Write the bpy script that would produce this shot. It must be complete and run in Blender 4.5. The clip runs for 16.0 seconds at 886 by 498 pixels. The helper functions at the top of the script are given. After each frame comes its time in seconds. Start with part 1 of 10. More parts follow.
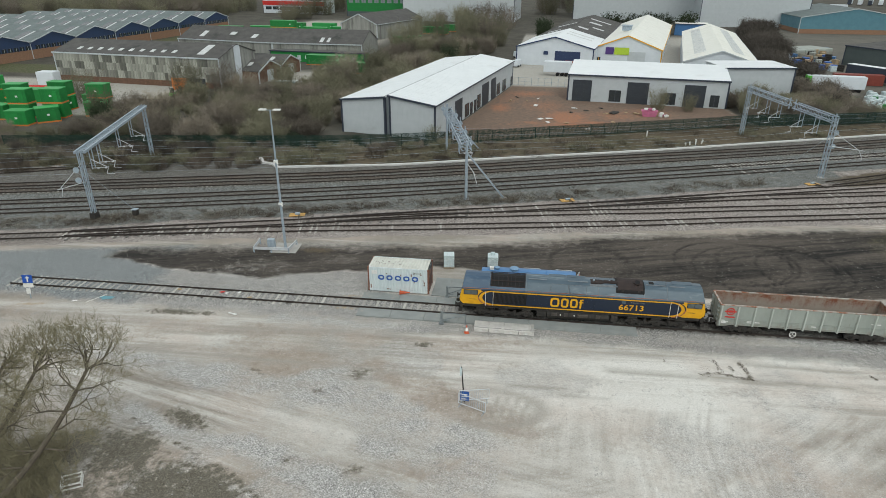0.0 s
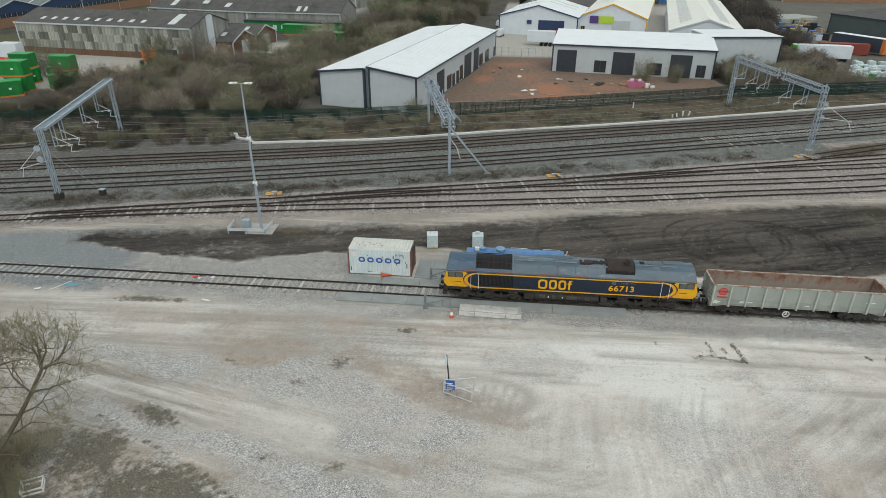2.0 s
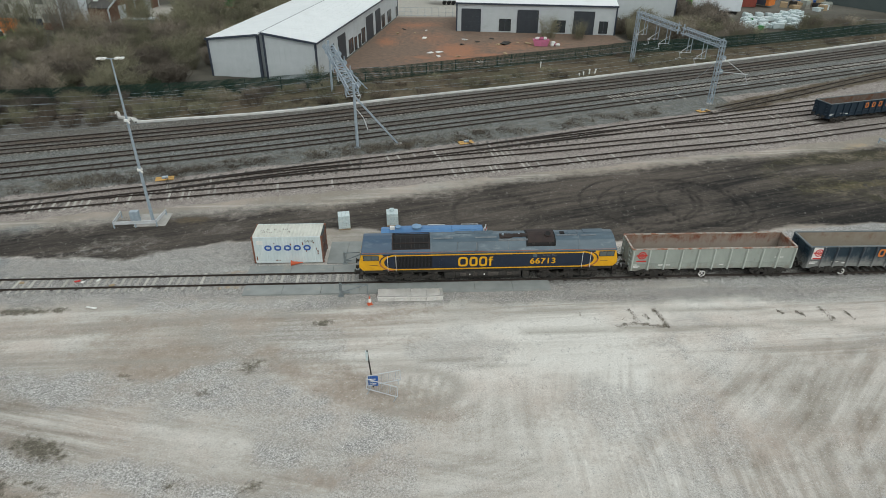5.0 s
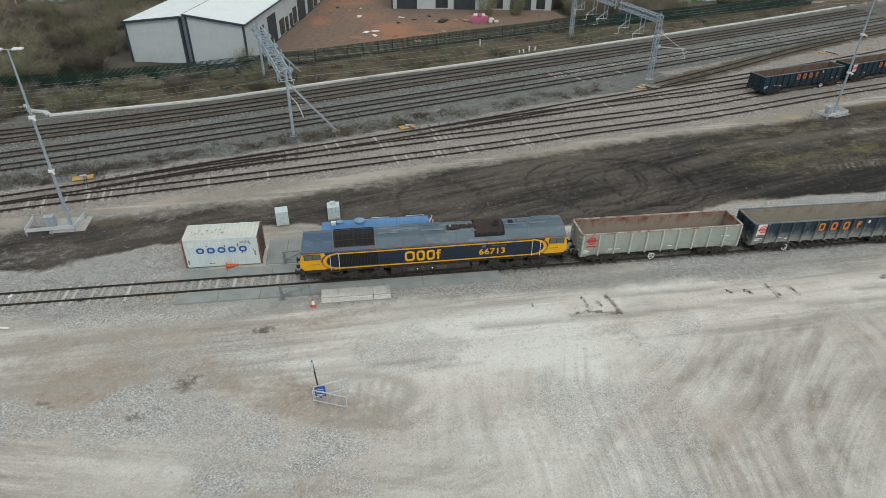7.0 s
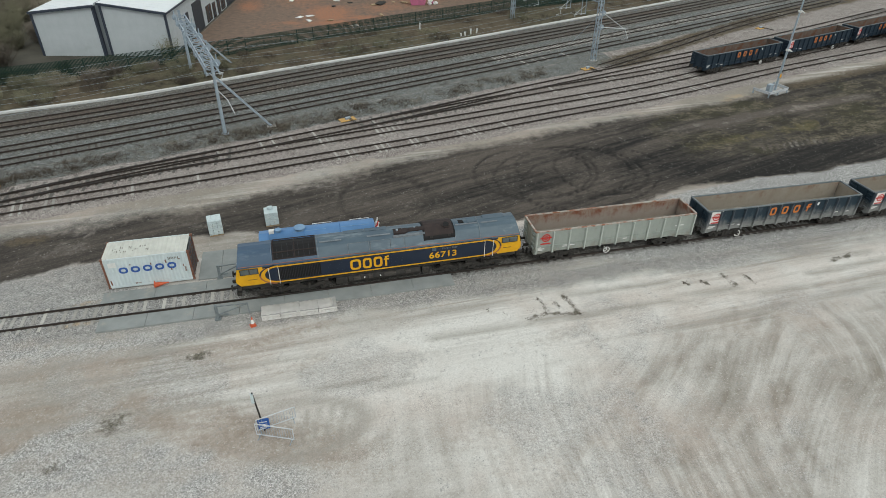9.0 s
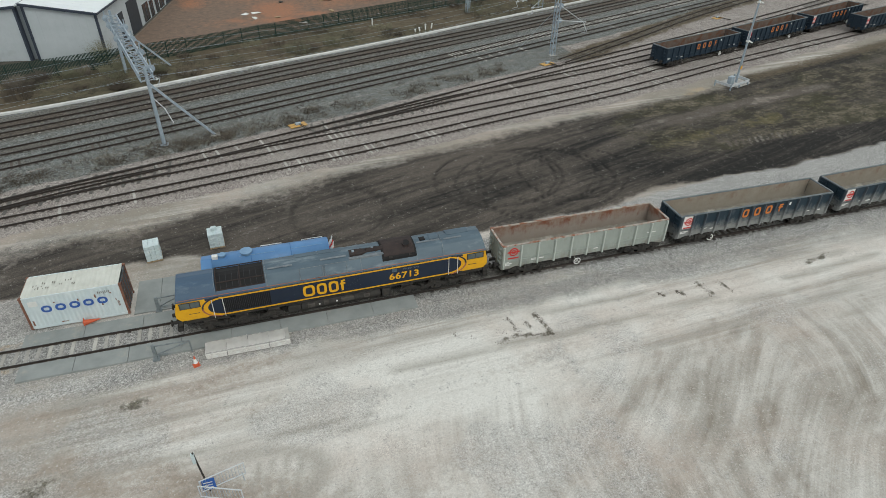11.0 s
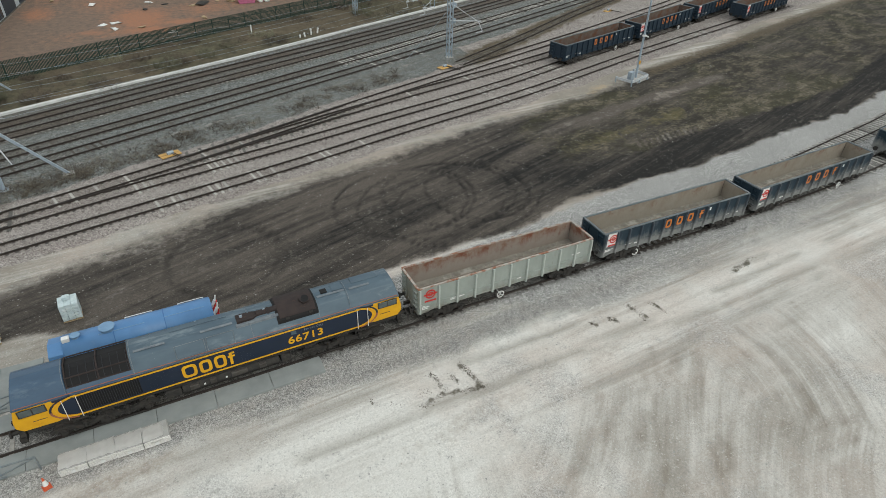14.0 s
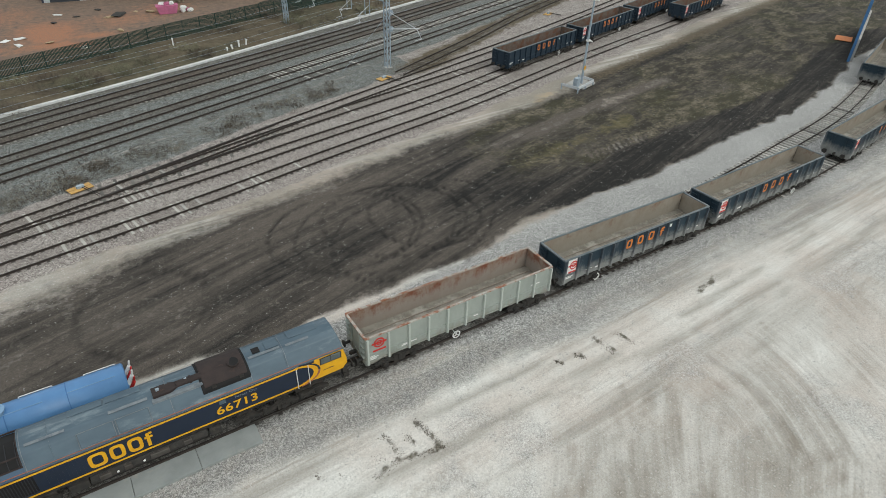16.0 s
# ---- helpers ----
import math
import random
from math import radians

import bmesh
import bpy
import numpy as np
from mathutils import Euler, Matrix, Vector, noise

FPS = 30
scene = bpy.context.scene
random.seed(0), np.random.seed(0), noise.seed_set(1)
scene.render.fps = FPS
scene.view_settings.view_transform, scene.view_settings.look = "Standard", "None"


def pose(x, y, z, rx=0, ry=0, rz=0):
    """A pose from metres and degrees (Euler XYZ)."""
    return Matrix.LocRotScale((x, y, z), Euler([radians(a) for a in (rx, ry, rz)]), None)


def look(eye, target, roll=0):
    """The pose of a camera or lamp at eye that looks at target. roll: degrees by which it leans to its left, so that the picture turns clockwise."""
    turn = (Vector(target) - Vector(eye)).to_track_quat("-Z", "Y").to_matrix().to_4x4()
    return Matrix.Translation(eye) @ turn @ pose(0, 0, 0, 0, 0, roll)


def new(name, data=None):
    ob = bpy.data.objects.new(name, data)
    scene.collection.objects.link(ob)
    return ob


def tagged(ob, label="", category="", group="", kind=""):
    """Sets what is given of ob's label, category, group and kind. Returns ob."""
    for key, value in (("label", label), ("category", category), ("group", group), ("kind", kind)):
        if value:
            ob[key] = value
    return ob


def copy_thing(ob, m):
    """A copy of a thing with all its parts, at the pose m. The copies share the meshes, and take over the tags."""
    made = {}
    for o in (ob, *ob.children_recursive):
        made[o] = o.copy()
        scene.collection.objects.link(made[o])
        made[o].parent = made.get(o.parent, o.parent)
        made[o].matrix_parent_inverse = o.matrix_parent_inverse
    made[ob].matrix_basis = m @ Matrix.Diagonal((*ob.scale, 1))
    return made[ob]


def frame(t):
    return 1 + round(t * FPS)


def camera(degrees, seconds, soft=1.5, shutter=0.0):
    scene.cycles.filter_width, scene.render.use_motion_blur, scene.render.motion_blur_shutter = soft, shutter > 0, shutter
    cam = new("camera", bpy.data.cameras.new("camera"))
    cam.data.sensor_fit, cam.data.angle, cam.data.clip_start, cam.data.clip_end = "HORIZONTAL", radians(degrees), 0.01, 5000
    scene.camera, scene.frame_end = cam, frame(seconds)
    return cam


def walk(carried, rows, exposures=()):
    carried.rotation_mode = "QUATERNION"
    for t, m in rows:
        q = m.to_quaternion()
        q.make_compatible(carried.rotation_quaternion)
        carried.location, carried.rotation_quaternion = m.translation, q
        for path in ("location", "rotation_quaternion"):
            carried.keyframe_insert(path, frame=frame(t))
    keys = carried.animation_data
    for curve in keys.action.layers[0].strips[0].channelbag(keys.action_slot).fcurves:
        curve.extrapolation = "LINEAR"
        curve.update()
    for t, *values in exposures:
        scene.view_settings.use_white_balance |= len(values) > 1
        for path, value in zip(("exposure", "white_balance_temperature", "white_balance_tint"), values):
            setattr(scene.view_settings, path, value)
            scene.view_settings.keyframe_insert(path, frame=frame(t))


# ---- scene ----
cam = camera(71.2, 16.0, 0.6)
PATH = [
    (0, (14.987, -52.489, 29.359), (14.73, -50.689, 28.525), 0.1),
    (0.5, (14.945, -51.812, 29.195), (14.688, -50.022, 28.341), 0.1),
    (1, (14.862, -51.233, 29.051), (14.616, -49.45, 28.178), 0.1),
    (1.5, (14.777, -50.604, 28.99), (14.549, -48.829, 28.097), 0.1),
    (2, (14.675, -50.006, 28.978), (14.476, -48.238, 28.065), 0.2),
    (2.5, (14.621, -49.429, 28.977), (14.462, -47.666, 28.045), 0.2),
    (3, (14.644, -48.879, 28.937), (14.531, -47.121, 27.989), 0.2),
    (3.5, (14.631, -48.332, 28.912), (14.57, -46.581, 27.946), 0.3),
    (4, (14.617, -47.776, 28.833), (14.601, -46.034, 27.852), 0.4),
    (4.5, (14.649, -47.218, 28.816), (14.675, -45.485, 27.817), 0.4),
    (7, (14.979, -44.196, 28.759), (15.213, -42.526, 27.685), 0.7),
    (7.5, (15.096, -43.449, 28.758), (15.371, -41.793, 27.67), 0.8),
    (8, (15.318, -42.668, 28.682), (15.631, -41.028, 27.582), 0.8),
    (8.5, (15.477, -41.873, 28.701), (15.828, -40.249, 27.588), 0.9),
    (9, (15.683, -40.938, 28.707), (16.068, -39.329, 27.584), 0.9),
    (11.5, (17.113, -36.223, 28.305), (17.647, -34.674, 27.159), 1.1),
    (12, (17.435, -35.214, 28.227), (18.017, -33.684, 27.078), 1.2),
    (12.5, (17.789, -34.148, 28.118), (18.419, -32.639, 26.966), 1.4),
    (13, (18.32, -33.243, 28.059), (18.989, -31.752, 26.906), 1.4),
    (13.5, (18.762, -32.192, 27.927), (19.476, -30.722, 26.774), 1.6),
    (14, (19.217, -31.14, 27.746), (19.976, -29.69, 26.595), 1.7),
    (14.5, (19.804, -30.118, 27.478), (20.605, -28.687, 26.332), 1.9),
    (15, (20.403, -29.033, 27.31), (21.243, -27.626, 26.164), 2.2),
    (15.5, (20.948, -28.109, 27.32), (21.821, -26.722, 26.174), 2.3),
    (16, (21.525, -27.157, 27.345), (22.425, -25.785, 26.202), 2.0),
]
walk(cam, [(t, look(e, g, r)) for t, e, g, r in PATH], [(0, -0.02, 6500, 3), (4.5, -0.10, 6500, 3), (9, -0.08, 6500, 3), (12.5, -0.09, 6500, 3), (14.5, 0.0, 6500, 3), (16, 0.06, 6500, 3)])


# ---- daylight: a bright even overcast, with a weak wide sun in the south ----
SUN_EL, SUN_AZ = 48.0, 160.0
world = bpy.data.worlds.new("overcast_sky")
scene.world = world
world.use_nodes = True
wn, wl = world.node_tree.nodes, world.node_tree.links
sky = wn.new("ShaderNodeTexSky")
sky.sky_type = "NISHITA"
sky.sun_disc = False
sky.sun_elevation, sky.sun_rotation = radians(SUN_EL), radians(SUN_AZ)
sky.air_density, sky.dust_density = 1.0, 4.0
cloud = wn.new("ShaderNodeHueSaturation")
cloud.inputs["Saturation"].default_value = 0.30
wl.new(sky.outputs[0], cloud.inputs["Color"])
veil = wn.new("ShaderNodeMix")
veil.data_type = "RGBA"
veil.inputs["Factor"].default_value, veil.inputs["B"].default_value = 0.65, (7.3, 7.45, 7.75, 1)
wl.new(cloud.outputs[0], veil.inputs["A"])
wl.new(veil.outputs["Result"], wn["Background"].inputs["Color"])
wn["Background"].inputs["Strength"].default_value = 0.142
sun = new("sun", bpy.data.lights.new("sun", "SUN"))
sun.data.energy, sun.data.angle, sun.data.color = 0.60, radians(30), (1.0, 0.985, 0.955)
a, e = radians(SUN_AZ), radians(SUN_EL)
sun.matrix_world = look((0, 0, 0), (-math.sin(a) * math.cos(e), -math.cos(a) * math.cos(e), -math.sin(e)))
scene.view_settings.exposure = 0.0


# ---- mesh helpers ----
def bx(bm, x0, x1, y0, y1, z0, z1, m=None):
    """A box into bm."""
    vs = [Vector((x, y, z)) for z in (z0, z1) for y in (y0, y1) for x in (x0, x1)]
    v = [bm.verts.new(m @ p if m else p) for p in vs]
    for f in ((0, 2, 3, 1), (4, 5, 7, 6), (0, 1, 5, 4), (2, 6, 7, 3), (0, 4, 6, 2), (1, 3, 7, 5)):
        bm.faces.new([v[i] for i in f])
    return v


def tube(bm, p0, p1, r, n=8, r1=None, caps=True):
    """A round bar from p0 to p1."""
    p0, p1 = Vector(p0), Vector(p1)
    r1 = r if r1 is None else r1
    d = (p1 - p0).normalized()
    u = d.orthogonal().normalized()
    w = d.cross(u)
    rings = []
    for p, rr in ((p0, r), (p1, r1)):
        rings.append([bm.verts.new(p + (u * math.cos(2 * math.pi * i / n) + w * math.sin(2 * math.pi * i / n)) * rr) for i in range(n)])
    for i in range(n):
        bm.faces.new((rings[0][i], rings[0][(i + 1) % n], rings[1][(i + 1) % n], rings[1][i]))
    if caps:
        bm.faces.new(rings[0][::-1])
        bm.faces.new(rings[1])


def bar(bm, p0, p1, w, h):
    """A square bar from p0 to p1, w wide and h high."""
    p0, p1 = Vector(p0), Vector(p1)
    d = (p1 - p0).normalized()
    s = d.cross(Vector((0, 0, 1)))
    s = s.normalized() if s.length > 1e-3 else Vector((1, 0, 0))
    t = s.cross(d)
    v = [bm.verts.new(p + s * (w / 2 * i) + t * (h / 2 * j)) for p in (p0, p1) for i, j in ((-1, -1), (1, -1), (1, 1), (-1, 1))]
    for f in ((0, 3, 2, 1), (4, 5, 6, 7), (0, 1, 5, 4), (1, 2, 6, 5), (2, 3, 7, 6), (3, 0, 4, 7)):
        bm.faces.new([v[i] for i in f])


def prism(bm, prof, x0, x1, cap=True):
    """The outline prof of (y, z) drawn out along x."""
    a = [bm.verts.new((x0, y, z)) for y, z in prof]
    b = [bm.verts.new((x1, y, z)) for y, z in prof]
    n = len(prof)
    for i in range(n):
        bm.faces.new((a[i], a[(i + 1) % n], b[(i + 1) % n], b[i]))
    if cap:
        bm.faces.new(a[::-1])
        bm.faces.new(b)


def ring(bm, cx, cz, rx, rz, wid, y0, y1, n=20, power=2.0):
    """An upright flat ring in the x-z plane, from y0 to y1; a higher power squares it."""
    def pt(k, fx, fz):
        c, s = math.cos(k), math.sin(k)
        return (cx + fx * math.copysign(abs(c) ** (2 / power), c), cz + fz * math.copysign(abs(s) ** (2 / power), s))
    o, q = [], []
    for i in range(n):
        k = 2 * math.pi * i / n
        ox, oz = pt(k, rx, rz)
        ix, iz = pt(k, rx - wid, rz - wid)
        o.append((bm.verts.new((ox, y0, oz)), bm.verts.new((ox, y1, oz))))
        q.append((bm.verts.new((ix, y0, iz)), bm.verts.new((ix, y1, iz))))
    for i in range(n):
        j = (i + 1) % n
        bm.faces.new((o[i][0], o[j][0], q[j][0], q[i][0]))
        bm.faces.new((o[i][1], q[i][1], q[j][1], o[j][1]))
        bm.faces.new((o[i][0], o[i][1], o[j][1], o[j][0]))
        bm.faces.new((q[i][0], q[j][0], q[j][1], q[i][1]))


def soften(bm, w, seg=1):
    bmesh.ops.bevel(bm, geom=bm.edges[:], offset=w, segments=seg, affect="EDGES", clamp_overlap=True)


def mesh_of(name, bm, material, smooth=False):
    bmesh.ops.recalc_face_normals(bm, faces=bm.faces[:])
    me = bpy.data.meshes.new(name)
    bm.to_mesh(me)
    bm.free()
    if material:
        me.materials.append(material)
    if smooth:
        me.polygons.foreach_set("use_smooth", [True] * len(me.polygons))
    return me


def part(name, bm, material, parent=None, label="", smooth=False):
    """Links bm as one mesh object under parent."""
    ob = new(name, mesh_of(name, bm, material, smooth))
    ob.parent = parent
    if label:
        ob["label"] = label
    return ob


def thing(name, label, category, group="", kind=""):
    return tagged(new(name), label, category, group, kind)


def B():
    return bmesh.new()


def boxpart(name, x0, x1, y0, y1, z0, z1, material, parent=None, label="", soft_edge=0.0):
    bm = B()
    bx(bm, x0, x1, y0, y1, z0, z1)
    if soft_edge:
        soften(bm, soft_edge)
    return part(name, bm, material, parent, label)


# ---- materials ----
def mk(name, c1, c2=None, scale=2.0, c3=None, s3=0.35, t3=0.55, rough=0.75, metal=0.0, bump=0.1, bs=25.0, var=0.0, stretch=(1, 1, 1), spec=0.3, world_space=False):
    """A surface with a fine mix of c1 and c2, wider patches of c3, and fine relief."""
    m = bpy.data.materials.new(name)
    m.use_nodes = True
    n, l = m.node_tree.nodes, m.node_tree.links
    p = n["Principled BSDF"]
    p.inputs["Metallic"].default_value = metal
    p.inputs["Specular IOR Level"].default_value = spec
    tc = n.new("ShaderNodeTexCoord")
    mp = n.new("ShaderNodeMapping")
    mp.inputs["Scale"].default_value = stretch
    if world_space:
        geo = n.new("ShaderNodeNewGeometry")
        l.new(geo.outputs["Position"], mp.inputs["Vector"])
    else:
        l.new(tc.outputs["Object"], mp.inputs["Vector"])
    n1 = n.new("ShaderNodeTexNoise")
    n1.inputs["Scale"].default_value, n1.inputs["Detail"].default_value, n1.inputs["Roughness"].default_value = scale, 7, 0.65
    l.new(mp.outputs[0], n1.inputs["Vector"])
    mix = n.new("ShaderNodeMix")
    mix.data_type = "RGBA"
    c2 = c2 or tuple(v * 0.8 for v in c1)
    mix.inputs["A"].default_value, mix.inputs["B"].default_value = (*c1, 1), (*c2, 1)
    r1 = n.new("ShaderNodeMapRange")
    r1.inputs["From Min"].default_value, r1.inputs["From Max"].default_value = 0.35, 0.65
    l.new(n1.outputs["Fac"], r1.inputs["Value"])
    l.new(r1.outputs[0], mix.inputs["Factor"])
    col = mix.outputs["Result"]
    if c3:
        n3 = n.new("ShaderNodeTexNoise")
        n3.inputs["Scale"].default_value, n3.inputs["Detail"].default_value, n3.inputs["Roughness"].default_value = s3, 9, 0.7
        l.new(mp.outputs[0], n3.inputs["Vector"])
        r3 = n.new("ShaderNodeMapRange")
        r3.inputs["From Min"].default_value, r3.inputs["From Max"].default_value = t3, t3 + 0.12
        l.new(n3.outputs["Fac"], r3.inputs["Value"])
        m3 = n.new("ShaderNodeMix")
        m3.data_type = "RGBA"
        m3.inputs["B"].default_value = (*c3, 1)
        l.new(r3.outputs[0], m3.inputs["Factor"])
        l.new(col, m3.inputs["A"])
        col = m3.outputs["Result"]
    if var:
        oi = n.new("ShaderNodeObjectInfo")
        rv = n.new("ShaderNodeMapRange")
        rv.inputs["To Min"].default_value, rv.inputs["To Max"].default_value = 1 - var, 1 + var
        l.new(oi.outputs["Random"], rv.inputs["Value"])
        hv = n.new("ShaderNodeHueSaturation")
        l.new(rv.outputs[0], hv.inputs["Value"])
        l.new(col, hv.inputs["Color"])
        col = hv.outputs[0]
    l.new(col, p.inputs["Base Color"])
    rr = n.new("ShaderNodeMapRange")
    rr.inputs["To Min"].default_value, rr.inputs["To Max"].default_value = max(0.05, rough - 0.12), min(1.0, rough + 0.12)
    l.new(n1.outputs["Fac"], rr.inputs["Value"])
    l.new(rr.outputs[0], p.inputs["Roughness"])
    if bump:
        nb = n.new("ShaderNodeTexNoise")
        nb.inputs["Scale"].default_value, nb.inputs["Detail"].default_value = bs, 4
        l.new(mp.outputs[0], nb.inputs["Vector"])
        bp = n.new("ShaderNodeBump")
        bp.inputs["Strength"].default_value, bp.inputs["Distance"].default_value = bump, 0.03
        l.new(nb.outputs["Fac"], bp.inputs["Height"])
        l.new(bp.outputs[0], p.inputs["Normal"])
    return m


M = {}
M["rail"] = mk("rusty_rail_steel", (0.044, 0.035, 0.031), (0.026, 0.022, 0.021), 1.5, rough=0.6, metal=0.3, bump=0.1, world_space=True)
M["rail_side"] = mk("dusty_rusty_rail_web", (0.054, 0.043, 0.036), (0.036, 0.029, 0.025), 2.5, rough=0.85, bump=0.1, world_space=True)
M["sleeper"] = mk("concrete_sleeper", (0.43, 0.412, 0.38), (0.33, 0.315, 0.288), 4, (0.20, 0.18, 0.16), 0.9, 0.60, 0.9, var=0.22, world_space=True)
M["sleeper_old"] = mk("stained_sleeper", (0.145, 0.136, 0.125), (0.11, 0.103, 0.095), 4, (0.19, 0.178, 0.162), 0.8, 0.55, 0.9, var=0.25, world_space=True)
M["sleeper_stain"] = mk("oil_stained_sleeper", (0.095, 0.082, 0.070), (0.070, 0.060, 0.052), 4, rough=0.9, var=0.3, world_space=True)
M["sleeper_end"] = mk("dusty_sleeper_end", (0.30, 0.285, 0.26), (0.22, 0.205, 0.185), 4, rough=0.9, var=0.35, world_space=True)
M["sleeper_dark"] = mk("dark_sleeper_end", (0.075, 0.066, 0.060), (0.055, 0.048, 0.044), 4, rough=0.9, var=0.3, world_space=True)
M["galv"] = mk("galvanised_steel", (0.37, 0.435, 0.49), (0.28, 0.335, 0.39), 3, (0.26, 0.29, 0.32), 1.0, 0.6, 0.5, metal=0.2, bump=0.04)
M["white_steel"] = mk("pale_insulated_arm", (0.56, 0.58, 0.60), (0.46, 0.48, 0.50), 3, rough=0.5, bump=0.0)
M["navy"] = mk("navy_loco_paint", (0.007, 0.015, 0.033), (0.010, 0.019, 0.040), 1.2, (0.024, 0.032, 0.046), 1.5, 0.62, 0.42, bump=0.03, spec=0.5)
M["loco_roof"] = mk("weathered_blue_grey_roof_paint", (0.076, 0.114, 0.145), (0.048, 0.078, 0.106), 0.8, (0.160, 0.200, 0.225), 0.7, 0.55, 0.40, bump=0.08, spec=0.5, stretch=(0.45, 1.6, 1))
M["loco_roof_blue"] = mk("faded_blue_cab_roof_paint", (0.046, 0.088, 0.145), (0.034, 0.066, 0.112), 0.8, (0.092, 0.135, 0.185), 0.9, 0.58, 0.40, bump=0.06, spec=0.5, stretch=(0.5, 1.4, 1))
M["roof_wear"] = mk("paint_worn_pale", (0.20, 0.22, 0.235), (0.12, 0.14, 0.16), 2.5, (0.08, 0.10, 0.125), 1.2, 0.55, 0.55, bump=0.05)
M["yellow"] = mk("warning_yellow_paint", (0.72, 0.38, 0.012), (0.64, 0.32, 0.012), 1.5, (0.45, 0.24, 0.03), 1.3, 0.63, 0.45, bump=0.02, spec=0.4)
M["orange_line"] = mk("orange_lining", (0.36, 0.13, 0.07), (0.26, 0.11, 0.08), 3, rough=0.5, bump=0.0)
M["under"] = mk("grimy_underframe", (0.024, 0.023, 0.022), (0.045, 0.040, 0.035), 3, (0.085, 0.074, 0.062), 1.4, 0.6, 0.75, bump=0.25, bs=12)
M["wheel"] = mk("wheel_steel", (0.07, 0.06, 0.055), (0.11, 0.10, 0.09), 3, rough=0.6, metal=0.4)
M["rust"] = mk("rusted_brown_metal", (0.042, 0.029, 0.026), (0.025, 0.020, 0.020), 1.2, (0.095, 0.052, 0.038), 1.2, 0.58, 0.75, bump=0.15)
M["black"] = mk("black_opening", (0.006, 0.006, 0.007), (0.012, 0.011, 0.011), 2, rough=0.7, bump=0.0)
M["grille"] = mk("dark_grille", (0.02, 0.022, 0.028), (0.03, 0.03, 0.034), 6, rough=0.6, bump=0.1)
# cab glass: the sky's reflection is put into the grey-green base colour
M["glass"] = mk("cab_glass_sky_tint", (0.075, 0.09, 0.09), (0.10, 0.12, 0.118), 1, rough=0.12, bump=0.0, spec=0.6)
# same paint as wag_grey, lightened to imitate light catching the ribs
M["wag_rib_lit"] = mk("lit_rib_grey_paint", (0.45, 0.48, 0.445), (0.38, 0.41, 0.375), 1.2, (0.28, 0.27, 0.24), 1.4, 0.64, 0.6, bump=0.05)
M["rib_navy"] = mk("dust_caught_navy_rib", (0.045, 0.060, 0.078), (0.075, 0.088, 0.10), 1.3, (0.16, 0.165, 0.165), 1.2, 0.58, 0.6, bump=0.05)
M["wag_grey"] = mk("pale_grey_wagon_paint", (0.325, 0.352, 0.32), (0.265, 0.292, 0.265), 0.8, (0.22, 0.21, 0.18), 0.9, 0.60, 0.6, bump=0.05, stretch=(1, 1, 0.45))
M["wag_navy"] = mk("dusty_navy_wagon_paint", (0.013, 0.028, 0.042), (0.021, 0.038, 0.053), 0.8, (0.10, 0.115, 0.13), 0.9, 0.58, 0.6, bump=0.05, stretch=(1, 1, 0.45))
M["wag_navy_clean"] = mk("navy_wagon_paint", (0.013, 0.025, 0.040), (0.020, 0.035, 0.052), 0.8, (0.06, 0.068, 0.078), 0.9, 0.60, 0.6, bump=0.05, stretch=(1, 1, 0.45))
M["wag_in"] = mk("worn_rusty_wagon_lining", (0.230, 0.150, 0.110), (0.275, 0.215, 0.175), 1.6, (0.180, 0.066, 0.036), 1.1, 0.44, 0.85, bump=0.15)
M["wag_in_dark"] = mk("dark_rusty_wagon_lining", (0.105, 0.075, 0.060), (0.150, 0.118, 0.098), 1.6, (0.125, 0.058, 0.036), 1.1, 0.46, 0.85, bump=0.15)
M["wag_in_dusty"] = mk("dust_coated_wagon_lining", (0.23, 0.185, 0.140), (0.30, 0.265, 0.22), 1.2, (0.19, 0.105, 0.068), 0.9, 0.55, 0.9, bump=0.15)
M["wag_floor"] = mk("stone_dust_floor", (0.27, 0.25, 0.213), (0.165, 0.15, 0.126), 1.3, (0.36, 0.343, 0.30), 0.7, 0.52, 0.95, bump=0.3, bs=9)
M["rim_worn"] = mk("chipped_grey_rim", (0.42, 0.41, 0.37), (0.32, 0.28, 0.25), 2.0, (0.25, 0.105, 0.06), 1.4, 0.46, 0.7)
M["rim_navy"] = mk("chipped_navy_rim", (0.17, 0.19, 0.20), (0.10, 0.12, 0.13), 2.0, (0.22, 0.22, 0.22), 0.9, 0.56, 0.7)
M["white"] = mk("white_paint", (0.74, 0.74, 0.72), (0.62, 0.62, 0.6), 3, rough=0.55, bump=0.0)
M["red"] = mk("red_paint", (0.55, 0.03, 0.025), (0.42, 0.03, 0.025), 3, rough=0.5, bump=0.0)
M["orange_text"] = mk("faded_orange_paint", (0.62, 0.19, 0.035), (0.48, 0.16, 0.05), 2, (0.28, 0.15, 0.09), 1.1, 0.62, 0.6, bump=0.0)
M["cone_red"] = mk("faded_red_orange_plastic", (0.58, 0.10, 0.035), (0.48, 0.10, 0.045), 2, rough=0.5, bump=0.0)
M["blue_text"] = mk("blue_lettering", (0.03, 0.09, 0.33), (0.05, 0.12, 0.36), 2, rough=0.5, bump=0.0)
M["cont"] = mk("pale_blue_white_container_paint", (0.60, 0.66, 0.67), (0.52, 0.59, 0.61), 0.9, (0.42, 0.42, 0.39), 1.1, 0.66, 0.55, bump=0.04, stretch=(1, 1, 0.5))
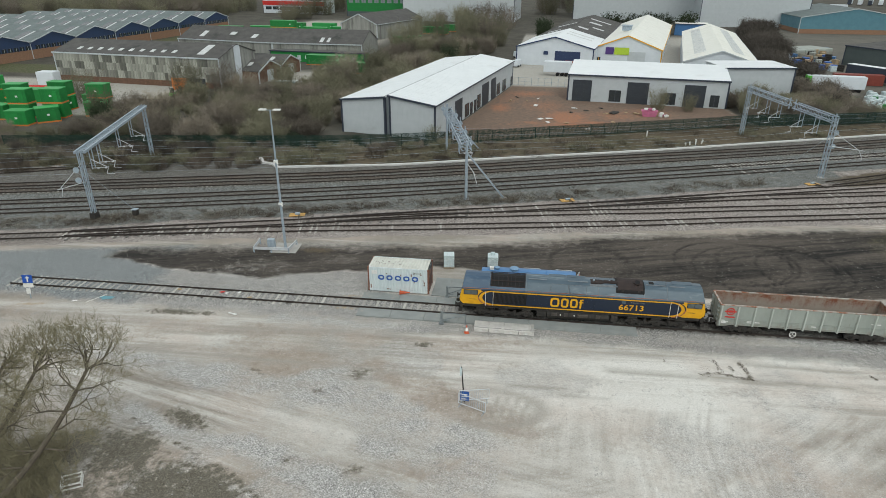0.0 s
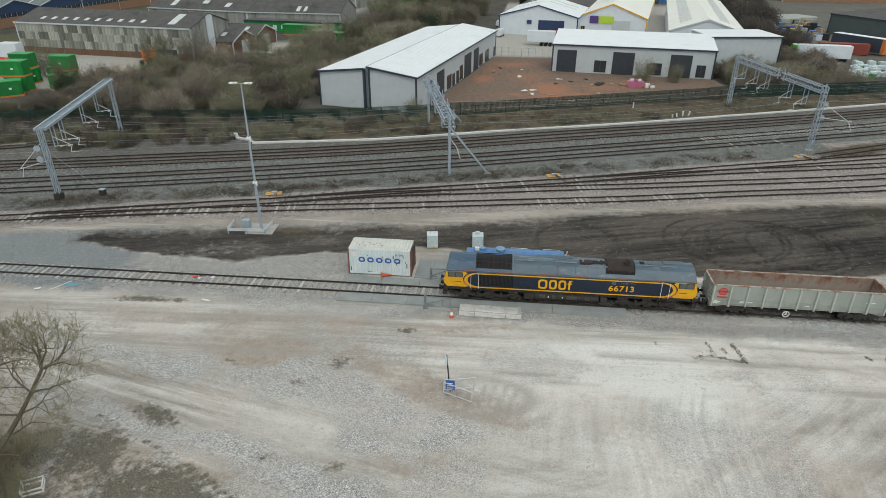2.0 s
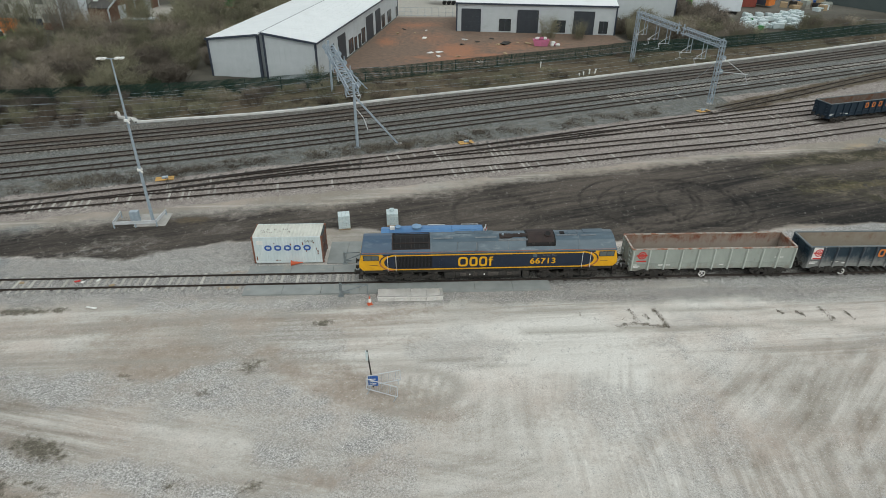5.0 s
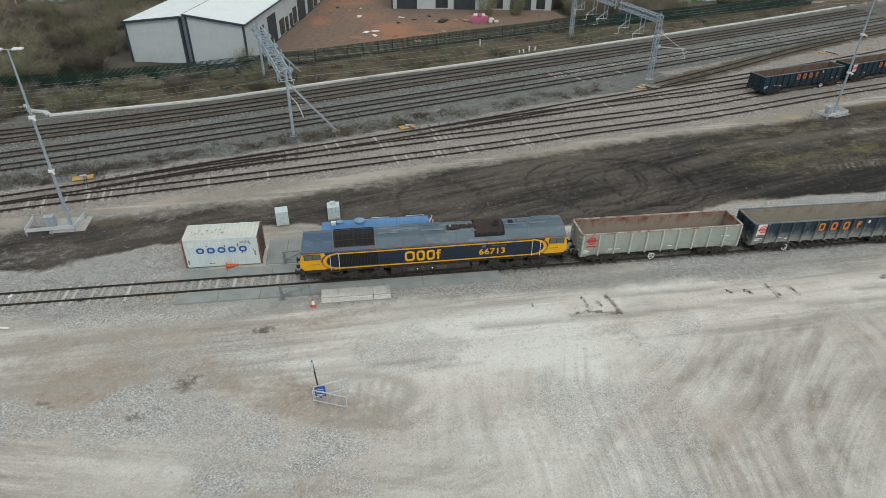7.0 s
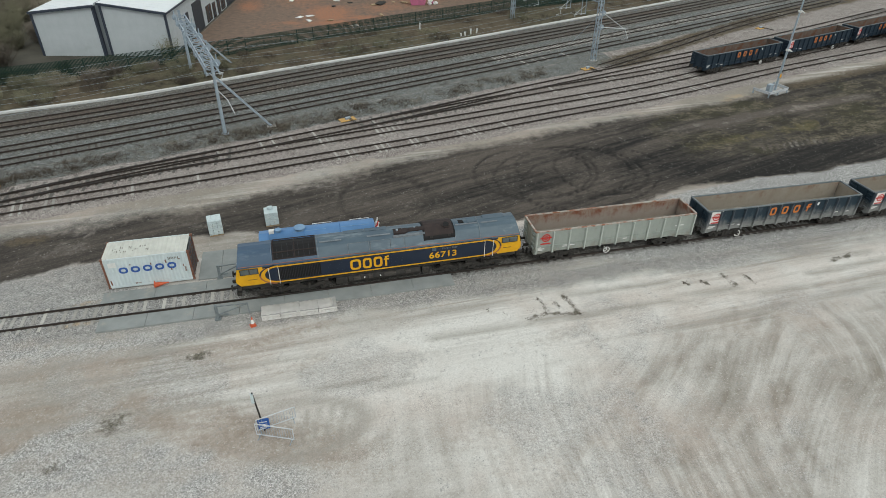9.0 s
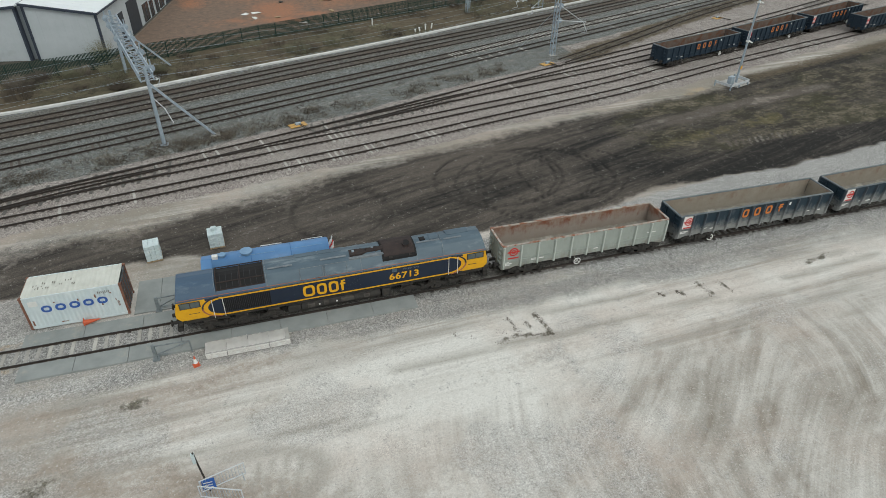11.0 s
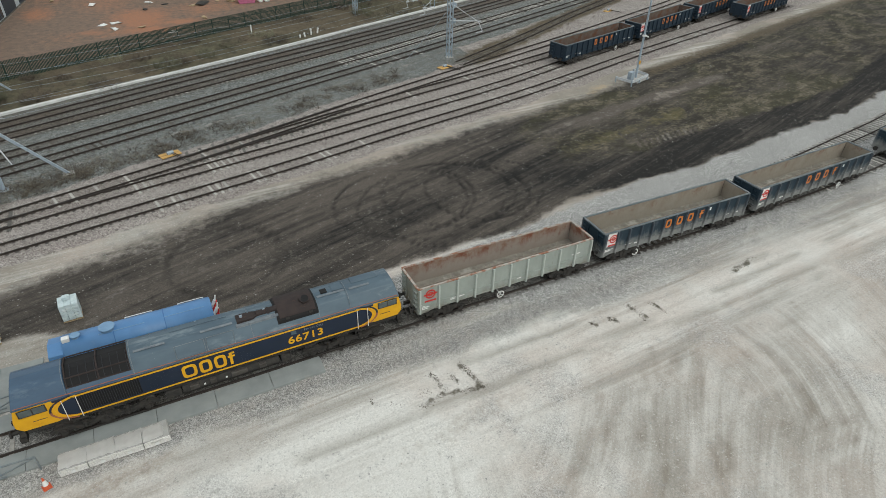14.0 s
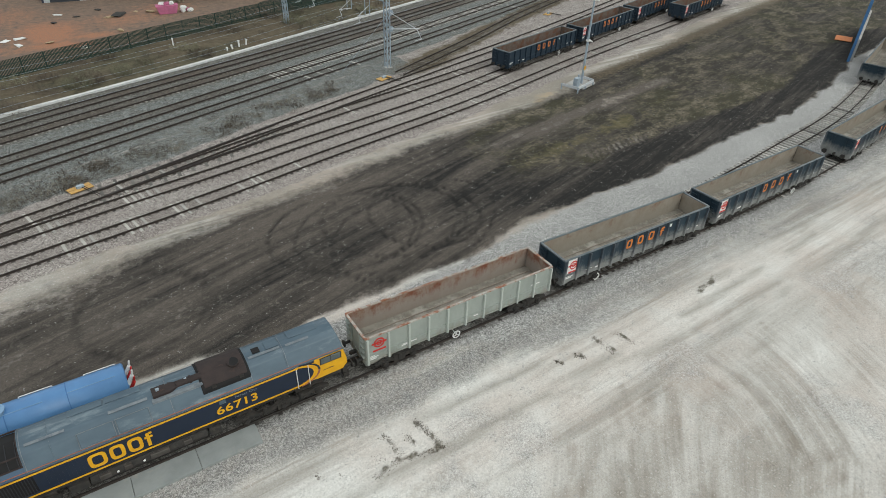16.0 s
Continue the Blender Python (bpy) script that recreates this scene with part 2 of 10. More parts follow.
M["cont_roof"] = mk("cream_container_roof", (0.58, 0.585, 0.54), (0.50, 0.505, 0.46), 1.0, (0.36, 0.35, 0.31), 1.2, 0.64, 0.65, bump=0.05)
M["cont_rust"] = mk("rusting_container_frame", (0.14, 0.055, 0.035), (0.22, 0.11, 0.075), 2.0, (0.42, 0.44, 0.43), 1.5, 0.55, 0.7)
M["scuff"] = mk("grey_scuffed_steel", (0.14, 0.13, 0.115), (0.26, 0.25, 0.22), 5.0, rough=0.8)
M["door_steel"] = mk("dark_slate_container_door", (0.055, 0.062, 0.070), (0.085, 0.09, 0.095), 1.5, (0.16, 0.13, 0.11), 1.0, 0.60, 0.6)
M["slab"] = mk("grey_green_concrete_slab", (0.275, 0.292, 0.285), (0.225, 0.24, 0.235), 0.8, (0.34, 0.325, 0.29), 0.45, 0.58, 0.85, bump=0.1, bs=14)
M["block"] = mk("pale_dusty_sheet", (0.76, 0.74, 0.71), (0.66, 0.64, 0.61), 1.8, (0.52, 0.48, 0.44), 1.2, 0.62, 0.9, bump=0.15)
M["blue_tank"] = mk("blue_tank_paint", (0.095, 0.225, 0.44), (0.08, 0.19, 0.38), 0.8, (0.15, 0.25, 0.42), 0.8, 0.6, 0.4, bump=0.02, spec=0.45)
M["hatch_blue"] = mk("pale_blue_hatch_paint", (0.20, 0.32, 0.47), (0.15, 0.26, 0.40), 2.0, rough=0.45)
M["ibc"] = mk("cloudy_plastic_wrap", (0.56, 0.64, 0.65), (0.42, 0.50, 0.52), 5, (0.62, 0.65, 0.64), 2.0, 0.55, 0.3, bump=0.3, bs=8, spec=0.5)
M["steel_blue"] = mk("blue_painted_steel", (0.06, 0.17, 0.36), (0.05, 0.13, 0.28), 2, rough=0.5)
M["conc"] = mk("weathered_concrete", (0.40, 0.39, 0.37), (0.33, 0.32, 0.30), 1.5, (0.25, 0.24, 0.22), 0.7, 0.6, 0.9, bump=0.12)
M["trough"] = mk("pale_concrete_trough", (0.60, 0.60, 0.59), (0.50, 0.50, 0.49), 1.0, (0.32, 0.31, 0.29), 0.5, 0.62, 0.85, world_space=True)
M["pipe_yellow"] = mk("yellow_grating", (0.55, 0.33, 0.10), (0.42, 0.26, 0.10), 3, rough=0.8)
M["fence"] = mk("dark_green_palisade", (0.010, 0.030, 0.022), (0.016, 0.038, 0.028), 2, rough=0.6, bump=0.0)
M["sign_blue"] = mk("blue_sign_face", (0.02, 0.09, 0.42), (0.02, 0.08, 0.36), 2, rough=0.45, bump=0.0)
M["sand"] = mk("spilt_yellow_sand", (0.38, 0.28, 0.17), (0.30, 0.235, 0.15), 2, rough=0.95)
M["plastic_teal"] = mk("faded_teal_sheet", (0.09, 0.26, 0.32), (0.12, 0.28, 0.33), 2, (0.25, 0.30, 0.30), 1.5, 0.58, 0.5)
M["plastic_blue"] = mk("blue_plastic", (0.03, 0.12, 0.42), (0.03, 0.10, 0.34), 3, rough=0.5)


def dusty(m, z_full, z_none, dust):
    """Pale stone dust caught on the lower part of a side, in uneven runs."""
    n, l = m.node_tree.nodes, m.node_tree.links
    p = n["Principled BSDF"]
    old = p.inputs["Base Color"].links[0].from_socket
    tc = n.new("ShaderNodeTexCoord")
    sep = n.new("ShaderNodeSeparateXYZ")
    l.new(tc.outputs["Object"], sep.inputs[0])
    mp = n.new("ShaderNodeMapping")
    mp.inputs["Scale"].default_value = (1.0, 1.0, 0.3)
    l.new(tc.outputs["Object"], mp.inputs["Vector"])
    t = n.new("ShaderNodeTexNoise")
    t.inputs["Scale"].default_value, t.inputs["Detail"].default_value, t.inputs["Roughness"].default_value = 1.6, 8, 0.75
    l.new(mp.outputs[0], t.inputs["Vector"])
    a = n.new("ShaderNodeMath")
    a.operation = "MULTIPLY_ADD"
    l.new(t.outputs["Fac"], a.inputs[0])
    a.inputs[1].default_value = -2.3
    l.new(sep.outputs["Z"], a.inputs[2])
    r = n.new("ShaderNodeMapRange")
    r.inputs["From Min"].default_value, r.inputs["From Max"].default_value = z_full - 1.15, z_none - 1.15
    r.inputs["To Min"].default_value, r.inputs["To Max"].default_value = 0.85, 0.0
    l.new(a.outputs[0], r.inputs["Value"])
    x = n.new("ShaderNodeMix")
    x.data_type = "RGBA"
    x.inputs["B"].default_value = (*dust, 1)
    l.new(r.outputs[0], x.inputs["Factor"])
    l.new(old, x.inputs["A"])
    l.new(x.outputs["Result"], p.inputs["Base Color"])


dusty(M["wag_navy"], 1.20, 2.0, (0.25, 0.252, 0.24))
dusty(M["rib_navy"], 1.20, 2.05, (0.27, 0.272, 0.26))
dusty(M["wag_in"], 1.95, 2.70, (0.315, 0.280, 0.245))
dusty(M["wag_in_dusty"], 1.6, 2.9, (0.325, 0.295, 0.250))
dusty(M["wag_grey"], 0.8, 1.35, (0.24, 0.225, 0.195))

# ---- the lie of the land: tracks and edges as smooth lines y(x) ----
def spline(pts):
    """A natural cubic spline y(x) through pts, straight beyond its ends."""
    xs, ys = np.array([p[0] for p in pts], float), np.array([p[1] for p in pts], float)
    n = len(xs)
    h = np.diff(xs)
    A, r = np.zeros((n, n)), np.zeros(n)
    A[0, 0] = A[-1, -1] = 1
    for i in range(1, n - 1):
        A[i, i - 1], A[i, i], A[i, i + 1] = h[i - 1], 2 * (h[i - 1] + h[i]), h[i]
        r[i] = 6 * ((ys[i + 1] - ys[i]) / h[i] - (ys[i] - ys[i - 1]) / h[i - 1])
    s = np.linalg.solve(A, r)
    d0 = (ys[1] - ys[0]) / h[0] - h[0] * s[1] / 6
    d1 = (ys[-1] - ys[-2]) / h[-1] + h[-1] * s[-2] / 6

    def f(x):
        x = np.asarray(x, float)
        i = np.clip(np.searchsorted(xs, x) - 1, 0, n - 2)
        t0, t1 = x - xs[i], xs[i + 1] - x
        y = (s[i] * t1 ** 3 + s[i + 1] * t0 ** 3) / (6 * h[i]) + (ys[i] / h[i] - s[i] * h[i] / 6) * t1 + (ys[i + 1] / h[i] - s[i + 1] * h[i] / 6) * t0
        y = np.where(x < xs[0], ys[0] + d0 * (x - xs[0]), y)
        return np.where(x > xs[-1], ys[-1] + d1 * (x - xs[-1]), y)
    return f


MAIN4 = spline([(-75, 8.2), (-52.7, 13.7), (-32.2, 19.2), (-3.2, 27.8), (20.3, 35.9), (46.8, 45.3), (73, 55.0), (130, 77.5)])
MAIN3 = spline([(-75, 11.8), (-55.3, 16.7), (-34.1, 22.4), (-4, 31.2), (20.5, 39.6), (47.9, 49.5), (75.2, 59.8), (130, 81.3)])
MAIN2 = spline([(-75, 16.7), (-58.9, 20.8), (-36.5, 26.7), (-4.9, 35.5), (20.8, 44.7), (49.2, 54.7), (75, 64.5), (130, 86.3)])
MAIN1 = spline([(-75, 19.6), (-61, 23.1), (-38.1, 29.3), (-5.5, 38.5), (20.9, 48.2), (50.2, 58.4), (76, 68.0), (130, 89.8)])
TROUGH = spline([(-26, 37.2), (-18.5, 38.9), (-6.2, 41.7), (8.7, 47.1), (21.5, 51.5), (34.3, 55.9), (51.3, 62.4), (82, 74.4), (130, 94.0)])
YARD_C = spline([(-70, 0.4), (-46, 6.4), (-27.5, 10.7), (-10.1, 14.2), (-0.7, 15.9), (20, 19.9), (30.4, 22.0), (41.2, 24.6), (60, 28.7), (80.9, 34.6), (106, 41.0), (135, 48.5)])
YARD_B = spline([(-40, 8.1), (-27.8, 11.9), (-11, 16.6), (-1.5, 19.3), (10, 21.8), (20, 24.0), (31, 26.2), (42.3, 28.7), (63, 33.5), (72, 36.3), (88, 40.6), (108.6, 46.6), (135, 54.5)])
YARD_A = spline([(-13, 16.1), (-1.5, 20.0), (10, 23.4), (20.1, 26.4), (31.6, 29.7), (43.5, 33.0), (65.1, 38.2), (76, 41.2), (95, 47.0), (135, 60)])
YARD_A1 = spline([(20.5, 26.5), (31.6, 30.3), (43.9, 34.6), (55, 38.2), (67, 42.1), (80, 46.2), (100, 53.0), (135, 66)])
RUSTY = spline([(58, 41.2), (70, 47.0), (77.2, 50.6), (85.5, 55.0), (93.5, 59.0), (130, 74)])
RUSTY_L = spline([(-80, 22.6), (-66, 28.7), (-58.2, 31.8), (-51, 35.1), (-43, 38.0), (-36, 40.1), (-28, 41.8)])
BODY_T = spline([(-36, -3.15), (-14, -2.72), (0, -2.6), (9.5, -2.35), (24, -2.08), (39, -1.9), (54, -1.92), (66, -1.85), (79, -1.25), (86, -0.7), (100, 1.2), (125, 6.2)])
LOCO_T = spline([(-36, -3.25), (-14, -2.95), (0, -2.78), (9.5, -2.72), (24, -2.62), (39, -2.4), (54, -2.25), (66, -2.05), (79, -1.40), (86, -0.7), (100, 1.2), (125, 6.2)])
SPUR = spline([(52, -0.9), (63, 0.7), (75, 2.2), (86.8, 4.0), (93, 4.95), (104, 7.5), (111, 9.6), (125, 14.2)])
FENCE = spline([(-75, 40.5), (-48, 44.5), (-18, 49.2), (0, 54.3), (15, 60.3), (30, 66.2), (45, 71.9), (55, 75.4), (66, 78.2), (78, 81.2), (88, 84.6), (100, 88.6), (112, 92.3), (130, 98.2)])
DARK_TOP = spline([(-34, 5.2), (-22, 6.3), (-8, 8.9), (9.5, 11.7), (20, 14.6), (36, 18.6), (58, 23.0), (75, 26.4), (100, 33.5), (130, 41)])
DARK_BOT = [(-34, 3.6), (-31, 2.9), (-22, 1.8), (-12, 0.6), (-8, 2.2), (-3, 3.6), (3, 4.2), (5, 5.8), (9, 6.1), (12, 5.2), (15, 4.0), (18, 3.2), (21.6, 3.2), (25.8, 2.5), (30.4, 2.3), (34, 3.3), (40, 3.8), (47, 3.8), (49, 4.9), (51, 5.8), (57, 5.9), (63, 5.9), (70, 6.9), (77, 7.8), (93, 8.8), (104, 11.0), (117, 15.5), (135, 20)]


def lattice(x, y, seed):
    """Smooth value noise of 0 to 1 on arrays."""
    rng = np.random.RandomState(seed)
    tab = rng.rand(256, 256)
    xi, yi = np.floor(x).astype(int), np.floor(y).astype(int)
    fx, fy = x - xi, y - yi
    fx, fy = fx * fx * (3 - 2 * fx), fy * fy * (3 - 2 * fy)
    g = lambda i, j: tab[(xi + i) % 256, (yi + j) % 256]
    return (g(0, 0) * (1 - fx) + g(1, 0) * fx) * (1 - fy) + (g(0, 1) * (1 - fx) + g(1, 1) * fx) * fy


def fbm(x, y, scale, seed, octaves=4):
    total, amp, norm = 0, 1.0, 0
    for o in range(octaves):
        total = total + amp * lattice(x / scale * 2 ** o + 17.3 * o, y / scale * 2 ** o - 9.1 * o, seed + o)
        norm += amp
        amp *= 0.5
    return total / norm


def ramp(v, a, b):
    t = np.clip((v - a) / (b - a), 0, 1)
    return t * t * (3 - 2 * t)


def blob(x, y, cx, cy, rx, ry, turn=0.0):
    c, s = math.cos(radians(turn)), math.sin(radians(turn))
    u, v = (x - cx) * c + (y - cy) * s, -(x - cx) * s + (y - cy) * c
    return np.exp(-((u / rx) ** 2 + (v / ry) ** 2))


def axis(lo, a, b, hi, fine, grow):
    mid = list(np.arange(a, b + 1e-6, fine))
    left, right, d = [], [], fine
    p = a
    while p > lo:
        d *= grow
        p -= d
        left.append(p)
    d, p = fine, b
    while p < hi:
        d *= grow
        p += d
        right.append(p)
    return np.array(left[::-1] + mid + right)


gx, gy = axis(-2600, -64, 128, 2600, 0.36, 1.12), axis(-900, -34, 70, 2800, 0.36, 1.07)
X, Y = np.meshgrid(gx, gy)
near_w = ramp(X, -70, -60) * (1 - ramp(X, 126, 134)) * ramp(Y, -45, -36) * (1 - ramp(Y, 72, 80))
wob = (fbm(X, Y, 4.0, 11) - 0.5) * 2
wob2 = (fbm(X, Y, 1.3, 23, 3) - 0.5) * 2

bed_edge = np.where(X > -24.5, TROUGH(X), np.where(X > -34, np.interp(X, [-34, -24.5], [42.5, 39.4]), RUSTY_L(X) + 1.6 + wob * 0.5))
in_main = ramp(Y, MAIN4(X) - 3.4 + wob * 1.0, MAIN4(X) - 2.2 + wob * 1.0) * (1 - ramp(Y, bed_edge - 0.6, bed_edge + 0.5))
in_yard = ramp(Y, YARD_C(X) - 3.0 + wob * 0.8, YARD_C(X) - 1.9 + wob * 0.8) * (1 - ramp(Y, MAIN4(X) - 3.4 + wob, MAIN4(X) - 2.4 + wob))
upper = np.where(X > 20.5, YARD_A1(X), np.where(X > -13, YARD_A(X), np.where(X > -40, YARD_B(X), YARD_C(X))))
gap = MAIN4(X) - upper
scrub = ramp(Y, upper + 1.9 + wob * 0.7, upper + 2.6 + wob * 0.7) * (1 - ramp(Y, MAIN4(X) - 3.2 + wob, MAIN4(X) - 2.4 + wob)) * ramp(gap, 4.5, 6.5)
strip = scrub * (X < 62)
scrub = scrub * ramp(fbm(X, Y, 3.4, 41), 0.30, 0.48)
dark = ramp(Y, np.interp(X, [p[0] for p in DARK_BOT], [p[1] for p in DARK_BOT]) - 0.35 + wob * 0.9 + wob2 * 0.3, np.interp(X, [p[0] for p in DARK_BOT], [p[1] for p in DARK_BOT]) + 0.65 + wob * 0.9 + wob2 * 0.3)
dark = dark * (1 - ramp(Y, DARK_TOP(X) - 1.4 + wob * 1.0, DARK_TOP(X) + 2.7 + wob * 1.0)) * ramp(X + wob * 2, -33, -28)
dark = dark * (0.78 + 0.22 * ramp(fbm(X, Y * 1.6, 5.0, 61), 0.3, 0.55)) * (0.86 + 0.14 * ramp(X + wob * 5, 2, 24))
soil = ramp(Y, bed_edge + 0.1, bed_edge + 0.8)
verge = soil * (1 - ramp(Y, FENCE(X) + 1, FENCE(X) + 2.5))
red = ramp(Y, FENCE(X) + 1.2 + wob, FENCE(X) + 2.6 + wob) * (1 - ramp(Y, 116.5, 117.5)) * ramp(X - (Y - 58.6) * 0.193, -2.4, -1.4) * (1 - ramp(X + (Y - 95) * 0.1, 56, 60))
conc = ramp(Y, 116.5, 117.5) * (1 - ramp(Y, 240, 260)) * ramp(X - (Y - 120) * 0.02, 6.5, 8) * (1 - ramp(X, 92, 98))
yard_left = ramp(Y, 66, 70) * (1 - ramp(Y, 106, 112)) * (1 - ramp(X, -78, -70)) + ramp(Y, 112, 116) * (1 - ramp(Y, 128, 135)) * ramp(X, -62, -58) * (1 - ramp(X, -46, -40)) + 0.8 * ramp(Y, 196, 205) * (1 - ramp(Y, 300, 330)) * (1 - ramp(X, -60, -40)) * ramp(X, -120, -112)
yard_right = 0.18 * ramp(Y, 118, 126) * (1 - ramp(Y, 300, 320)) * ramp(X - Y * 0.2, 62, 68) * (1 - ramp(X, 190, 200))
conc = np.clip(conc + yard_left + yard_right, 0, 1)
rail_bed = np.exp(-((Y - LOCO_T(X)) / 2.6) ** 4) * (1 - ramp(X, 116, 122)) * ramp(X, -60, -38)
rail_bed = np.maximum(rail_bed, np.exp(-((Y - SPUR(X)) / 3.0) ** 4) * ramp(X, 46, 52))
tri = ramp(X + wob, 24, 31) * ramp(Y, LOCO_T(X) + 0.5, LOCO_T(X) + 1.5) * (1 - dark) * (1 - ramp(Y, SPUR(X) + 5, SPUR(X) + 7))
left_gravel = (1 - ramp(X + wob * 3, -2, 6)) * ramp(Y, -6.5 + wob * 1.5, -4.8 + wob * 1.5) * (1 - ramp(Y, YARD_C(X) - 5, YARD_C(X) - 3)) * (1 - dark)
gravel = np.clip(np.maximum(rail_bed * 0.9 * ramp(X, 30, 42), tri), 0, 1)
grey_gravel = np.clip(np.maximum(rail_bed * 0.95 * (1 - ramp(X, 30, 42)), left_gravel * 0.8), 0, 1)
# oily ballast between the rails, with the train's shade painted into its dark colour
oil_shade = 0.85 * np.exp(-((Y - LOCO_T(X)) / 1.2) ** 8) * ramp(X, 9, 11) * (1 - ramp(X, 100, 112)) * (0.75 + 0.25 * ramp(fbm(X, Y, 2.0, 421), 0.35, 0.6))
slate = left_gravel * (1 - ramp(X + wob * 1.5, -24, -20))
grey_gravel = np.maximum(grey_gravel, 0.75 * ramp(-Y, 4.2, 4.9) * (1 - ramp(-Y + wob * 1.2, 6.0, 7.4)) * ramp(X, 2, 8) * (1 - ramp(X, 45, 60)))
grey_gravel = np.maximum(grey_gravel, 0.62 * np.exp(-((Y - LOCO_T(X) + 2.6 + wob * 0.4) / 1.9) ** 4) * ramp(X, 34, 44) * (1 - ramp(X, 100, 112)) * (0.7 + 0.3 * ramp(fbm(X, Y, 3.0, 459, 5), 0.35, 0.6)))
south = ramp(-Y, 5.0, 6.5)
shaky = wob * 0.9 + wob2 * 0.5


def stroke(pts, w, wander=0.18):
    """A soft mark along a bent line through pts."""
    best = np.full_like(X, 1e9)
    ax_, ay_ = X + wob * wander * 1.5, Y + wob2 * wander
    for (x0, y0), (x1, y1) in zip(pts, pts[1:]):
        dx, dy = x1 - x0, y1 - y0
        u = np.clip(((ax_ - x0) * dx + (ay_ - y0) * dy) / (dx * dx + dy * dy), 0, 1)
        best = np.minimum(best, (ax_ - x0 - u * dx) ** 2 + (ay_ - y0 - u * dy) ** 2)
    return np.exp(-best / (w * w))


def curve_pts(pts, n=6):
    """More points on a smooth bend through pts."""
    out = []
    for i in range(len(pts) - 1):
        p0, p1, p2, p3 = (np.array(pts[min(max(k, 0), len(pts) - 1)], float) for k in (i - 1, i, i + 1, i + 2))
        for k in range(n):
            u = k / n
            out.append(tuple(0.5 * (2 * p1 + (p2 - p0) * u + (2 * p0 - 5 * p1 + 4 * p2 - p3) * u * u + (3 * p1 - p0 - 3 * p2 + p3) * u ** 3)))
    return out + [tuple(pts[-1])]


def between(upper, lower, soft=0.7):
    """The belt between two edges y(x), with a frayed outline."""
    up_, lo_ = (np.interp(X, [p[0] for p in e_], [p[1] for p in e_]) for e_ in (upper, lower))
    return ramp(up_ - Y + shaky, -soft, soft) * ramp(Y - lo_ + shaky * 0.8, -soft, soft)


# loose grey stone left of the barriers, in two belts with a rolled lane between
stone_1 = between([(-24, -11.6), (-15.3, -12.8), (-10.7, -13.8), (-6.1, -14.3), (-3, -14.9), (0.6, -13.0), (3.2, -12.6), (6.1, -15.4), (8.9, -17.0), (11.9, -18.1), (16, -19.4)],
                  [(-24, -14.2), (-14.8, -15.2), (-8.9, -17.2), (-4.3, -17.4), (0.1, -17.6), (2.3, -18.4), (5, -22.2), (9, -22.6), (13, -21.0), (16, -20.4)]) * ramp(X + wob * 2, -25, -19) * (1 - ramp(X + wob * 2, 11, 17))
stone_2 = between([(-20, -17.6), (-14.8, -18.8), (-10.4, -20.4), (-6.8, -20.9), (-2.3, -21.6), (0.7, -22.3), (4.3, -23.2), (9, -24.6)],
                  [(-20, -20.0), (-12, -21.8), (-6.8, -23.0), (-1, -24.4), (4.3, -26.6), (9, -28.5)]) * ramp(X + wob * 2, -22, -16) * (1 - ramp(X + wob * 2, 8, 12))
light_lane = stroke(curve_pts([(-26, -14.6), (-18.8, -16.5), (-12.9, -18.0), (-8.2, -18.6), (-1.3, -19.5), (3.1, -20.3)]), 1.15, 0.5)
stony = np.maximum(stone_1, stone_2) * (0.45 + 0.55 * ramp(fbm(X, Y * 1.5, 3.0, 211, 6), 0.36, 0.56)) * (1 - 0.85 * light_lane)
stony = np.maximum(stony, 0.55 * between([(4, -22.5), (9, -20.5), (14, -19.6), (20, -19)], [(4, -30), (20, -30)], 1.5) * ramp(fbm(X, Y, 2.6, 217, 6), 0.40, 0.56) * (1 - ramp(X, 14, 20)))
stony = np.clip(np.maximum(stony, 0.45 * ramp(fbm(X, Y, 6.0, 223, 6), 0.60, 0.68) * ramp(-Y, 7, 9)), 0, 1)
stony = np.maximum(stony, 0.9 * stroke([(-7.0, -6.3), (1.0, -6.6), (7, -6.2)], 0.9, 0.6))
# bare brown earth trodden above and beside the loose stone
brown = between([(-9, -12.0), (-3, -10.8), (2, -10.9), (8, -12.2), (12, -14.6), (16, -16.6), (20, -17.6)], [(-9, -14.2), (-3, -15.3), (0.6, -13.4), (3.2, -13.2), (6.1, -15.4), (8.9, -17.4), (11.9, -18.6), (16, -19.2), (20, -18.6)], 0.8)
brown = brown * (1 - ramp(X + wob * 2, 15, 20)) * ramp(X + wob * 2, -10, -5)
trodden = between([(-34, -8.2), (-10, -7.9), (10, -7.6)], [(-34, -11.4), (-14, -12.2), (0, -13.2), (10, -13.0)], 1.2) * ramp(X + wob * 2, -34, -22) * (1 - ramp(X + wob * 3, 6, 13))
brown = np.maximum(brown, 0.62 * trodden * ramp(fbm(X * 0.35, Y, 2.2, 469, 6), 0.34, 0.60))
brown = np.maximum(brown, 0.75 * stroke([(-8, -8.3), (4.6, -8.5), (9.5, -8.3), (16, -7.0)], 0.75, 0.5))
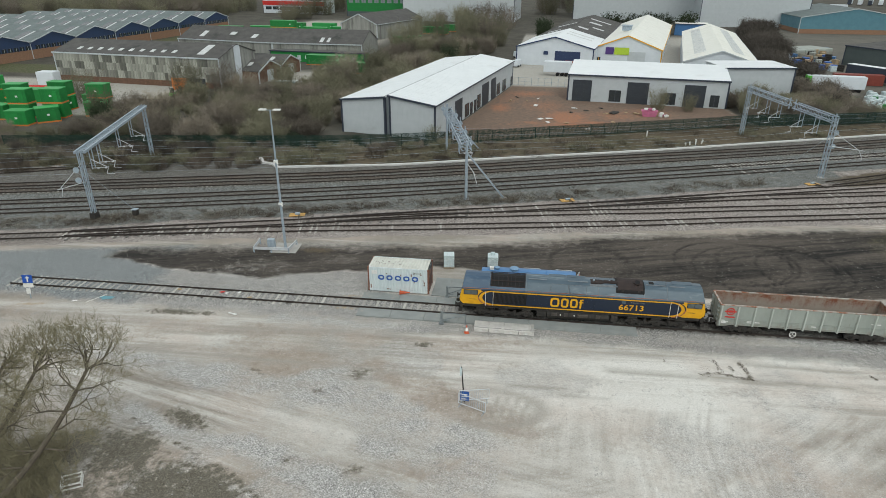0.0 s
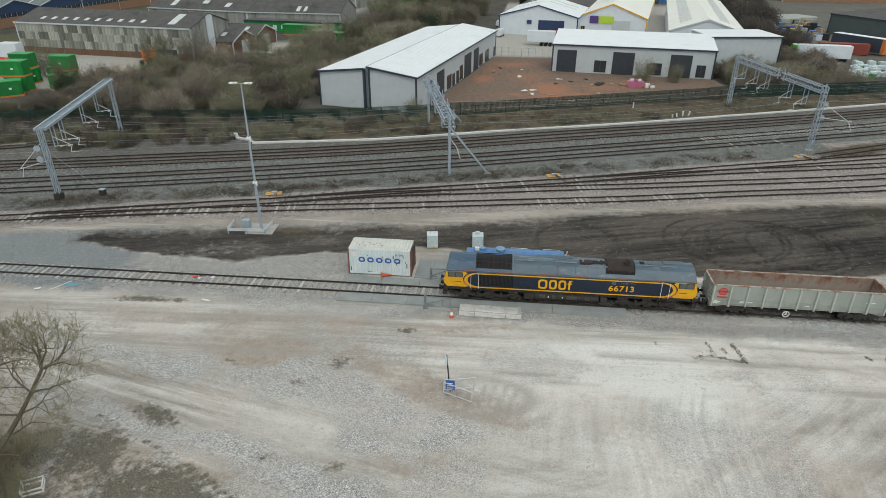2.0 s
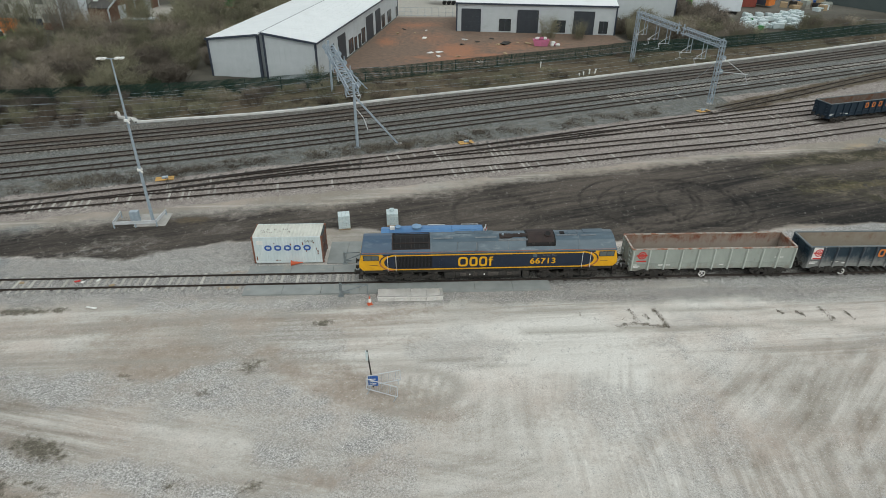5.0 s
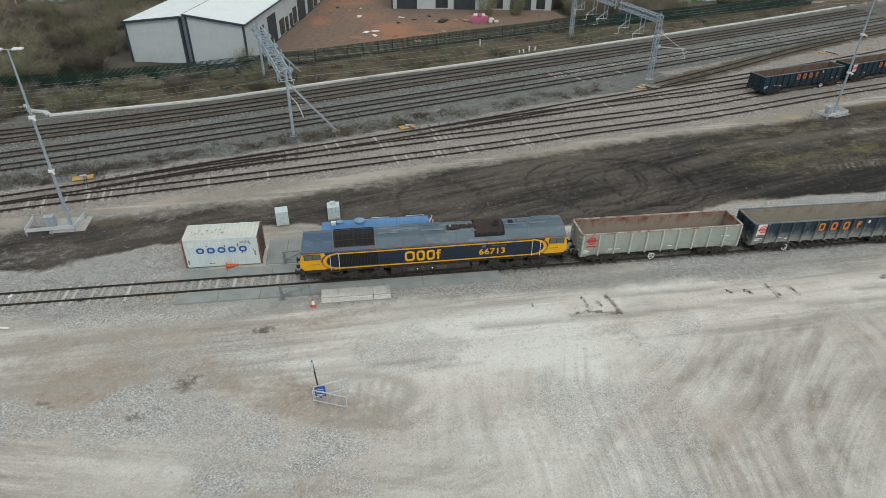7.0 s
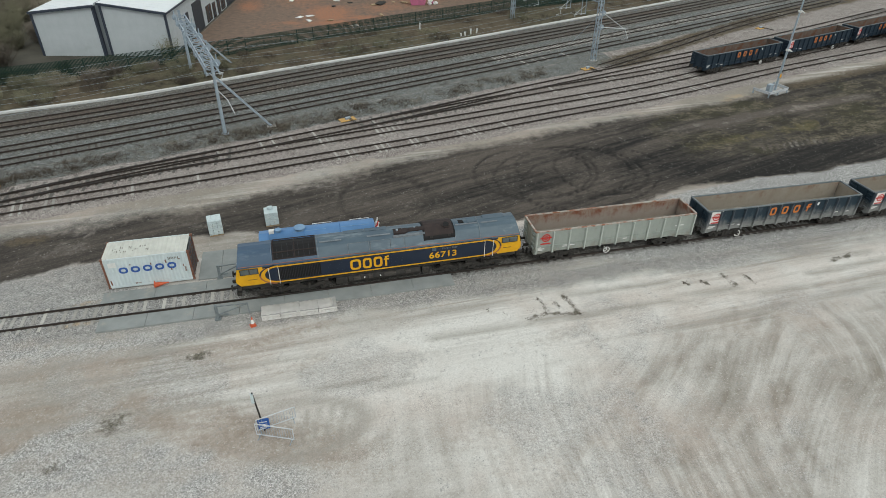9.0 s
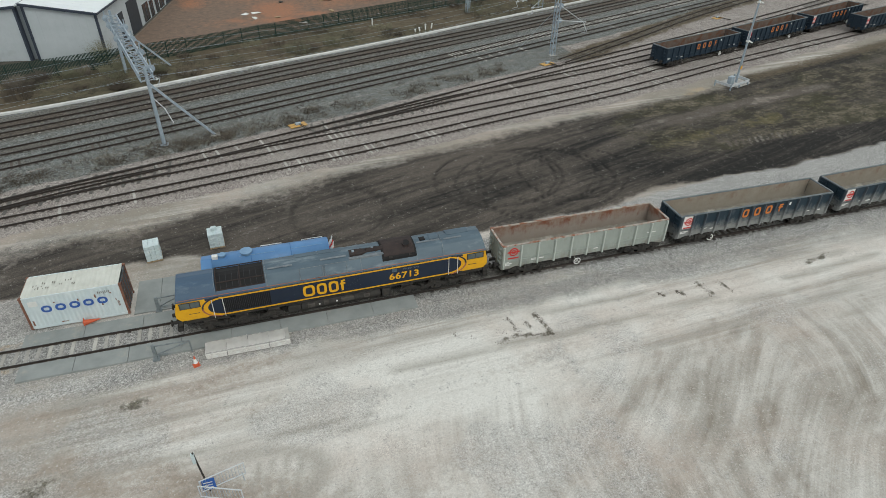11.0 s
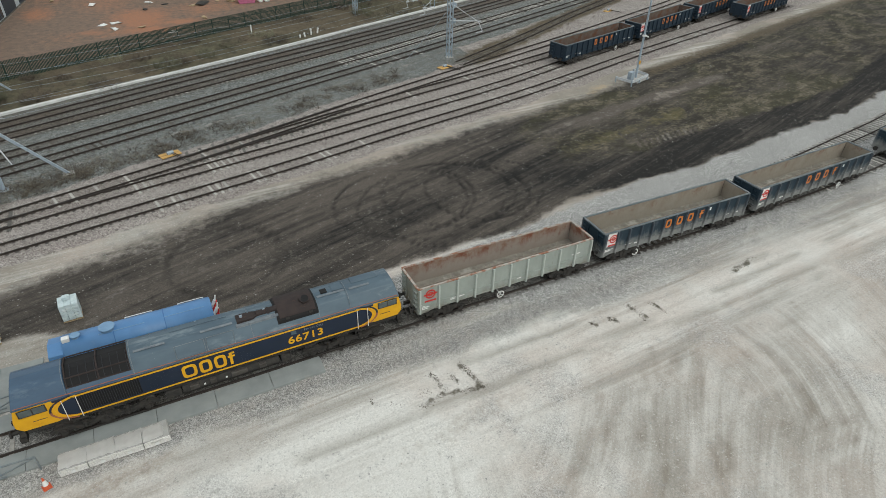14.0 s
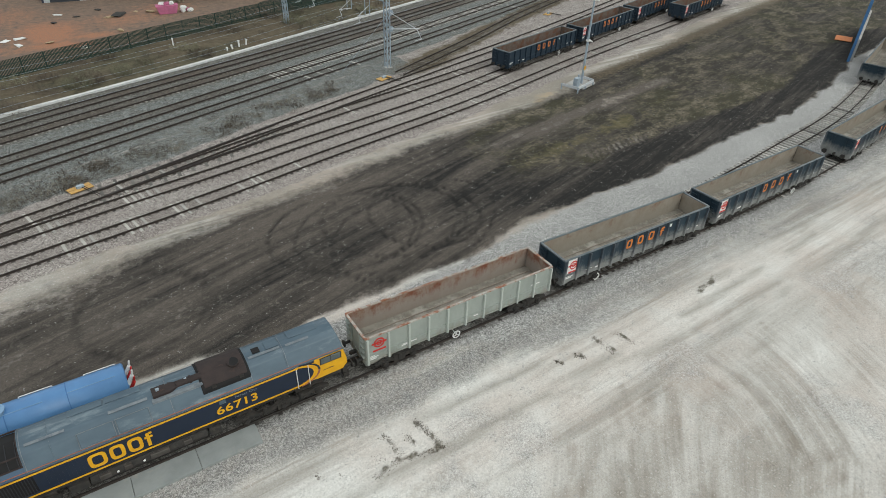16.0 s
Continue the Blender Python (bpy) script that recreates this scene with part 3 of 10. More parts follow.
for cx, cy, rx, ry, q in ((10.2, -22.8, 3.0, 1.1, 0.95), (-0.5, -24.6, 2.6, 0.8, 0.9), (2.6, -23.3, 1.8, 0.7, 0.6), (17.2, -20.0, 2.2, 0.7, 0.5), (-30.6, -7.2, 1.8, 0.4, 0.9), (-4.5, -5.8, 1.6, 0.5, 0.8), (-1.5, -6.7, 1.6, 0.5, 0.7), (2.5, -19.5, 1.2, 2.0, 0.35),
                          (32.0, -11.6, 3.6, 0.7, 0.5), (23.5, -18.2, 5.0, 1.6, 0.4), (28, -20.8, 3.5, 1.5, 0.45), (13.5, -10.9, 4.0, 0.5, 0.5), (44, -10.6, 4.0, 0.4, 0.4), (76, -4.8, 3.0, 0.8, 0.8), (72.5, -5.8, 2.2, 0.6, 0.6)):
    brown = np.maximum(brown, q * blob(X + wob * 0.7, Y + wob2 * 0.4, cx, cy, rx, ry, 8))
brown = np.clip(0.86 * brown * (0.62 + 0.38 * ramp(fbm(X, Y, 2.4, 229, 6), 0.35, 0.6)), 0, 1)


def lanes(turn, width, seed, bend=0.0):
    """Driving streaks: noise drawn out along a heading."""
    c, s_ = math.cos(radians(turn)), math.sin(radians(turn))
    u, v = X * c + Y * s_, -X * s_ + Y * c + bend * np.sin(X * 0.05 + seed)
    return fbm(u * 0.09, v, width, seed, 6) - 0.5


right_w, low_w = ramp(X + wob * 4, 6, 30), ramp(-Y + wob * 3, 10.5, 16)
turning = blob(X + wob * 2, Y + wob * 2, 43, -20, 10.5, 8.5, 35)
drive = lanes(2.5, 1.5, 231, 0.8) * (1 - 0.55 * right_w * low_w) * (1 - 0.7 * (1 - right_w) * low_w) + right_w * low_w * (0.45 * lanes(38, 2.0, 237, 1.5) + 0.42 * lanes(72, 2.2, 243, 1.2)) + (1 - right_w) * low_w * 0.5 * lanes(-13, 1.6, 247, 1.0)
tone = 0.52 + 0.85 * drive + 0.55 * (fbm(X, Y, 11.0, 241, 5) - 0.5) + 0.20 * right_w * ramp(-Y, 5.5, 9) - 0.16 * (1 - right_w) * south
tone = tone - 0.42 * ramp(Y, 2, 6) + 0.30 * light_lane + 0.20 * np.exp(-((Y + 10.0 - 0.02 * X) / 1.3) ** 2) - 0.12 * ramp(-X * 0.85 - Y * 0.55 + wob * 3.0, 12, 22) * ramp(-Y, 13, 18)
tone = tone - 0.06 * ramp(X, 48, 64) * low_w + 0.26 * blob(X, Y, 21, -13.5, 9, 3.6, 6) + 0.24 * blob(X, Y, 19, -20, 11, 6) + 0.18 * blob(X, Y, 30, -12.5, 9, 2.4, 12) - 0.30 * turning
# the main drive along the wagons: rolled white
tone = tone + 0.22 * stroke(curve_pts([(18, -10.2), (28.6, -8.8), (33, -7.6), (44, -6.6), (60, -5.6)]), 0.8, 0.6) + 0.18 * stroke(curve_pts([(20, -14.2), (30, -12.9), (38.8, -11.4), (48, -9.6), (60, -8.2)]), 1.0, 0.6)
tone = tone - 0.16 * stroke(curve_pts([(14, -11.8), (26, -10.9), (36, -9.9), (50, -8.4)]), 0.5, 0.5)
# wheel marks where lorries turn
marks = np.zeros_like(X)
for pts in ([(38.3, -13.8), (36.6, -16.6), (34.9, -19.7), (34.0, -22.4), (33.6, -26)], [(43.9, -12.2), (41.7, -15.8), (39.4, -19.1), (37.8, -22.1), (36.8, -26)], [(47.6, -12.7), (44.4, -16.0), (42.6, -19.4), (41.1, -22.1), (40, -26)],
            [(45.0, -16.7), (45.9, -18.7), (46.5, -20.2), (47.8, -21.0), (51, -21.6)], [(31.8, -19.1), (33.0, -20.6), (34.7, -21.7), (37.0, -21.6), (38.4, -20.9)], [(31.8, -20.7), (33.9, -22.3), (36.7, -22.5), (39.5, -21.4)],
            [(39.5, -16.9), (44.6, -13.5), (49.3, -11.4), (56, -9.4)], [(30.3, -23.7), (31.6, -21.2), (34.3, -18.5), (38.0, -15.6), (43.4, -12.4)], [(48.0, -22.4), (49.6, -19.4), (50.6, -16.0), (50.4, -12.6)],
            [(17.0, -18.4), (18.6, -17.2), (20.4, -16.0), (23, -15.2)], [(25, -24), (28, -21.4), (30.8, -19.6), (33.6, -17.6), (36.6, -16.0)], [(22, -26), (25, -22.6), (29.5, -20), (33, -18.6)]):
    line = curve_pts(pts)
    for off in (-0.95, 0.95):
        far_line = [(x + off * 0.8, y + off * 0.5) for x, y in line]
        marks = np.maximum(marks, stroke(far_line, 0.30, 0.10) * ramp(fbm(X, Y, 2.2, 251 + int(abs(pts[0][0])), 5), 0.34, 0.56))
tone = tone - 0.30 * marks * (0.5 + 0.5 * np.sin((X * 0.8 - Y * 0.6) * 2.1) ** 2)
# spoil ring and bucket strokes beside the barriers
spoil = np.exp(-((np.hypot((X - 12.9 + wob * 0.3) / 4.1, (Y + 15.95) / 2.0) - 1.0) / 0.17) ** 2) * ramp(X + wob, 9.5, 13)
for x0 in (13.2, 13.9, 14.7, 15.5):
    spoil = np.maximum(spoil, 0.9 * stroke([(x0, -17.4 + 0.1 * (x0 - 13)), (x0 + 0.55, -14.9)], 0.20, 0.1))
tone = np.clip(tone - 0.16 * spoil, 0, 1)
ash = np.clip(0.42 + 1.5 * (0.6 * lanes(13, 1.1, 301, 0.6) + 0.5 * lanes(24, 1.6, 307, 1.0)) + 0.6 * (fbm(X, Y, 6.0, 311, 5) - 0.5), 0, 1)
# tyre rings and ruts in the black ground, and ruts in the pale yard
def ring_mark(cx, cy, r, w, squash=1.0, turn=0.0):
    c, s = math.cos(radians(turn)), math.sin(radians(turn))
    u, v = (X - cx) * c + (Y - cy) * s, (-(X - cx) * s + (Y - cy) * c) * squash
    d = np.hypot(u, v) - r - wob2 * 0.10
    return np.exp(-(d / w) ** 2) * (0.55 + 0.45 * ramp(fbm(X, Y, 2.2, 71), 0.35, 0.6))


tread = np.zeros_like(X)
for cx, cy, r, sq, tn in ((22.0, 9.6, 4.0, 0.95, 0), (22.2, 9.4, 4.35, 0.95, 0), (37.6, 12.0, 6.1, 1.15, 12), (37.9, 11.9, 6.5, 1.2, 12), (40.5, 11.2, 7.6, 1.35, 20), (42.0, 11.5, 6.0, 1.1, -10), (44.5, 11.0, 4.6, 0.9, 0), (43.2, 9.8, 8.6, 1.6, 24)):
    tread = np.maximum(tread, ring_mark(cx, cy, r, 0.14, sq, tn) * (0.75 if cx < 30 else 0.95))
tread *= dark
ruts = np.zeros_like(X)
for off, ph in ((-7.2, 0.3), (-8.0, 1.2), (-9.6, 2.1), (-10.9, 0.9), (-12.6, 2.6), (-14.2, 1.7)):
    line = off + 0.9 * np.sin(X * 0.06 + ph) + 0.035 * (X - 20)
    ruts = np.maximum(ruts, np.exp(-((Y - line) / 0.28) ** 2) * ramp(fbm(X, Y * 3, 5.0, 83 + int(ph * 10), 6), 0.42, 0.64))
ruts = np.maximum(ruts, 0.8 * spoil)
ruts *= 0.8 * (1 - dark) * (1 - gravel) * (1 - ramp(Y, -5.5, -4.5))

mud = np.zeros_like(X)
for cx, cy, rx, ry, tn in ( (-16.6, -6.7, 3.6, 0.70, 3), (-13.6, -6.5, 0.9, 0.5, 0), (7.0, -8.6, 1.0, 0.5, 10), (-8, -20.5, 2.5, 1.0, -20),
                           (56.5, -7.9, 0.9, 0.25, 10), (58.0, -7.6, 0.6, 0.25, 20)):
    mud = np.maximum(mud, blob(X, Y, cx, cy, rx, ry, tn))
mud = np.clip(np.where(X > 20, 1.0, 0.85) * mud, 0, 1)
for cx, cy, rx, ry, tn in ((3.0, -13.3, 1.5, 0.9, 0), (0.4, -16.1, 1.1, 0.5, 15), (-5.5, -14.4, 1.0, 0.4, 0), (0.3, -23.2, 1.0, 0.6, 0), (4.7, -23.5, 1.3, 0.7, 20), (-7.0, -20.8, 1.2, 0.5, -10)):
    mud = np.maximum(mud, 0.62 * blob(X + wob * 0.8, Y + wob2 * 0.5, cx, cy, rx, ry, tn))
for pts in ([(29.5, -9.7), (30.6, -9.35), (31.9, -9.6), (33.4, -9.85)], [(30.9, -7.8), (31.15, -8.6), (31.2, -9.3)], [(32.0, -8.3), (32.1, -8.9)], [(32.85, -7.8), (33.2, -9.5)], [(42.7, -8.0), (42.95, -8.5)], [(44.1, -8.2), (44.4, -8.8)], [(46.1, -7.7), (46.45, -9.3)], [(47.8, -8.0), (48.0, -9.0)]):
    mud = np.maximum(mud, 0.80 * stroke(pts, 0.20, 0.12) * (0.7 + 0.3 * ramp(fbm(X, Y, 0.8, 453, 3), 0.35, 0.6)))
earth = ramp(-Y, 20.6 - 0.50 * (X + 12) * (X < -12) + 0.40 * np.clip(X + 12, 0, 40) + shaky * 1.2, 22.2 - 0.50 * (X + 12) * (X < -12) + 0.40 * np.clip(X + 12, 0, 40) + shaky * 1.2) * (1 - ramp(X + wob * 2, 2, 8))
earth = earth * (0.55 + 0.45 * ramp(fbm(X, Y, 3.0, 447, 6), 0.36, 0.58))
mud = np.maximum(mud, 0.82 * earth)
for k in (0.0, 1.9, 4.6):
    cut = curve_pts([(-16, -18.2 - k), (-10.5, -21.6 - k), (-6.3, -23.3 - k), (-2.8, -24.9 - k), (-0.3, -26.5 - k)])
    mud = np.maximum(mud, 0.8 * stroke(cut, 0.24, 0.2) * ramp(fbm(X, Y, 1.6, 449, 4), 0.3, 0.55))
grass = scrub * 0.30 * ramp(fbm(X, Y, 1.8, 463, 4), 0.40, 0.58) + verge * ramp(fbm(X, Y, 6.0, 131), 0.40, 0.62) * 0.8
dark_foot = np.interp(X, [p[0] for p in DARK_BOT], [p[1] for p in DARK_BOT])
weed = ramp(X + wob * 4, 50, 62) * dark * ramp(Y + wob * 0.8, dark_foot + 4.0, dark_foot + 5.6) * (0.55 + 0.45 * ramp(fbm(X, Y * 1.6, 6.0, 141, 6), 0.40, 0.58))
lane_w = np.exp(-((Y - 19.6 - 0.175 * (X - 61.9) + wob * 0.5) / 1.1) ** 2) * ramp(X, 52, 64) * (1 - ramp(X, 86, 94))
weed = weed * (1 - lane_w)
ash = np.clip(ash + 0.26 * ramp(X, 4, 12) * (1 - ramp(X, 38, 50)) + 0.95 * lane_w - 0.42 * ramp(X, 48, 56) * (1 - ramp(Y, dark_foot + 4.2, dark_foot + 5.8)), 0, 1.3)
moss = np.zeros_like(X)
for cx, cy, rx, ry, q in ((73.8, 16.9, 5.5, 1.3, 1.0), (64, 15.2, 6, 1.4, 0.75), (72, 24.6, 3.2, 0.6, 0.9), (58.5, 14.4, 5, 1.3, 0.55), (84, 19.5, 5, 1.1, 0.5), (88.5, 30.6, 5, 0.8, 0.8), (97, 20.5, 5, 1.3, 0.4), (118, 28, 6, 1.5, 0.6), (62, 43.4, 4.5, 0.9, 1.0), (68, 46.0, 3.0, 0.8, 0.7)):
    moss = np.maximum(moss, q * blob(X + wob * 1.5, Y + wob2 * 0.8, cx, cy, rx, ry, 10) * ramp(fbm(X, Y, 1.6, 457, 5), 0.34, 0.58))
prints = np.zeros_like(X)
for k in range(11):
    prints = np.maximum(prints, stroke([(64.4 + 0.85 * k, 11.5 + 0.07 * k), (65.0 + 0.85 * k, 12.8 + 0.04 * k)], 0.17, 0.15))
ash = np.clip(ash + 0.9 * prints, 0, 1.5)
weed = weed * (1 - 0.8 * prints)
grass = grass + 0.8 * blob(X, Y, -8.0, 8.3, 2.2, 0.9) + 0.75 * ramp(X, 78, 82) * np.exp(-((Y - (YARD_C(X) - 5.6)) / 1.6) ** 2) + 0.5 * blob(X, Y, 66, 42.6, 6, 0.8, 18)
dark_strip = stroke([(80.5, 28.8), (88, 30.2), (97, 31.8), (104, 34)], 1.3, 0.6)
weed = weed * (1 - dark_strip)
ash = np.clip(ash - 0.9 * dark_strip, 0, 1.5)
dark = np.maximum(dark * (1 - 0.40 * lane_w * ramp(fbm(X, Y * 2, 3.0, 467, 5), 0.35, 0.6)) * (1 - 0.36 * prints * ramp(fbm(X, Y, 1.4, 471, 4), 0.36, 0.58)), dark_strip)
grass = grass + 1.15 * np.exp(-((Y - RUSTY(X)) / 2.3) ** 4) * ramp(X, 58, 64) * (0.7 + 0.3 * ramp(fbm(X, Y, 2.0, 431), 0.35, 0.6))
grass = np.clip(grass, 0, 1)
lawn = np.clip(ramp(X * 0.2 + Y, 88, 92) * (1 - ramp(X * 0.2 + Y, 103, 106)) * (1 - ramp(X, -130, -126)) * ramp(X, -200, -190) + 0.9 * ramp(Y, 168, 172) * (1 - ramp(Y, 226, 230)) * ramp(X, -151, -149) * (1 - ramp(X, -138, -134)) + 0.6 * ramp(Y, FENCE(X) + 2, FENCE(X) + 4) * (1 - ramp(Y, 52, 56)) * (1 - ramp(X, -80, -74)), 0, 1)
far = np.clip(ramp(Y, 118, 150) + ramp(-Y, 45, 60) + ramp(-X, 66, 80) * ramp(Y, 45, 60) + ramp(X, 130, 150) * (1 - ramp(Y, -20, 0)) + ramp(Y, FENCE(X) + 2, FENCE(X) + 4), 0, 1) * (1 - red) * (1 - conc)

Z = 0.10 * in_main + 0.06 * in_yard + (fbm(X, Y, 2.6, 151) - 0.5) * 0.10 * near_w + (fbm(X, Y, 14, 161, 2) - 0.5) * 0.16 * near_w * (1 - in_main) * (1 - in_yard)
Z = Z - 0.10 * tread - 0.05 * ruts + 0.06 * mud * (X > 20) - 0.15 * mud * (X < 12) * (X > -5)
Z = Z + 0.07 * scrub + 0.35 * verge * np.clip((Y - TROUGH(X)) / 6, 0, 1) + 0.04 * grass
flat = np.clip(np.exp(-((Y - LOCO_T(X)) / 3.4) ** 6) * (X > -45) + np.exp(-((Y - SPUR(X)) / 2.0) ** 6) * (X > 48) + ((X > -3) & (X < 24) & (Y > -7) & (Y < 5)), 0, 1)
Z = Z * (1 - flat) + 0.02 * flat
Z = Z + 0.085 * np.exp(-((Y - LOCO_T(X)) / 1.75) ** 6) * ramp(X, -45, -38) * (1 - ramp(X, 116, 122)) * (1 - ramp(Y, SPUR(X) - 3, SPUR(X) - 1.5) * (X > 50))
on_track = np.zeros_like(X)
for f, x0 in ((MAIN1, -999), (MAIN2, -999), (MAIN3, -999), (MAIN4, -999), (YARD_C, -999), (YARD_B, -40), (YARD_A, -13), (YARD_A1, 20), (RUSTY, 58), (RUSTY_L, -999)):
    if f is RUSTY_L:
        on_track = np.maximum(on_track, np.exp(-((Y - f(X)) / 1.8) ** 4) * (X < -30))
        continue
    on_track = np.maximum(on_track, np.exp(-((Y - f(X)) / 1.8) ** 4) * (X > x0))
Z = Z * (1 - on_track) + 0.085 * on_track

ochre = np.zeros_like(X)
for cx, cy, rx, ry, q in ((22.3, 80.5, 4.5, 7.5, 1.0), (14, 107, 6, 3.5, 0.75), (9, 100, 4, 8, 0.4), (17, 92, 6, 8, 0.45), (33, 84, 8, 5, 0.5), (40, 88, 6, 5, 0.5), (12, 74, 4, 4, 0.25), (22.5, 73.2, 5.5, 1.5, 1.0), (27.5, 77.0, 4.0, 1.6, 0.9), (7.5, 88.5, 2.5, 5.0, 0.8), (15.5, 75.5, 3.5, 1.4, 0.6)):
    ochre = np.maximum(ochre, q * blob(X + wob * 1.5, Y + wob * 2, cx, cy, rx, ry))
sandy = np.zeros_like(X)
for cx, cy, rx, ry in ((-1.1, -1.5, 1.2, 0.32), (-1.3, -3.8, 1.5, 0.36), (-31, -7.2, 1.6, 0.35), (9.6, -4.0, 1.3, 0.25), (71.3, 27.3, 2.0, 0.9), (69.5, 26.3, 1.4, 0.5), (123.5, 39.5, 3.4, 1.6)):
    sandy = np.maximum(sandy, 0.8 * blob(X + wob * 0.5, Y + wob2 * 0.25, cx, cy, rx, ry, 5))
stain = 0.45 * ramp(Y, MAIN2(X) - 1.9 + wob * 0.5, MAIN2(X) - 1.0 + wob * 0.5) * in_main
for f, q in ((RUSTY_L, 0.9 * (X < -30)), (MAIN1, 0.95), (MAIN2, 0.9), (MAIN3, 0.55), (MAIN4, 0.25), (YARD_A, 0.35), (YARD_B, 0.2), (YARD_C, 0.2)):
    stain = np.maximum(stain, q * np.exp(-((Y - f(X)) / 0.98) ** 6) * (0.65 + 0.35 * ramp(fbm(X, Y * 2, 7.0, 461, 4), 0.35, 0.6)))

nx, ny = len(gx), len(gy)
co = np.empty((nx * ny, 3))
co[:, 0], co[:, 1], co[:, 2] = X.ravel(), Y.ravel(), Z.ravel()
i0 = (np.arange(ny - 1)[:, None] * nx + np.arange(nx - 1)[None, :]).ravel()
quads = np.stack([i0, i0 + 1, i0 + nx + 1, i0 + nx], 1).astype(np.int32)
gm = bpy.data.meshes.new("ground")
gm.vertices.add(nx * ny)
gm.vertices.foreach_set("co", co.ravel())
gm.loops.add(quads.size)
gm.loops.foreach_set("vertex_index", quads.ravel())
gm.polygons.add(len(quads))
gm.polygons.foreach_set("loop_start", np.arange(0, quads.size, 4, dtype=np.int32))
gm.update(calc_edges=True)
gm.polygons.foreach_set("use_smooth", np.ones(len(quads), dtype=bool))
for nm, arr in (("z_main", np.maximum(in_main, 0.85 * strip)), ("z_yard", in_yard), ("z_dark", dark), ("z_soil", np.clip(verge, 0, 1)), ("z_red", red), ("z_conc", conc), ("z_gravel", gravel), ("z_grey", grey_gravel), ("z_stony", stony), ("z_tone", tone), ("z_ash", ash), ("z_slate", slate), ("z_oil_shade", oil_shade), ("z_weed", weed), ("z_patch", fbm(X, Y, 9.0, 401, 3)), ("z_right", right_w * low_w), ("z_mud", mud), ("z_grass", grass), ("z_far", far), ("z_lawn", lawn), ("z_tread", np.clip(tread, 0, 1)), ("z_ruts", ruts), ("z_brown", brown), ("z_sand", sandy), ("z_skew", (1 - right_w) * ramp(-Y + wob * 2, 13, 16)), ("z_ochre", ochre), ("z_moss", moss), ("z_loose", np.clip(0.75 * stony + gravel + grey_gravel + slate + 0.8 * in_main + 0.8 * in_yard + 0.5 * dark + 0.5 * mud, 0, 1)), ("z_stain", stain)):
    at = gm.attributes.new(nm, "FLOAT", "POINT")
    at.data.foreach_set("value", arr.ravel().astype(np.float32))


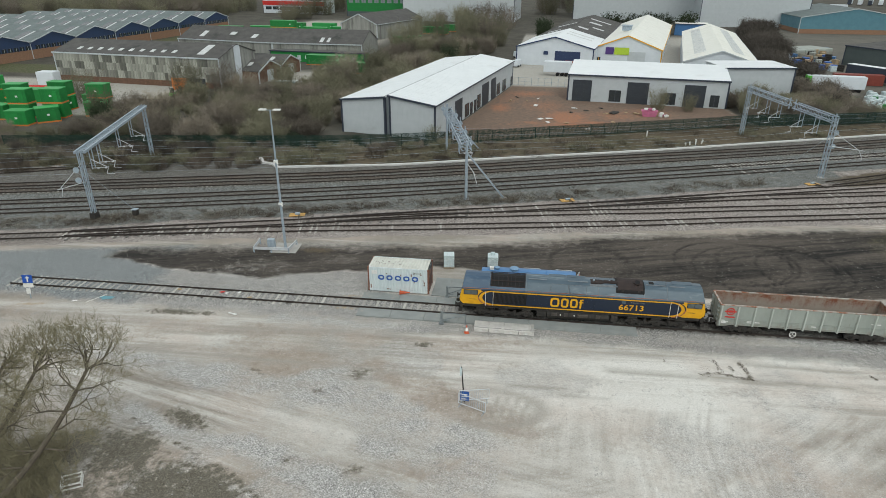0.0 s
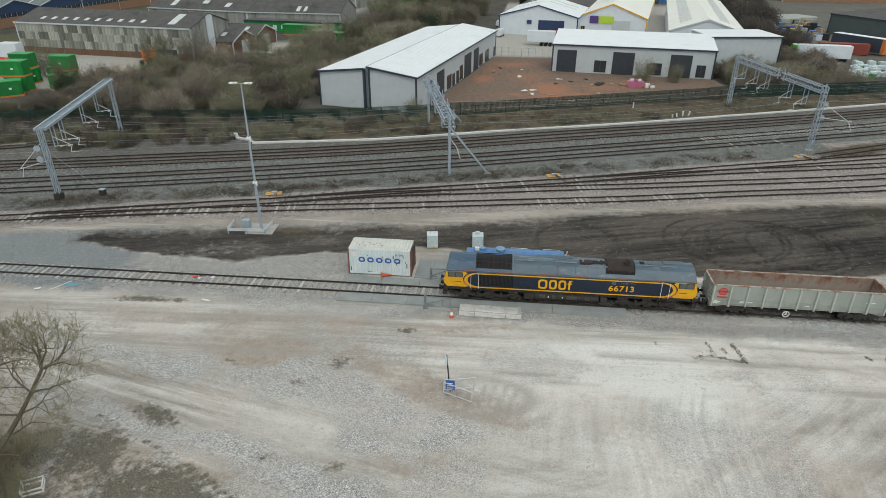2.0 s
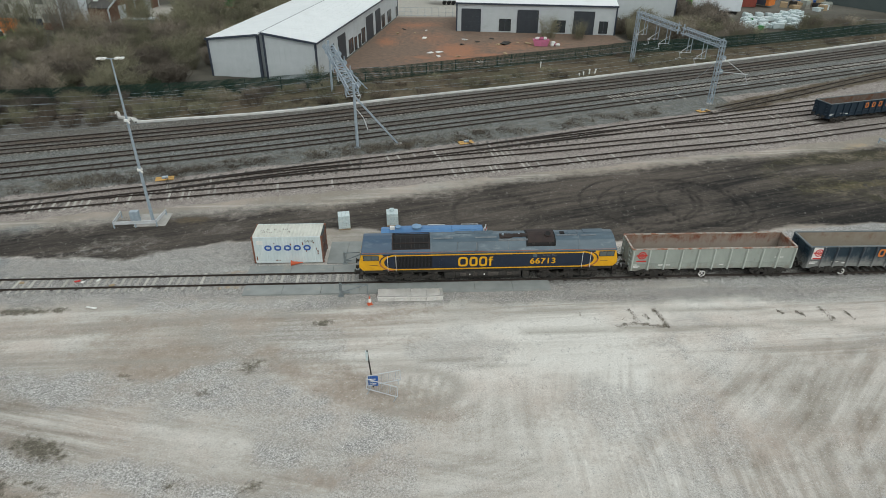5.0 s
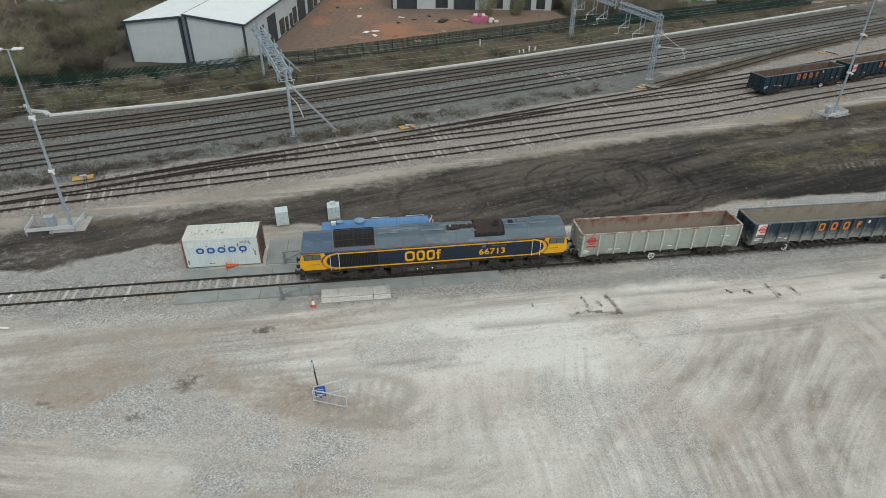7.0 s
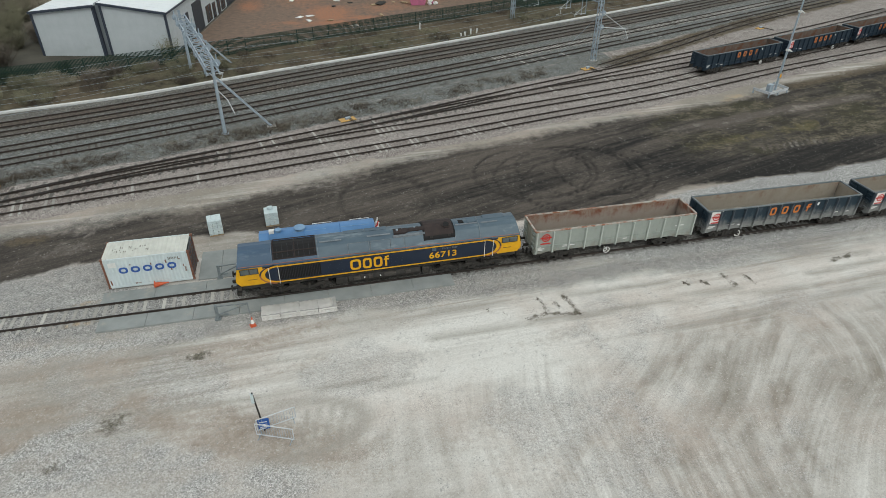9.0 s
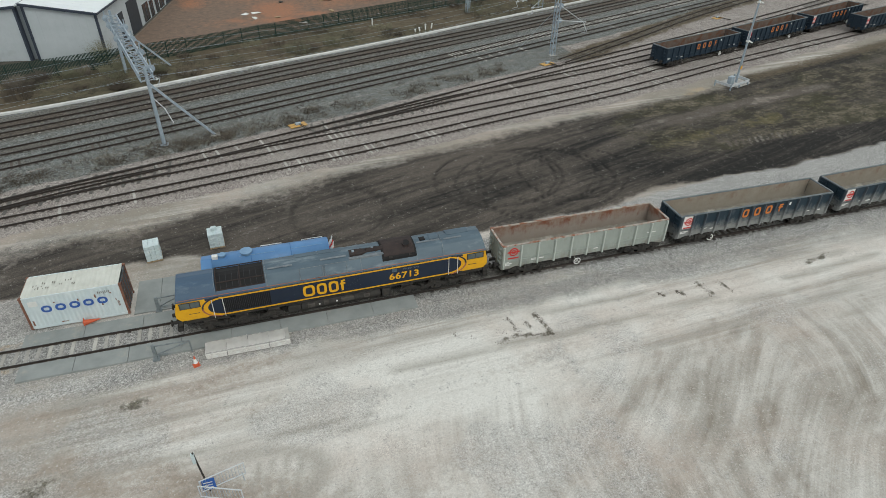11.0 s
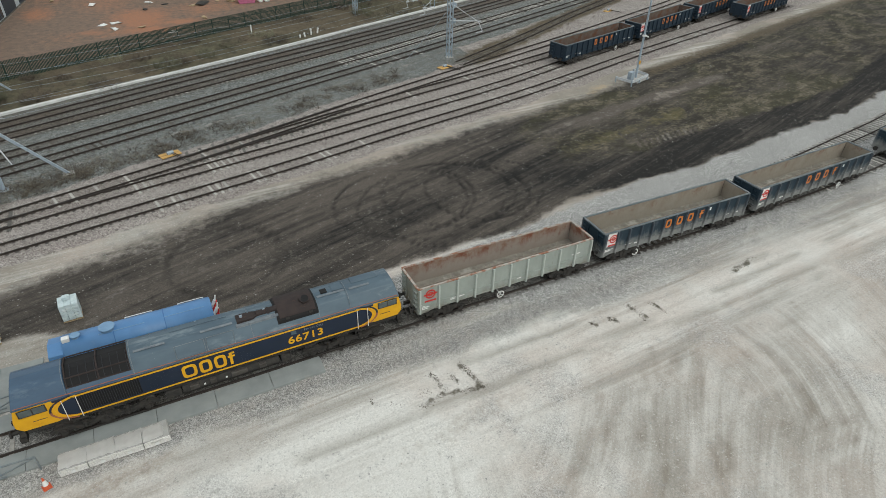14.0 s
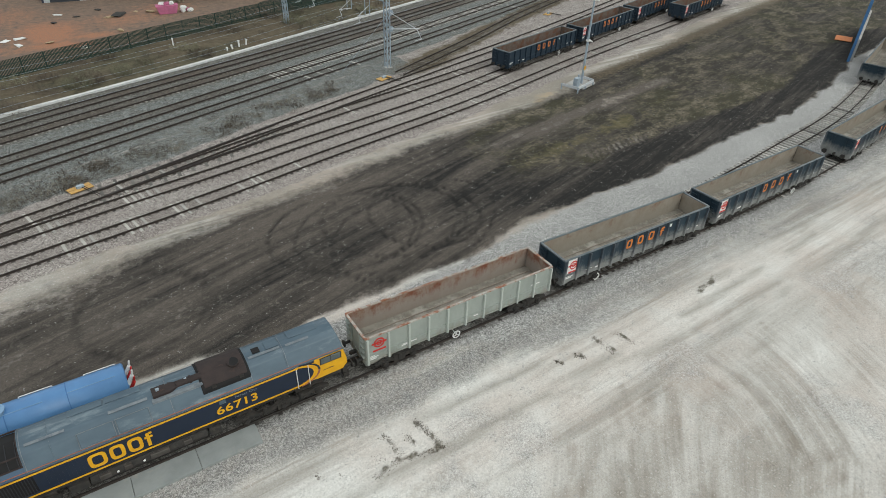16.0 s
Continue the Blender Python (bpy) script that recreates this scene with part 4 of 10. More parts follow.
def ground_material():
    m = bpy.data.materials.new("yard_ground")
    m.use_nodes = True
    n, l = m.node_tree.nodes, m.node_tree.links
    p = n["Principled BSDF"]
    p.inputs["Specular IOR Level"].default_value = 0.15
    geo = n.new("ShaderNodeNewGeometry")

    wn = n.new("ShaderNodeTexNoise")
    wn.inputs["Scale"].default_value, wn.inputs["Detail"].default_value = 0.035, 1
    l.new(geo.outputs["Position"], wn.inputs["Vector"])
    wv = n.new("ShaderNodeVectorMath")
    wv.operation = "MULTIPLY_ADD"
    wv.inputs[1].default_value = (15, 15, 0)
    l.new(wn.outputs["Color"], wv.inputs[0])
    l.new(geo.outputs["Position"], wv.inputs[2])

    def noise_tex(scale, detail=6, rough=0.65, stretch=None, seed=0.0, turn=4):
        t = n.new("ShaderNodeTexNoise")
        t.inputs["Scale"].default_value, t.inputs["Detail"].default_value, t.inputs["Roughness"].default_value = scale, detail, rough
        mp = n.new("ShaderNodeMapping")
        mp.inputs["Location"].default_value = (seed, seed * 0.7, 0)
        if stretch:
            mp.vector_type = "TEXTURE"
            mp.inputs["Scale"].default_value = tuple(1 / v for v in stretch)
            mp.inputs["Rotation"].default_value = (0, 0, radians(turn))
        l.new(wv.outputs[0] if turn > 30 else geo.outputs["Position"], mp.inputs["Vector"])
        l.new(mp.outputs[0], t.inputs["Vector"])
        return t.outputs["Fac"]

    def span(v, a, b, lo=0.0, hi=1.0):
        r = n.new("ShaderNodeMapRange")
        r.inputs["From Min"].default_value, r.inputs["From Max"].default_value = a, b
        r.inputs["To Min"].default_value, r.inputs["To Max"].default_value = lo, hi
        l.new(v, r.inputs["Value"])
        return r.outputs[0]

    def mixc(f, a, b):
        x = n.new("ShaderNodeMix")
        x.data_type = "RGBA"
        for k, v in (("Factor", f), ("A", a), ("B", b)):
            if isinstance(v, tuple):
                x.inputs[k].default_value = (*v, 1)
            elif isinstance(v, float):
                x.inputs[k].default_value = v
            else:
                l.new(v, x.inputs[k])
        return x.outputs["Result"]

    def mathn(op, a, b):
        x = n.new("ShaderNodeMath")
        x.operation = op
        for i, v in enumerate((a, b)):
            if isinstance(v, float):
                x.inputs[i].default_value = v
            else:
                l.new(v, x.inputs[i])
        return x.outputs[0]

    fine, mid, wide, streak = noise_tex(9.0, 4, 0.8), noise_tex(1.1, 9, 0.75), noise_tex(0.10, 8, 0.70), noise_tex(0.40, 11, 0.74, (0.30, 1.25, 1))
    lane_a, lane_b, lane_c, lane_d = noise_tex(1.0, 7, 0.68, (0.045, 1.5, 1), 2.0, 3), noise_tex(1.0, 7, 0.68, (0.06, 1.2, 1), 7.0, 34), noise_tex(1.0, 7, 0.68, (0.06, 1.3, 1), 11.0, 74), noise_tex(1.0, 7, 0.70, (0.07, 1.6, 1), 17.0, 17)
    grit = n.new("ShaderNodeTexVoronoi")
    grit.inputs["Scale"].default_value = 6.5
    l.new(geo.outputs["Position"], grit.inputs["Vector"])
    stone = n.new("ShaderNodeTexVoronoi")
    stone.inputs["Scale"].default_value = 13.0
    l.new(geo.outputs["Position"], stone.inputs["Vector"])
    sg = n.new("ShaderNodeSeparateColor")
    l.new(stone.outputs["Color"], sg.inputs[0])
    pick = sg.outputs[0]
    edge = span(mid, 0.3, 0.7, -0.28, 0.28)

    grain = span(noise_tex(2.2, 9, 0.72, None, 3.0), 0.25, 0.75, -0.42, 0.42)

    def zone(nm, sharp=True, rough=False, lo=0.30, hi=0.70):
        at = n.new("ShaderNodeAttribute")
        at.attribute_name = nm
        v = at.outputs["Fac"]
        return span(mathn("ADD", v, grain if rough else edge), lo, hi) if sharp else v

    def stones(dark_c, light_c):
        return mixc(pick, dark_c, light_c)

    # pale rolled stone with brown and white drifts
    tn = mathn("ADD", zone("z_tone", False), mathn("ADD", span(mid, 0.25, 0.75, -0.14, 0.14), span(streak, 0.3, 0.7, -0.10, 0.10)))
    right, patch = zone("z_right", False), span(zone("z_patch", False), 0.42, 0.58)
    turned = mathn("ADD", mathn("MULTIPLY", patch, span(lane_b, 0.3, 0.7, -0.26, 0.26)), mathn("MULTIPLY", mathn("SUBTRACT", 1.0, patch), span(lane_c, 0.3, 0.7, -0.28, 0.28)))
    lane_e = noise_tex(1.0, 7, 0.68, (0.06, 1.1, 1), 37.0, -13)
    skew = zone("z_skew", False)
    lane_a = mathn("ADD", mathn("MULTIPLY", lane_a, mathn("SUBTRACT", 1.0, skew)), mathn("MULTIPLY", lane_e, skew))
    straight = mathn("MULTIPLY", span(lane_a, 0.3, 0.7, -0.42, 0.42), span(zone("z_patch", False), 0.36, 0.60, 0.30, 1.05))
    tn = mathn("ADD", tn, mathn("ADD", mathn("MULTIPLY", right, turned), mathn("MULTIPLY", mathn("SUBTRACT", 1.0, right), straight)))
    base = mixc(span(tn, 0.10, 0.52), COL["pale_brown"], COL["pale"])
    base = mixc(span(tn, 0.48, 0.95), base, COL["pale_white"])
    base = mixc(span(noise_tex(0.13, 6, 0.6, None, 31.0), 0.46, 0.64, 0.0, 0.75), base, mixc(0.6, base, COL["pink"]))
    base = mixc(span(noise_tex(0.30, 8, 0.68, (0.35, 1.0, 1), 61.0, 8), 0.52, 0.70, 0.0, 0.45), base, mixc(0.5, base, COL["earth_l"]))
    base = mixc(zone("z_brown", True, True, 0.10, 0.90), base, mixc(span(mid, 0.3, 0.7), COL["earth"], COL["earth_l"]))
    base = mixc(zone("z_stony", True, False, 0.1, 1.0), base, mixc(pick, COL["pale_stone_d"], COL["pale_stone_l"]))
    base = mixc(span(pick, 0.0, 0.14, 0.30, 0.0), base, COL["pale_stone_d"])
    base = mixc(span(pick, 0.92, 1.0, 0.0, 0.40), base, COL["pale_chip"])
    base = mixc(zone("z_ruts", False), base, COL["rut"])
    base = mixc(zone("z_mud", True, True, 0.38, 0.72), base, mixc(span(fine, 0.35, 0.65), COL["mud"], COL["mud_d"]))
    base = mixc(zone("z_grey", True, False, 0.05, 0.95), base, stones(COL["grey_d"], COL["grey_l"]))
    base = mixc(zone("z_slate", True, False, 0.2, 0.9), base, stones(COL["slate_d"], COL["slate_l"]))
    base = mixc(zone("z_gravel"), base, mixc(span(wide, 0.4, 0.6), stones(COL["gravel_d"], COL["gravel_l"]), stones(COL["gravel_d"], COL["pale_stone_l"])))
    base = mixc(zone("z_sand", True, True, 0.30, 0.90), base, COL["sand"])
    # oily stones, darkened further to stand in for shade under the train
    base = mixc(zone("z_oil_shade", True, False, 0.2, 1.0), base, stones(COL["oil_shade_d"], COL["oil_shade_l"]))
    base = mixc(zone("z_yard"), base, mixc(span(streak, 0.4, 0.62), stones(COL["yard_d"], COL["yard_l"]), stones(COL["yard_d2"], COL["yard_l2"])))
    base = mixc(zone("z_dark", True, False, 0.15, 0.75), base, mixc(mathn("ADD", zone("z_ash", False), mathn("ADD", span(lane_d, 0.3, 0.7, -0.50, 0.50), span(mid, 0.3, 0.7, -0.25, 0.25))), COL["cinder"], COL["cinder_l"]))
    mottle = noise_tex(0.5, 10, 0.74, (0.5, 1.0, 1), 23.0, 16)
    base = mixc(mathn("MULTIPLY", zone("z_weed", True, True, 0.30, 0.80), 0.9), base, mixc(span(mottle, 0.46, 0.60), mixc(span(wide, 0.45, 0.55), COL["weed"], COL["weed_g"]), mixc(span(grain, -0.22, 0.02), COL["cinder"], COL["weed_l"])))
    base = mixc(mathn("MULTIPLY", zone("z_moss", True, True, 0.25, 0.85), 0.8), base, mixc(span(mid, 0.38, 0.62), COL["moss"], COL["moss_l"]))
    speck = mathn("MULTIPLY", span(pick, 0.945, 0.965), span(mid, 0.50, 0.62))
    base = mixc(speck, base, COL["speck"])
    base = mixc(zone("z_main"), base, mixc(span(mid, 0.38, 0.62), stones(COL["ballast_d"], COL["ballast_l"]), stones(COL["ballast_d"], COL["ballast_b"])))
    base = mixc(zone("z_stain", False), base, mixc(pick, COL["stain_d"], COL["stain_l"]))
    base = mixc(zone("z_soil"), base, mixc(span(mid, 0.38, 0.62), COL["soil"], COL["soil_l"]))
    base = mixc(zone("z_far"), base, mixc(span(wide, 0.4, 0.6), COL["far"], COL["far_l"]))
    base = mixc(zone("z_red"), base, mixc(mathn("MULTIPLY", span(mathn("ADD", zone("z_ochre", False), edge), 0.15, 0.75), 0.9), mixc(span(mid, 0.35, 0.65), COL["red_d"], COL["red_m"]), mixc(span(fine, 0.35, 0.65), COL["red"], COL["red_m"])))
    base = mixc(zone("z_conc", False), base, mixc(span(mid, 0.35, 0.65), COL["conc"], COL["conc_d"]))
    base = mixc(zone("z_lawn"), base, mixc(span(mid, 0.35, 0.65), COL["lawn"], COL["grass_l"]))
    base = mixc(zone("z_grass", True, True, 0.25, 0.85), base, mixc(span(mid, 0.35, 0.62), COL["grass"], COL["grass_l"]))
    base = mixc(mathn("MULTIPLY", zone("z_tread", False), 0.9), base, COL["cinder_d"])
    base = mixc(span(fine, 0.36, 0.66, 0.0, 0.42), base, mixc(0.5, base, (0.02, 0.02, 0.02)))
    chips = n.new("ShaderNodeTexVoronoi")
    chips.inputs["Scale"].default_value = 21.0
    l.new(geo.outputs["Position"], chips.inputs["Vector"])
    cg = n.new("ShaderNodeSeparateColor")
    l.new(chips.outputs["Color"], cg.inputs[0])
    loose = n.new("ShaderNodeMath")
    loose.operation = "MAXIMUM"
    l.new(zone("z_loose", False), loose.inputs[0])
    l.new(span(noise_tex(0.45, 9, 0.72, (0.5, 1.0, 1), 51.0), 0.52, 0.70, 0.08, 0.50), loose.inputs[1])
    shade = mathn("MULTIPLY_ADD", mathn("SUBTRACT", cg.outputs[1], 0.5), mathn("MULTIPLY", loose.outputs[0], 1.05))
    shade.node.inputs[2].default_value = 1.03
    hv = n.new("ShaderNodeHueSaturation")
    l.new(shade, hv.inputs["Value"])
    l.new(base, hv.inputs["Color"])
    base = hv.outputs[0]
    l.new(base, p.inputs["Base Color"])
    p.inputs["Roughness"].default_value = 0.95
    h = mathn("ADD", mathn("MULTIPLY", fine, 0.6), mathn("MULTIPLY", grit.outputs["Distance"], -0.7))
    b = n.new("ShaderNodeBump")
    b.inputs["Strength"].default_value, b.inputs["Distance"].default_value = 0.42, 0.05
    l.new(h, b.inputs["Height"])
    l.new(b.outputs[0], p.inputs["Normal"])
    return m


COL = dict(moss=(0.072, 0.066, 0.030), moss_l=(0.165, 0.140, 0.078), sand=(0.40, 0.315, 0.215), earth=(0.275, 0.228, 0.186), earth_l=(0.40, 0.350, 0.300), stain_d=(0.050, 0.042, 0.036), stain_l=(0.150, 0.122, 0.098), pink=(0.50, 0.415, 0.36), oil_shade_d=(0.045, 0.041, 0.036), oil_shade_l=(0.135, 0.125, 0.112), weed=(0.036, 0.032, 0.025), weed_g=(0.048, 0.045, 0.027), weed_l=(0.165, 0.142, 0.102), slate_d=(0.125, 0.138, 0.143), slate_l=(0.305, 0.320, 0.322), lawn=(0.045, 0.080, 0.026), grey_d=(0.180, 0.178, 0.172), grey_l=(0.375, 0.368, 0.354), pale=(0.458, 0.432, 0.396), pale_brown=(0.272, 0.245, 0.208), pale_white=(0.68, 0.662, 0.624), pale_stone_d=(0.250, 0.242, 0.230), pale_stone_l=(0.54, 0.53, 0.515), pale_chip=(0.68, 0.67, 0.645), rut=(0.33, 0.308, 0.272),
           mud=(0.185, 0.168, 0.135), mud_d=(0.098, 0.089, 0.070), gravel_d=(0.19, 0.188, 0.182), gravel_l=(0.46, 0.452, 0.436), yard_d=(0.125, 0.104, 0.095), yard_l=(0.392, 0.352, 0.328), yard_d2=(0.165, 0.146, 0.133), yard_l2=(0.450, 0.416, 0.387),
           cinder=(0.021, 0.0198, 0.0185), cinder_l=(0.104, 0.089, 0.076), cinder_d=(0.012, 0.0115, 0.011), speck=(0.30, 0.295, 0.28), ballast_d=(0.055, 0.059, 0.059), ballast_l=(0.310, 0.330, 0.324), ballast_b=(0.200, 0.190, 0.166),
           soil=(0.062, 0.055, 0.038), soil_l=(0.125, 0.110, 0.070), far=(0.066, 0.062, 0.052), far_l=(0.102, 0.095, 0.078), red_d=(0.135, 0.106, 0.088), red_m=(0.245, 0.168, 0.124), red=(0.43, 0.165, 0.080), conc=(0.44, 0.425, 0.385), conc_d=(0.35, 0.335, 0.30),
           grass=(0.083, 0.066, 0.045), grass_l=(0.140, 0.113, 0.077))
gm.materials.append(ground_material())
tagged(new("ground", gm), "pale rolled stone yard with black cinder, grey ballast and brown verges", "ground", kind="structure")

# ---- railway tracks ----
GAUGE = 1.435 + 0.07
RAIL_TOP = 0.27


def along(f, x0, x1, step):
    """Points every step metres of the line y = f(x), with their heading."""
    xs = np.arange(x0, x1 + 0.01, 0.05)
    ys = f(xs)
    s = np.concatenate([[0], np.cumsum(np.hypot(np.diff(xs), np.diff(ys)))])
    t = np.arange(0, s[-1], step)
    px, py = np.interp(t, s, xs), np.interp(t, s, ys)
    hd = np.arctan2(np.interp(px + 0.3, xs, ys) - np.interp(px - 0.3, xs, ys), 0.6)
    return list(zip(px, py, hd))


RAIL_PROF = [(-0.045, 0.0), (0.045, 0.0), (0.045, 0.02), (0.012, 0.035), (0.012, 0.11), (0.036, 0.12), (0.036, 0.155), (-0.036, 0.155), (-0.036, 0.12), (-0.012, 0.11), (-0.012, 0.035), (-0.045, 0.02)]


def rail_mesh(f, x0, x1, off, step=2.0):
    bm = B()
    last = None
    for x, y, h in along(f, x0, x1, step):
        nx_, ny_ = -math.sin(h), math.cos(h)
        cur = [bm.verts.new((x + nx_ * (off + u), y + ny_ * (off + u), RAIL_TOP - 0.155 + v)) for u, v in RAIL_PROF]
        if last:
            for i in range(12):
                bm.faces.new((last[i], last[(i + 1) % 12], cur[(i + 1) % 12], cur[i])).material_index = 0 if i in (5, 6, 7) else 1
        last = cur
    return bm


def sleeper_shape(name, material, z1):
    bm = B()
    v = bx(bm, -0.125, 0.125, -1.25, 1.25, z1 - 0.16, z1)
    for q in v[4:]:
        q.co.x *= 0.85
    return mesh_of(name, bm, material)


def tie_ends(name, middle, ends, z1, y0, y1):
    """A sleeper sunk in stone: a low middle, and the proud ends under the rails."""
    bm = B()
    bx(bm, -0.12, 0.12, -y0, y0, z1 - 0.16, z1 - 0.030)
    k = len(bm.faces)
    for s in (-1, 1):
        bx(bm, -0.12, 0.12, min(s * y0, s * y1), max(s * y0, s * y1), z1 - 0.16, z1 + 0.012)
    bm.faces.ensure_lookup_table()
    for f in bm.faces[k:]:
        f.material_index = 1
    me = mesh_of(name, bm, middle)
    me.materials.append(ends)
    return me


SL_NEW = sleeper_shape("sleeper", M["sleeper"], 0.135)
SL_OLD = sleeper_shape("sleeper", M["sleeper_old"], 0.112)
SL_MAIN = tie_ends("sleeper", M["sleeper_stain"], M["sleeper_end"], 0.118, 0.70, 1.06)
SL_SUNK = tie_ends("sleeper", M["sleeper_stain"], M["sleeper_dark"], 0.098, 0.60, 0.98)
SL_FAINT = tie_ends("sleeper", M["sleeper_stain"], M["sleeper_dark"], 0.112, 0.70, 1.02)
trk_rng = random.Random(5)


RUNNING = (MAIN1, MAIN2, MAIN3, MAIN4)


def track(label, f, x0, x1, fresh, near_part=None, step=0.66, buried=None):
    """Two rails on sleepers. fresh: the share of pale sleepers; near_part: the stretch whose sleepers are objects."""
    t = thing("railway_track", label, "railway track", "tracks of the yard")
    for off in (-GAUGE / 2, GAUGE / 2):
        part("rail", rail_mesh(f, x0, x1, off), M["rail"], t).data.materials.append(M["rail_side"])
    a, b = near_part or (x0, x1)
    rest = B()
    for x, y, h in along(f, x0, x1, step):
        pale = trk_rng.random() < (fresh(x) if callable(fresh) else fresh)
        if a <= x <= b:
            s = new("sleeper", SL_NEW if pale else SL_MAIN if f is MAIN2 else SL_FAINT if f in RUNNING else SL_SUNK if buried else SL_OLD)
            s.parent = t
            s.matrix_basis = pose(x + trk_rng.uniform(-0.03, 0.03), y, trk_rng.uniform(-0.012, 0.006), 0, 0, math.degrees(h) + trk_rng.uniform(-1, 1))
        else:
            bx(rest, -0.12, 0.12, -1.25, 1.25, -0.05, 0.125, pose(x, y, 0, 0, 0, math.degrees(h)))
    if len(rest.verts):
        tagged(part("far_sleeper", rest, M["sleeper_old"], t), kind="stuff")
    else:
        rest.free()
    return t


def patchy(seed, base, lo=0.9):
    r = random.Random(seed)
    spots = [(r.uniform(-60, 130), r.uniform(2, 9)) for _ in range(9)]
    return lambda x: lo if any(abs(x - c) < w for c, w in spots) else base


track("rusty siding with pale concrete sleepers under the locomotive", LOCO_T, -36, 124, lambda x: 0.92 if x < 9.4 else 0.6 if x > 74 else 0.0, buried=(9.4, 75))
track("curved spur with pale concrete sleepers in white stone", SPUR, 53, 124, 0.95, (53, 124))
track("yard track with a few pale sleepers in pinkish stone", YARD_C, -68, 132, patchy(1, 0.06, 0.45), (-40, 118), buried=(-99, 999))
track("yard track with dark rails in pinkish stone", YARD_B, -39, 132, patchy(2, 0.03, 0.28), (-39, 118), buried=(-99, 999))
track("diverging yard track on dark sleepers", YARD_A, -12.5, 132, patchy(3, 0.02, 0.18), (-12, 118), buried=(-99, 999))
track("diverging yard track beside the scrub strip", YARD_A1, 21, 132, patchy(4, 0.03, 0.2), (21, 118), buried=(-99, 999))
track("disused rusty track sunk in brown weeds", RUSTY, 59, 128, 0.02, (59, 118))
track("disused rusty track along the verge in brown weeds", RUSTY_L, -74, -31, 0.0, (-74, -31), buried=(-99, 999))
track("running line beside the scrub strip in grey ballast", MAIN4, -74, 129, lambda x: 0.08 if x > 48 else 0.0, (-64, 112))
track("running line with yellow-stained ballast", MAIN3, -74, 129, lambda x: 0.9 if x > 44 else 0.0, (-64, 112))
track("dark running line in worn ballast", MAIN2, -74, 129, 0.0, (-60, 105))
track("dark running line along the concrete trough", MAIN1, -74, 129, 0.0, (-60, 105))


# check rails of the turnouts
def turnout(f, g, x0, x1):
    t = thing("railway_turnout", "dark steel switch and crossing rails between two tracks", "track switch", "turnouts")
    for fn, sgn in ((f, 1), (g, -1)):
        for d in (0.16,):
            part("switch_rail", rail_mesh(fn, x0, x1, sgn * (GAUGE / 2 - d), 1.0), M["rail"], t).data.materials.append(M["rail_side"])
    for x in np.arange(x0, x1, 1.3):
        y = (float(f(x)) + float(g(x))) / 2
        boxpart("long_sleeper", x - 0.14, x + 0.14, y - 1.9, y + 1.9, 0.0, 0.128, M["sleeper_old"], t)
    return t


turnout(YARD_A, YARD_B, -12, 8)
turnout(YARD_A1, YARD_A, 22, 40)
turnout(YARD_B, YARD_C, -38, -22)

# pale cable trough at the foot of the verge
bm = B()
last = None
for x, y, h in along(TROUGH, -24.5, 128, 2.0):
    cs, sn = -math.sin(h), math.cos(h)
    cur = [bm.verts.new((x + cs * u, y + sn * u, v)) for u, v in ((-0.21, 0.0), (-0.21, 0.30), (0.21, 0.32), (0.21, 0.0))]
    if last:
        for i in range(4):
            bm.faces.new((last[i], last[(i + 1) % 4], cur[(i + 1) % 4], cur[i]))
    last = cur
for a, b in (((-24.4, 37.4), (-25.6, 38.9)), ((-25.6, 38.9), (-27.8, 39.6)), ((-27.8, 39.6), (-29.0, 41.8)), ((-29.0, 41.8), (-28.0, 42.2))):
    d = Vector((b[0] - a[0], b[1] - a[1], 0)).normalized()
    s = Vector((-d.y, d.x, 0)) * 0.3
    q = [bm.verts.new(Vector((*p, z)) + s * k) for p in (a, b) for k, z in ((-1, 0), (-1, 0.34), (1, 0.36), (1, 0))]
    for i in range(4):
        bm.faces.new((q[i], q[(i + 1) % 4], q[4 + (i + 1) % 4], q[4 + i]))
tagged(part("cable_trough", bm, M["trough"]), "pale concrete cable trough along the ballast edge", "trough", kind="structure")

# ---- rolling stock ----
def heading(f, x):
    return math.degrees(math.atan2(float(f(x + 1)) - float(f(x - 1)), 2.0))


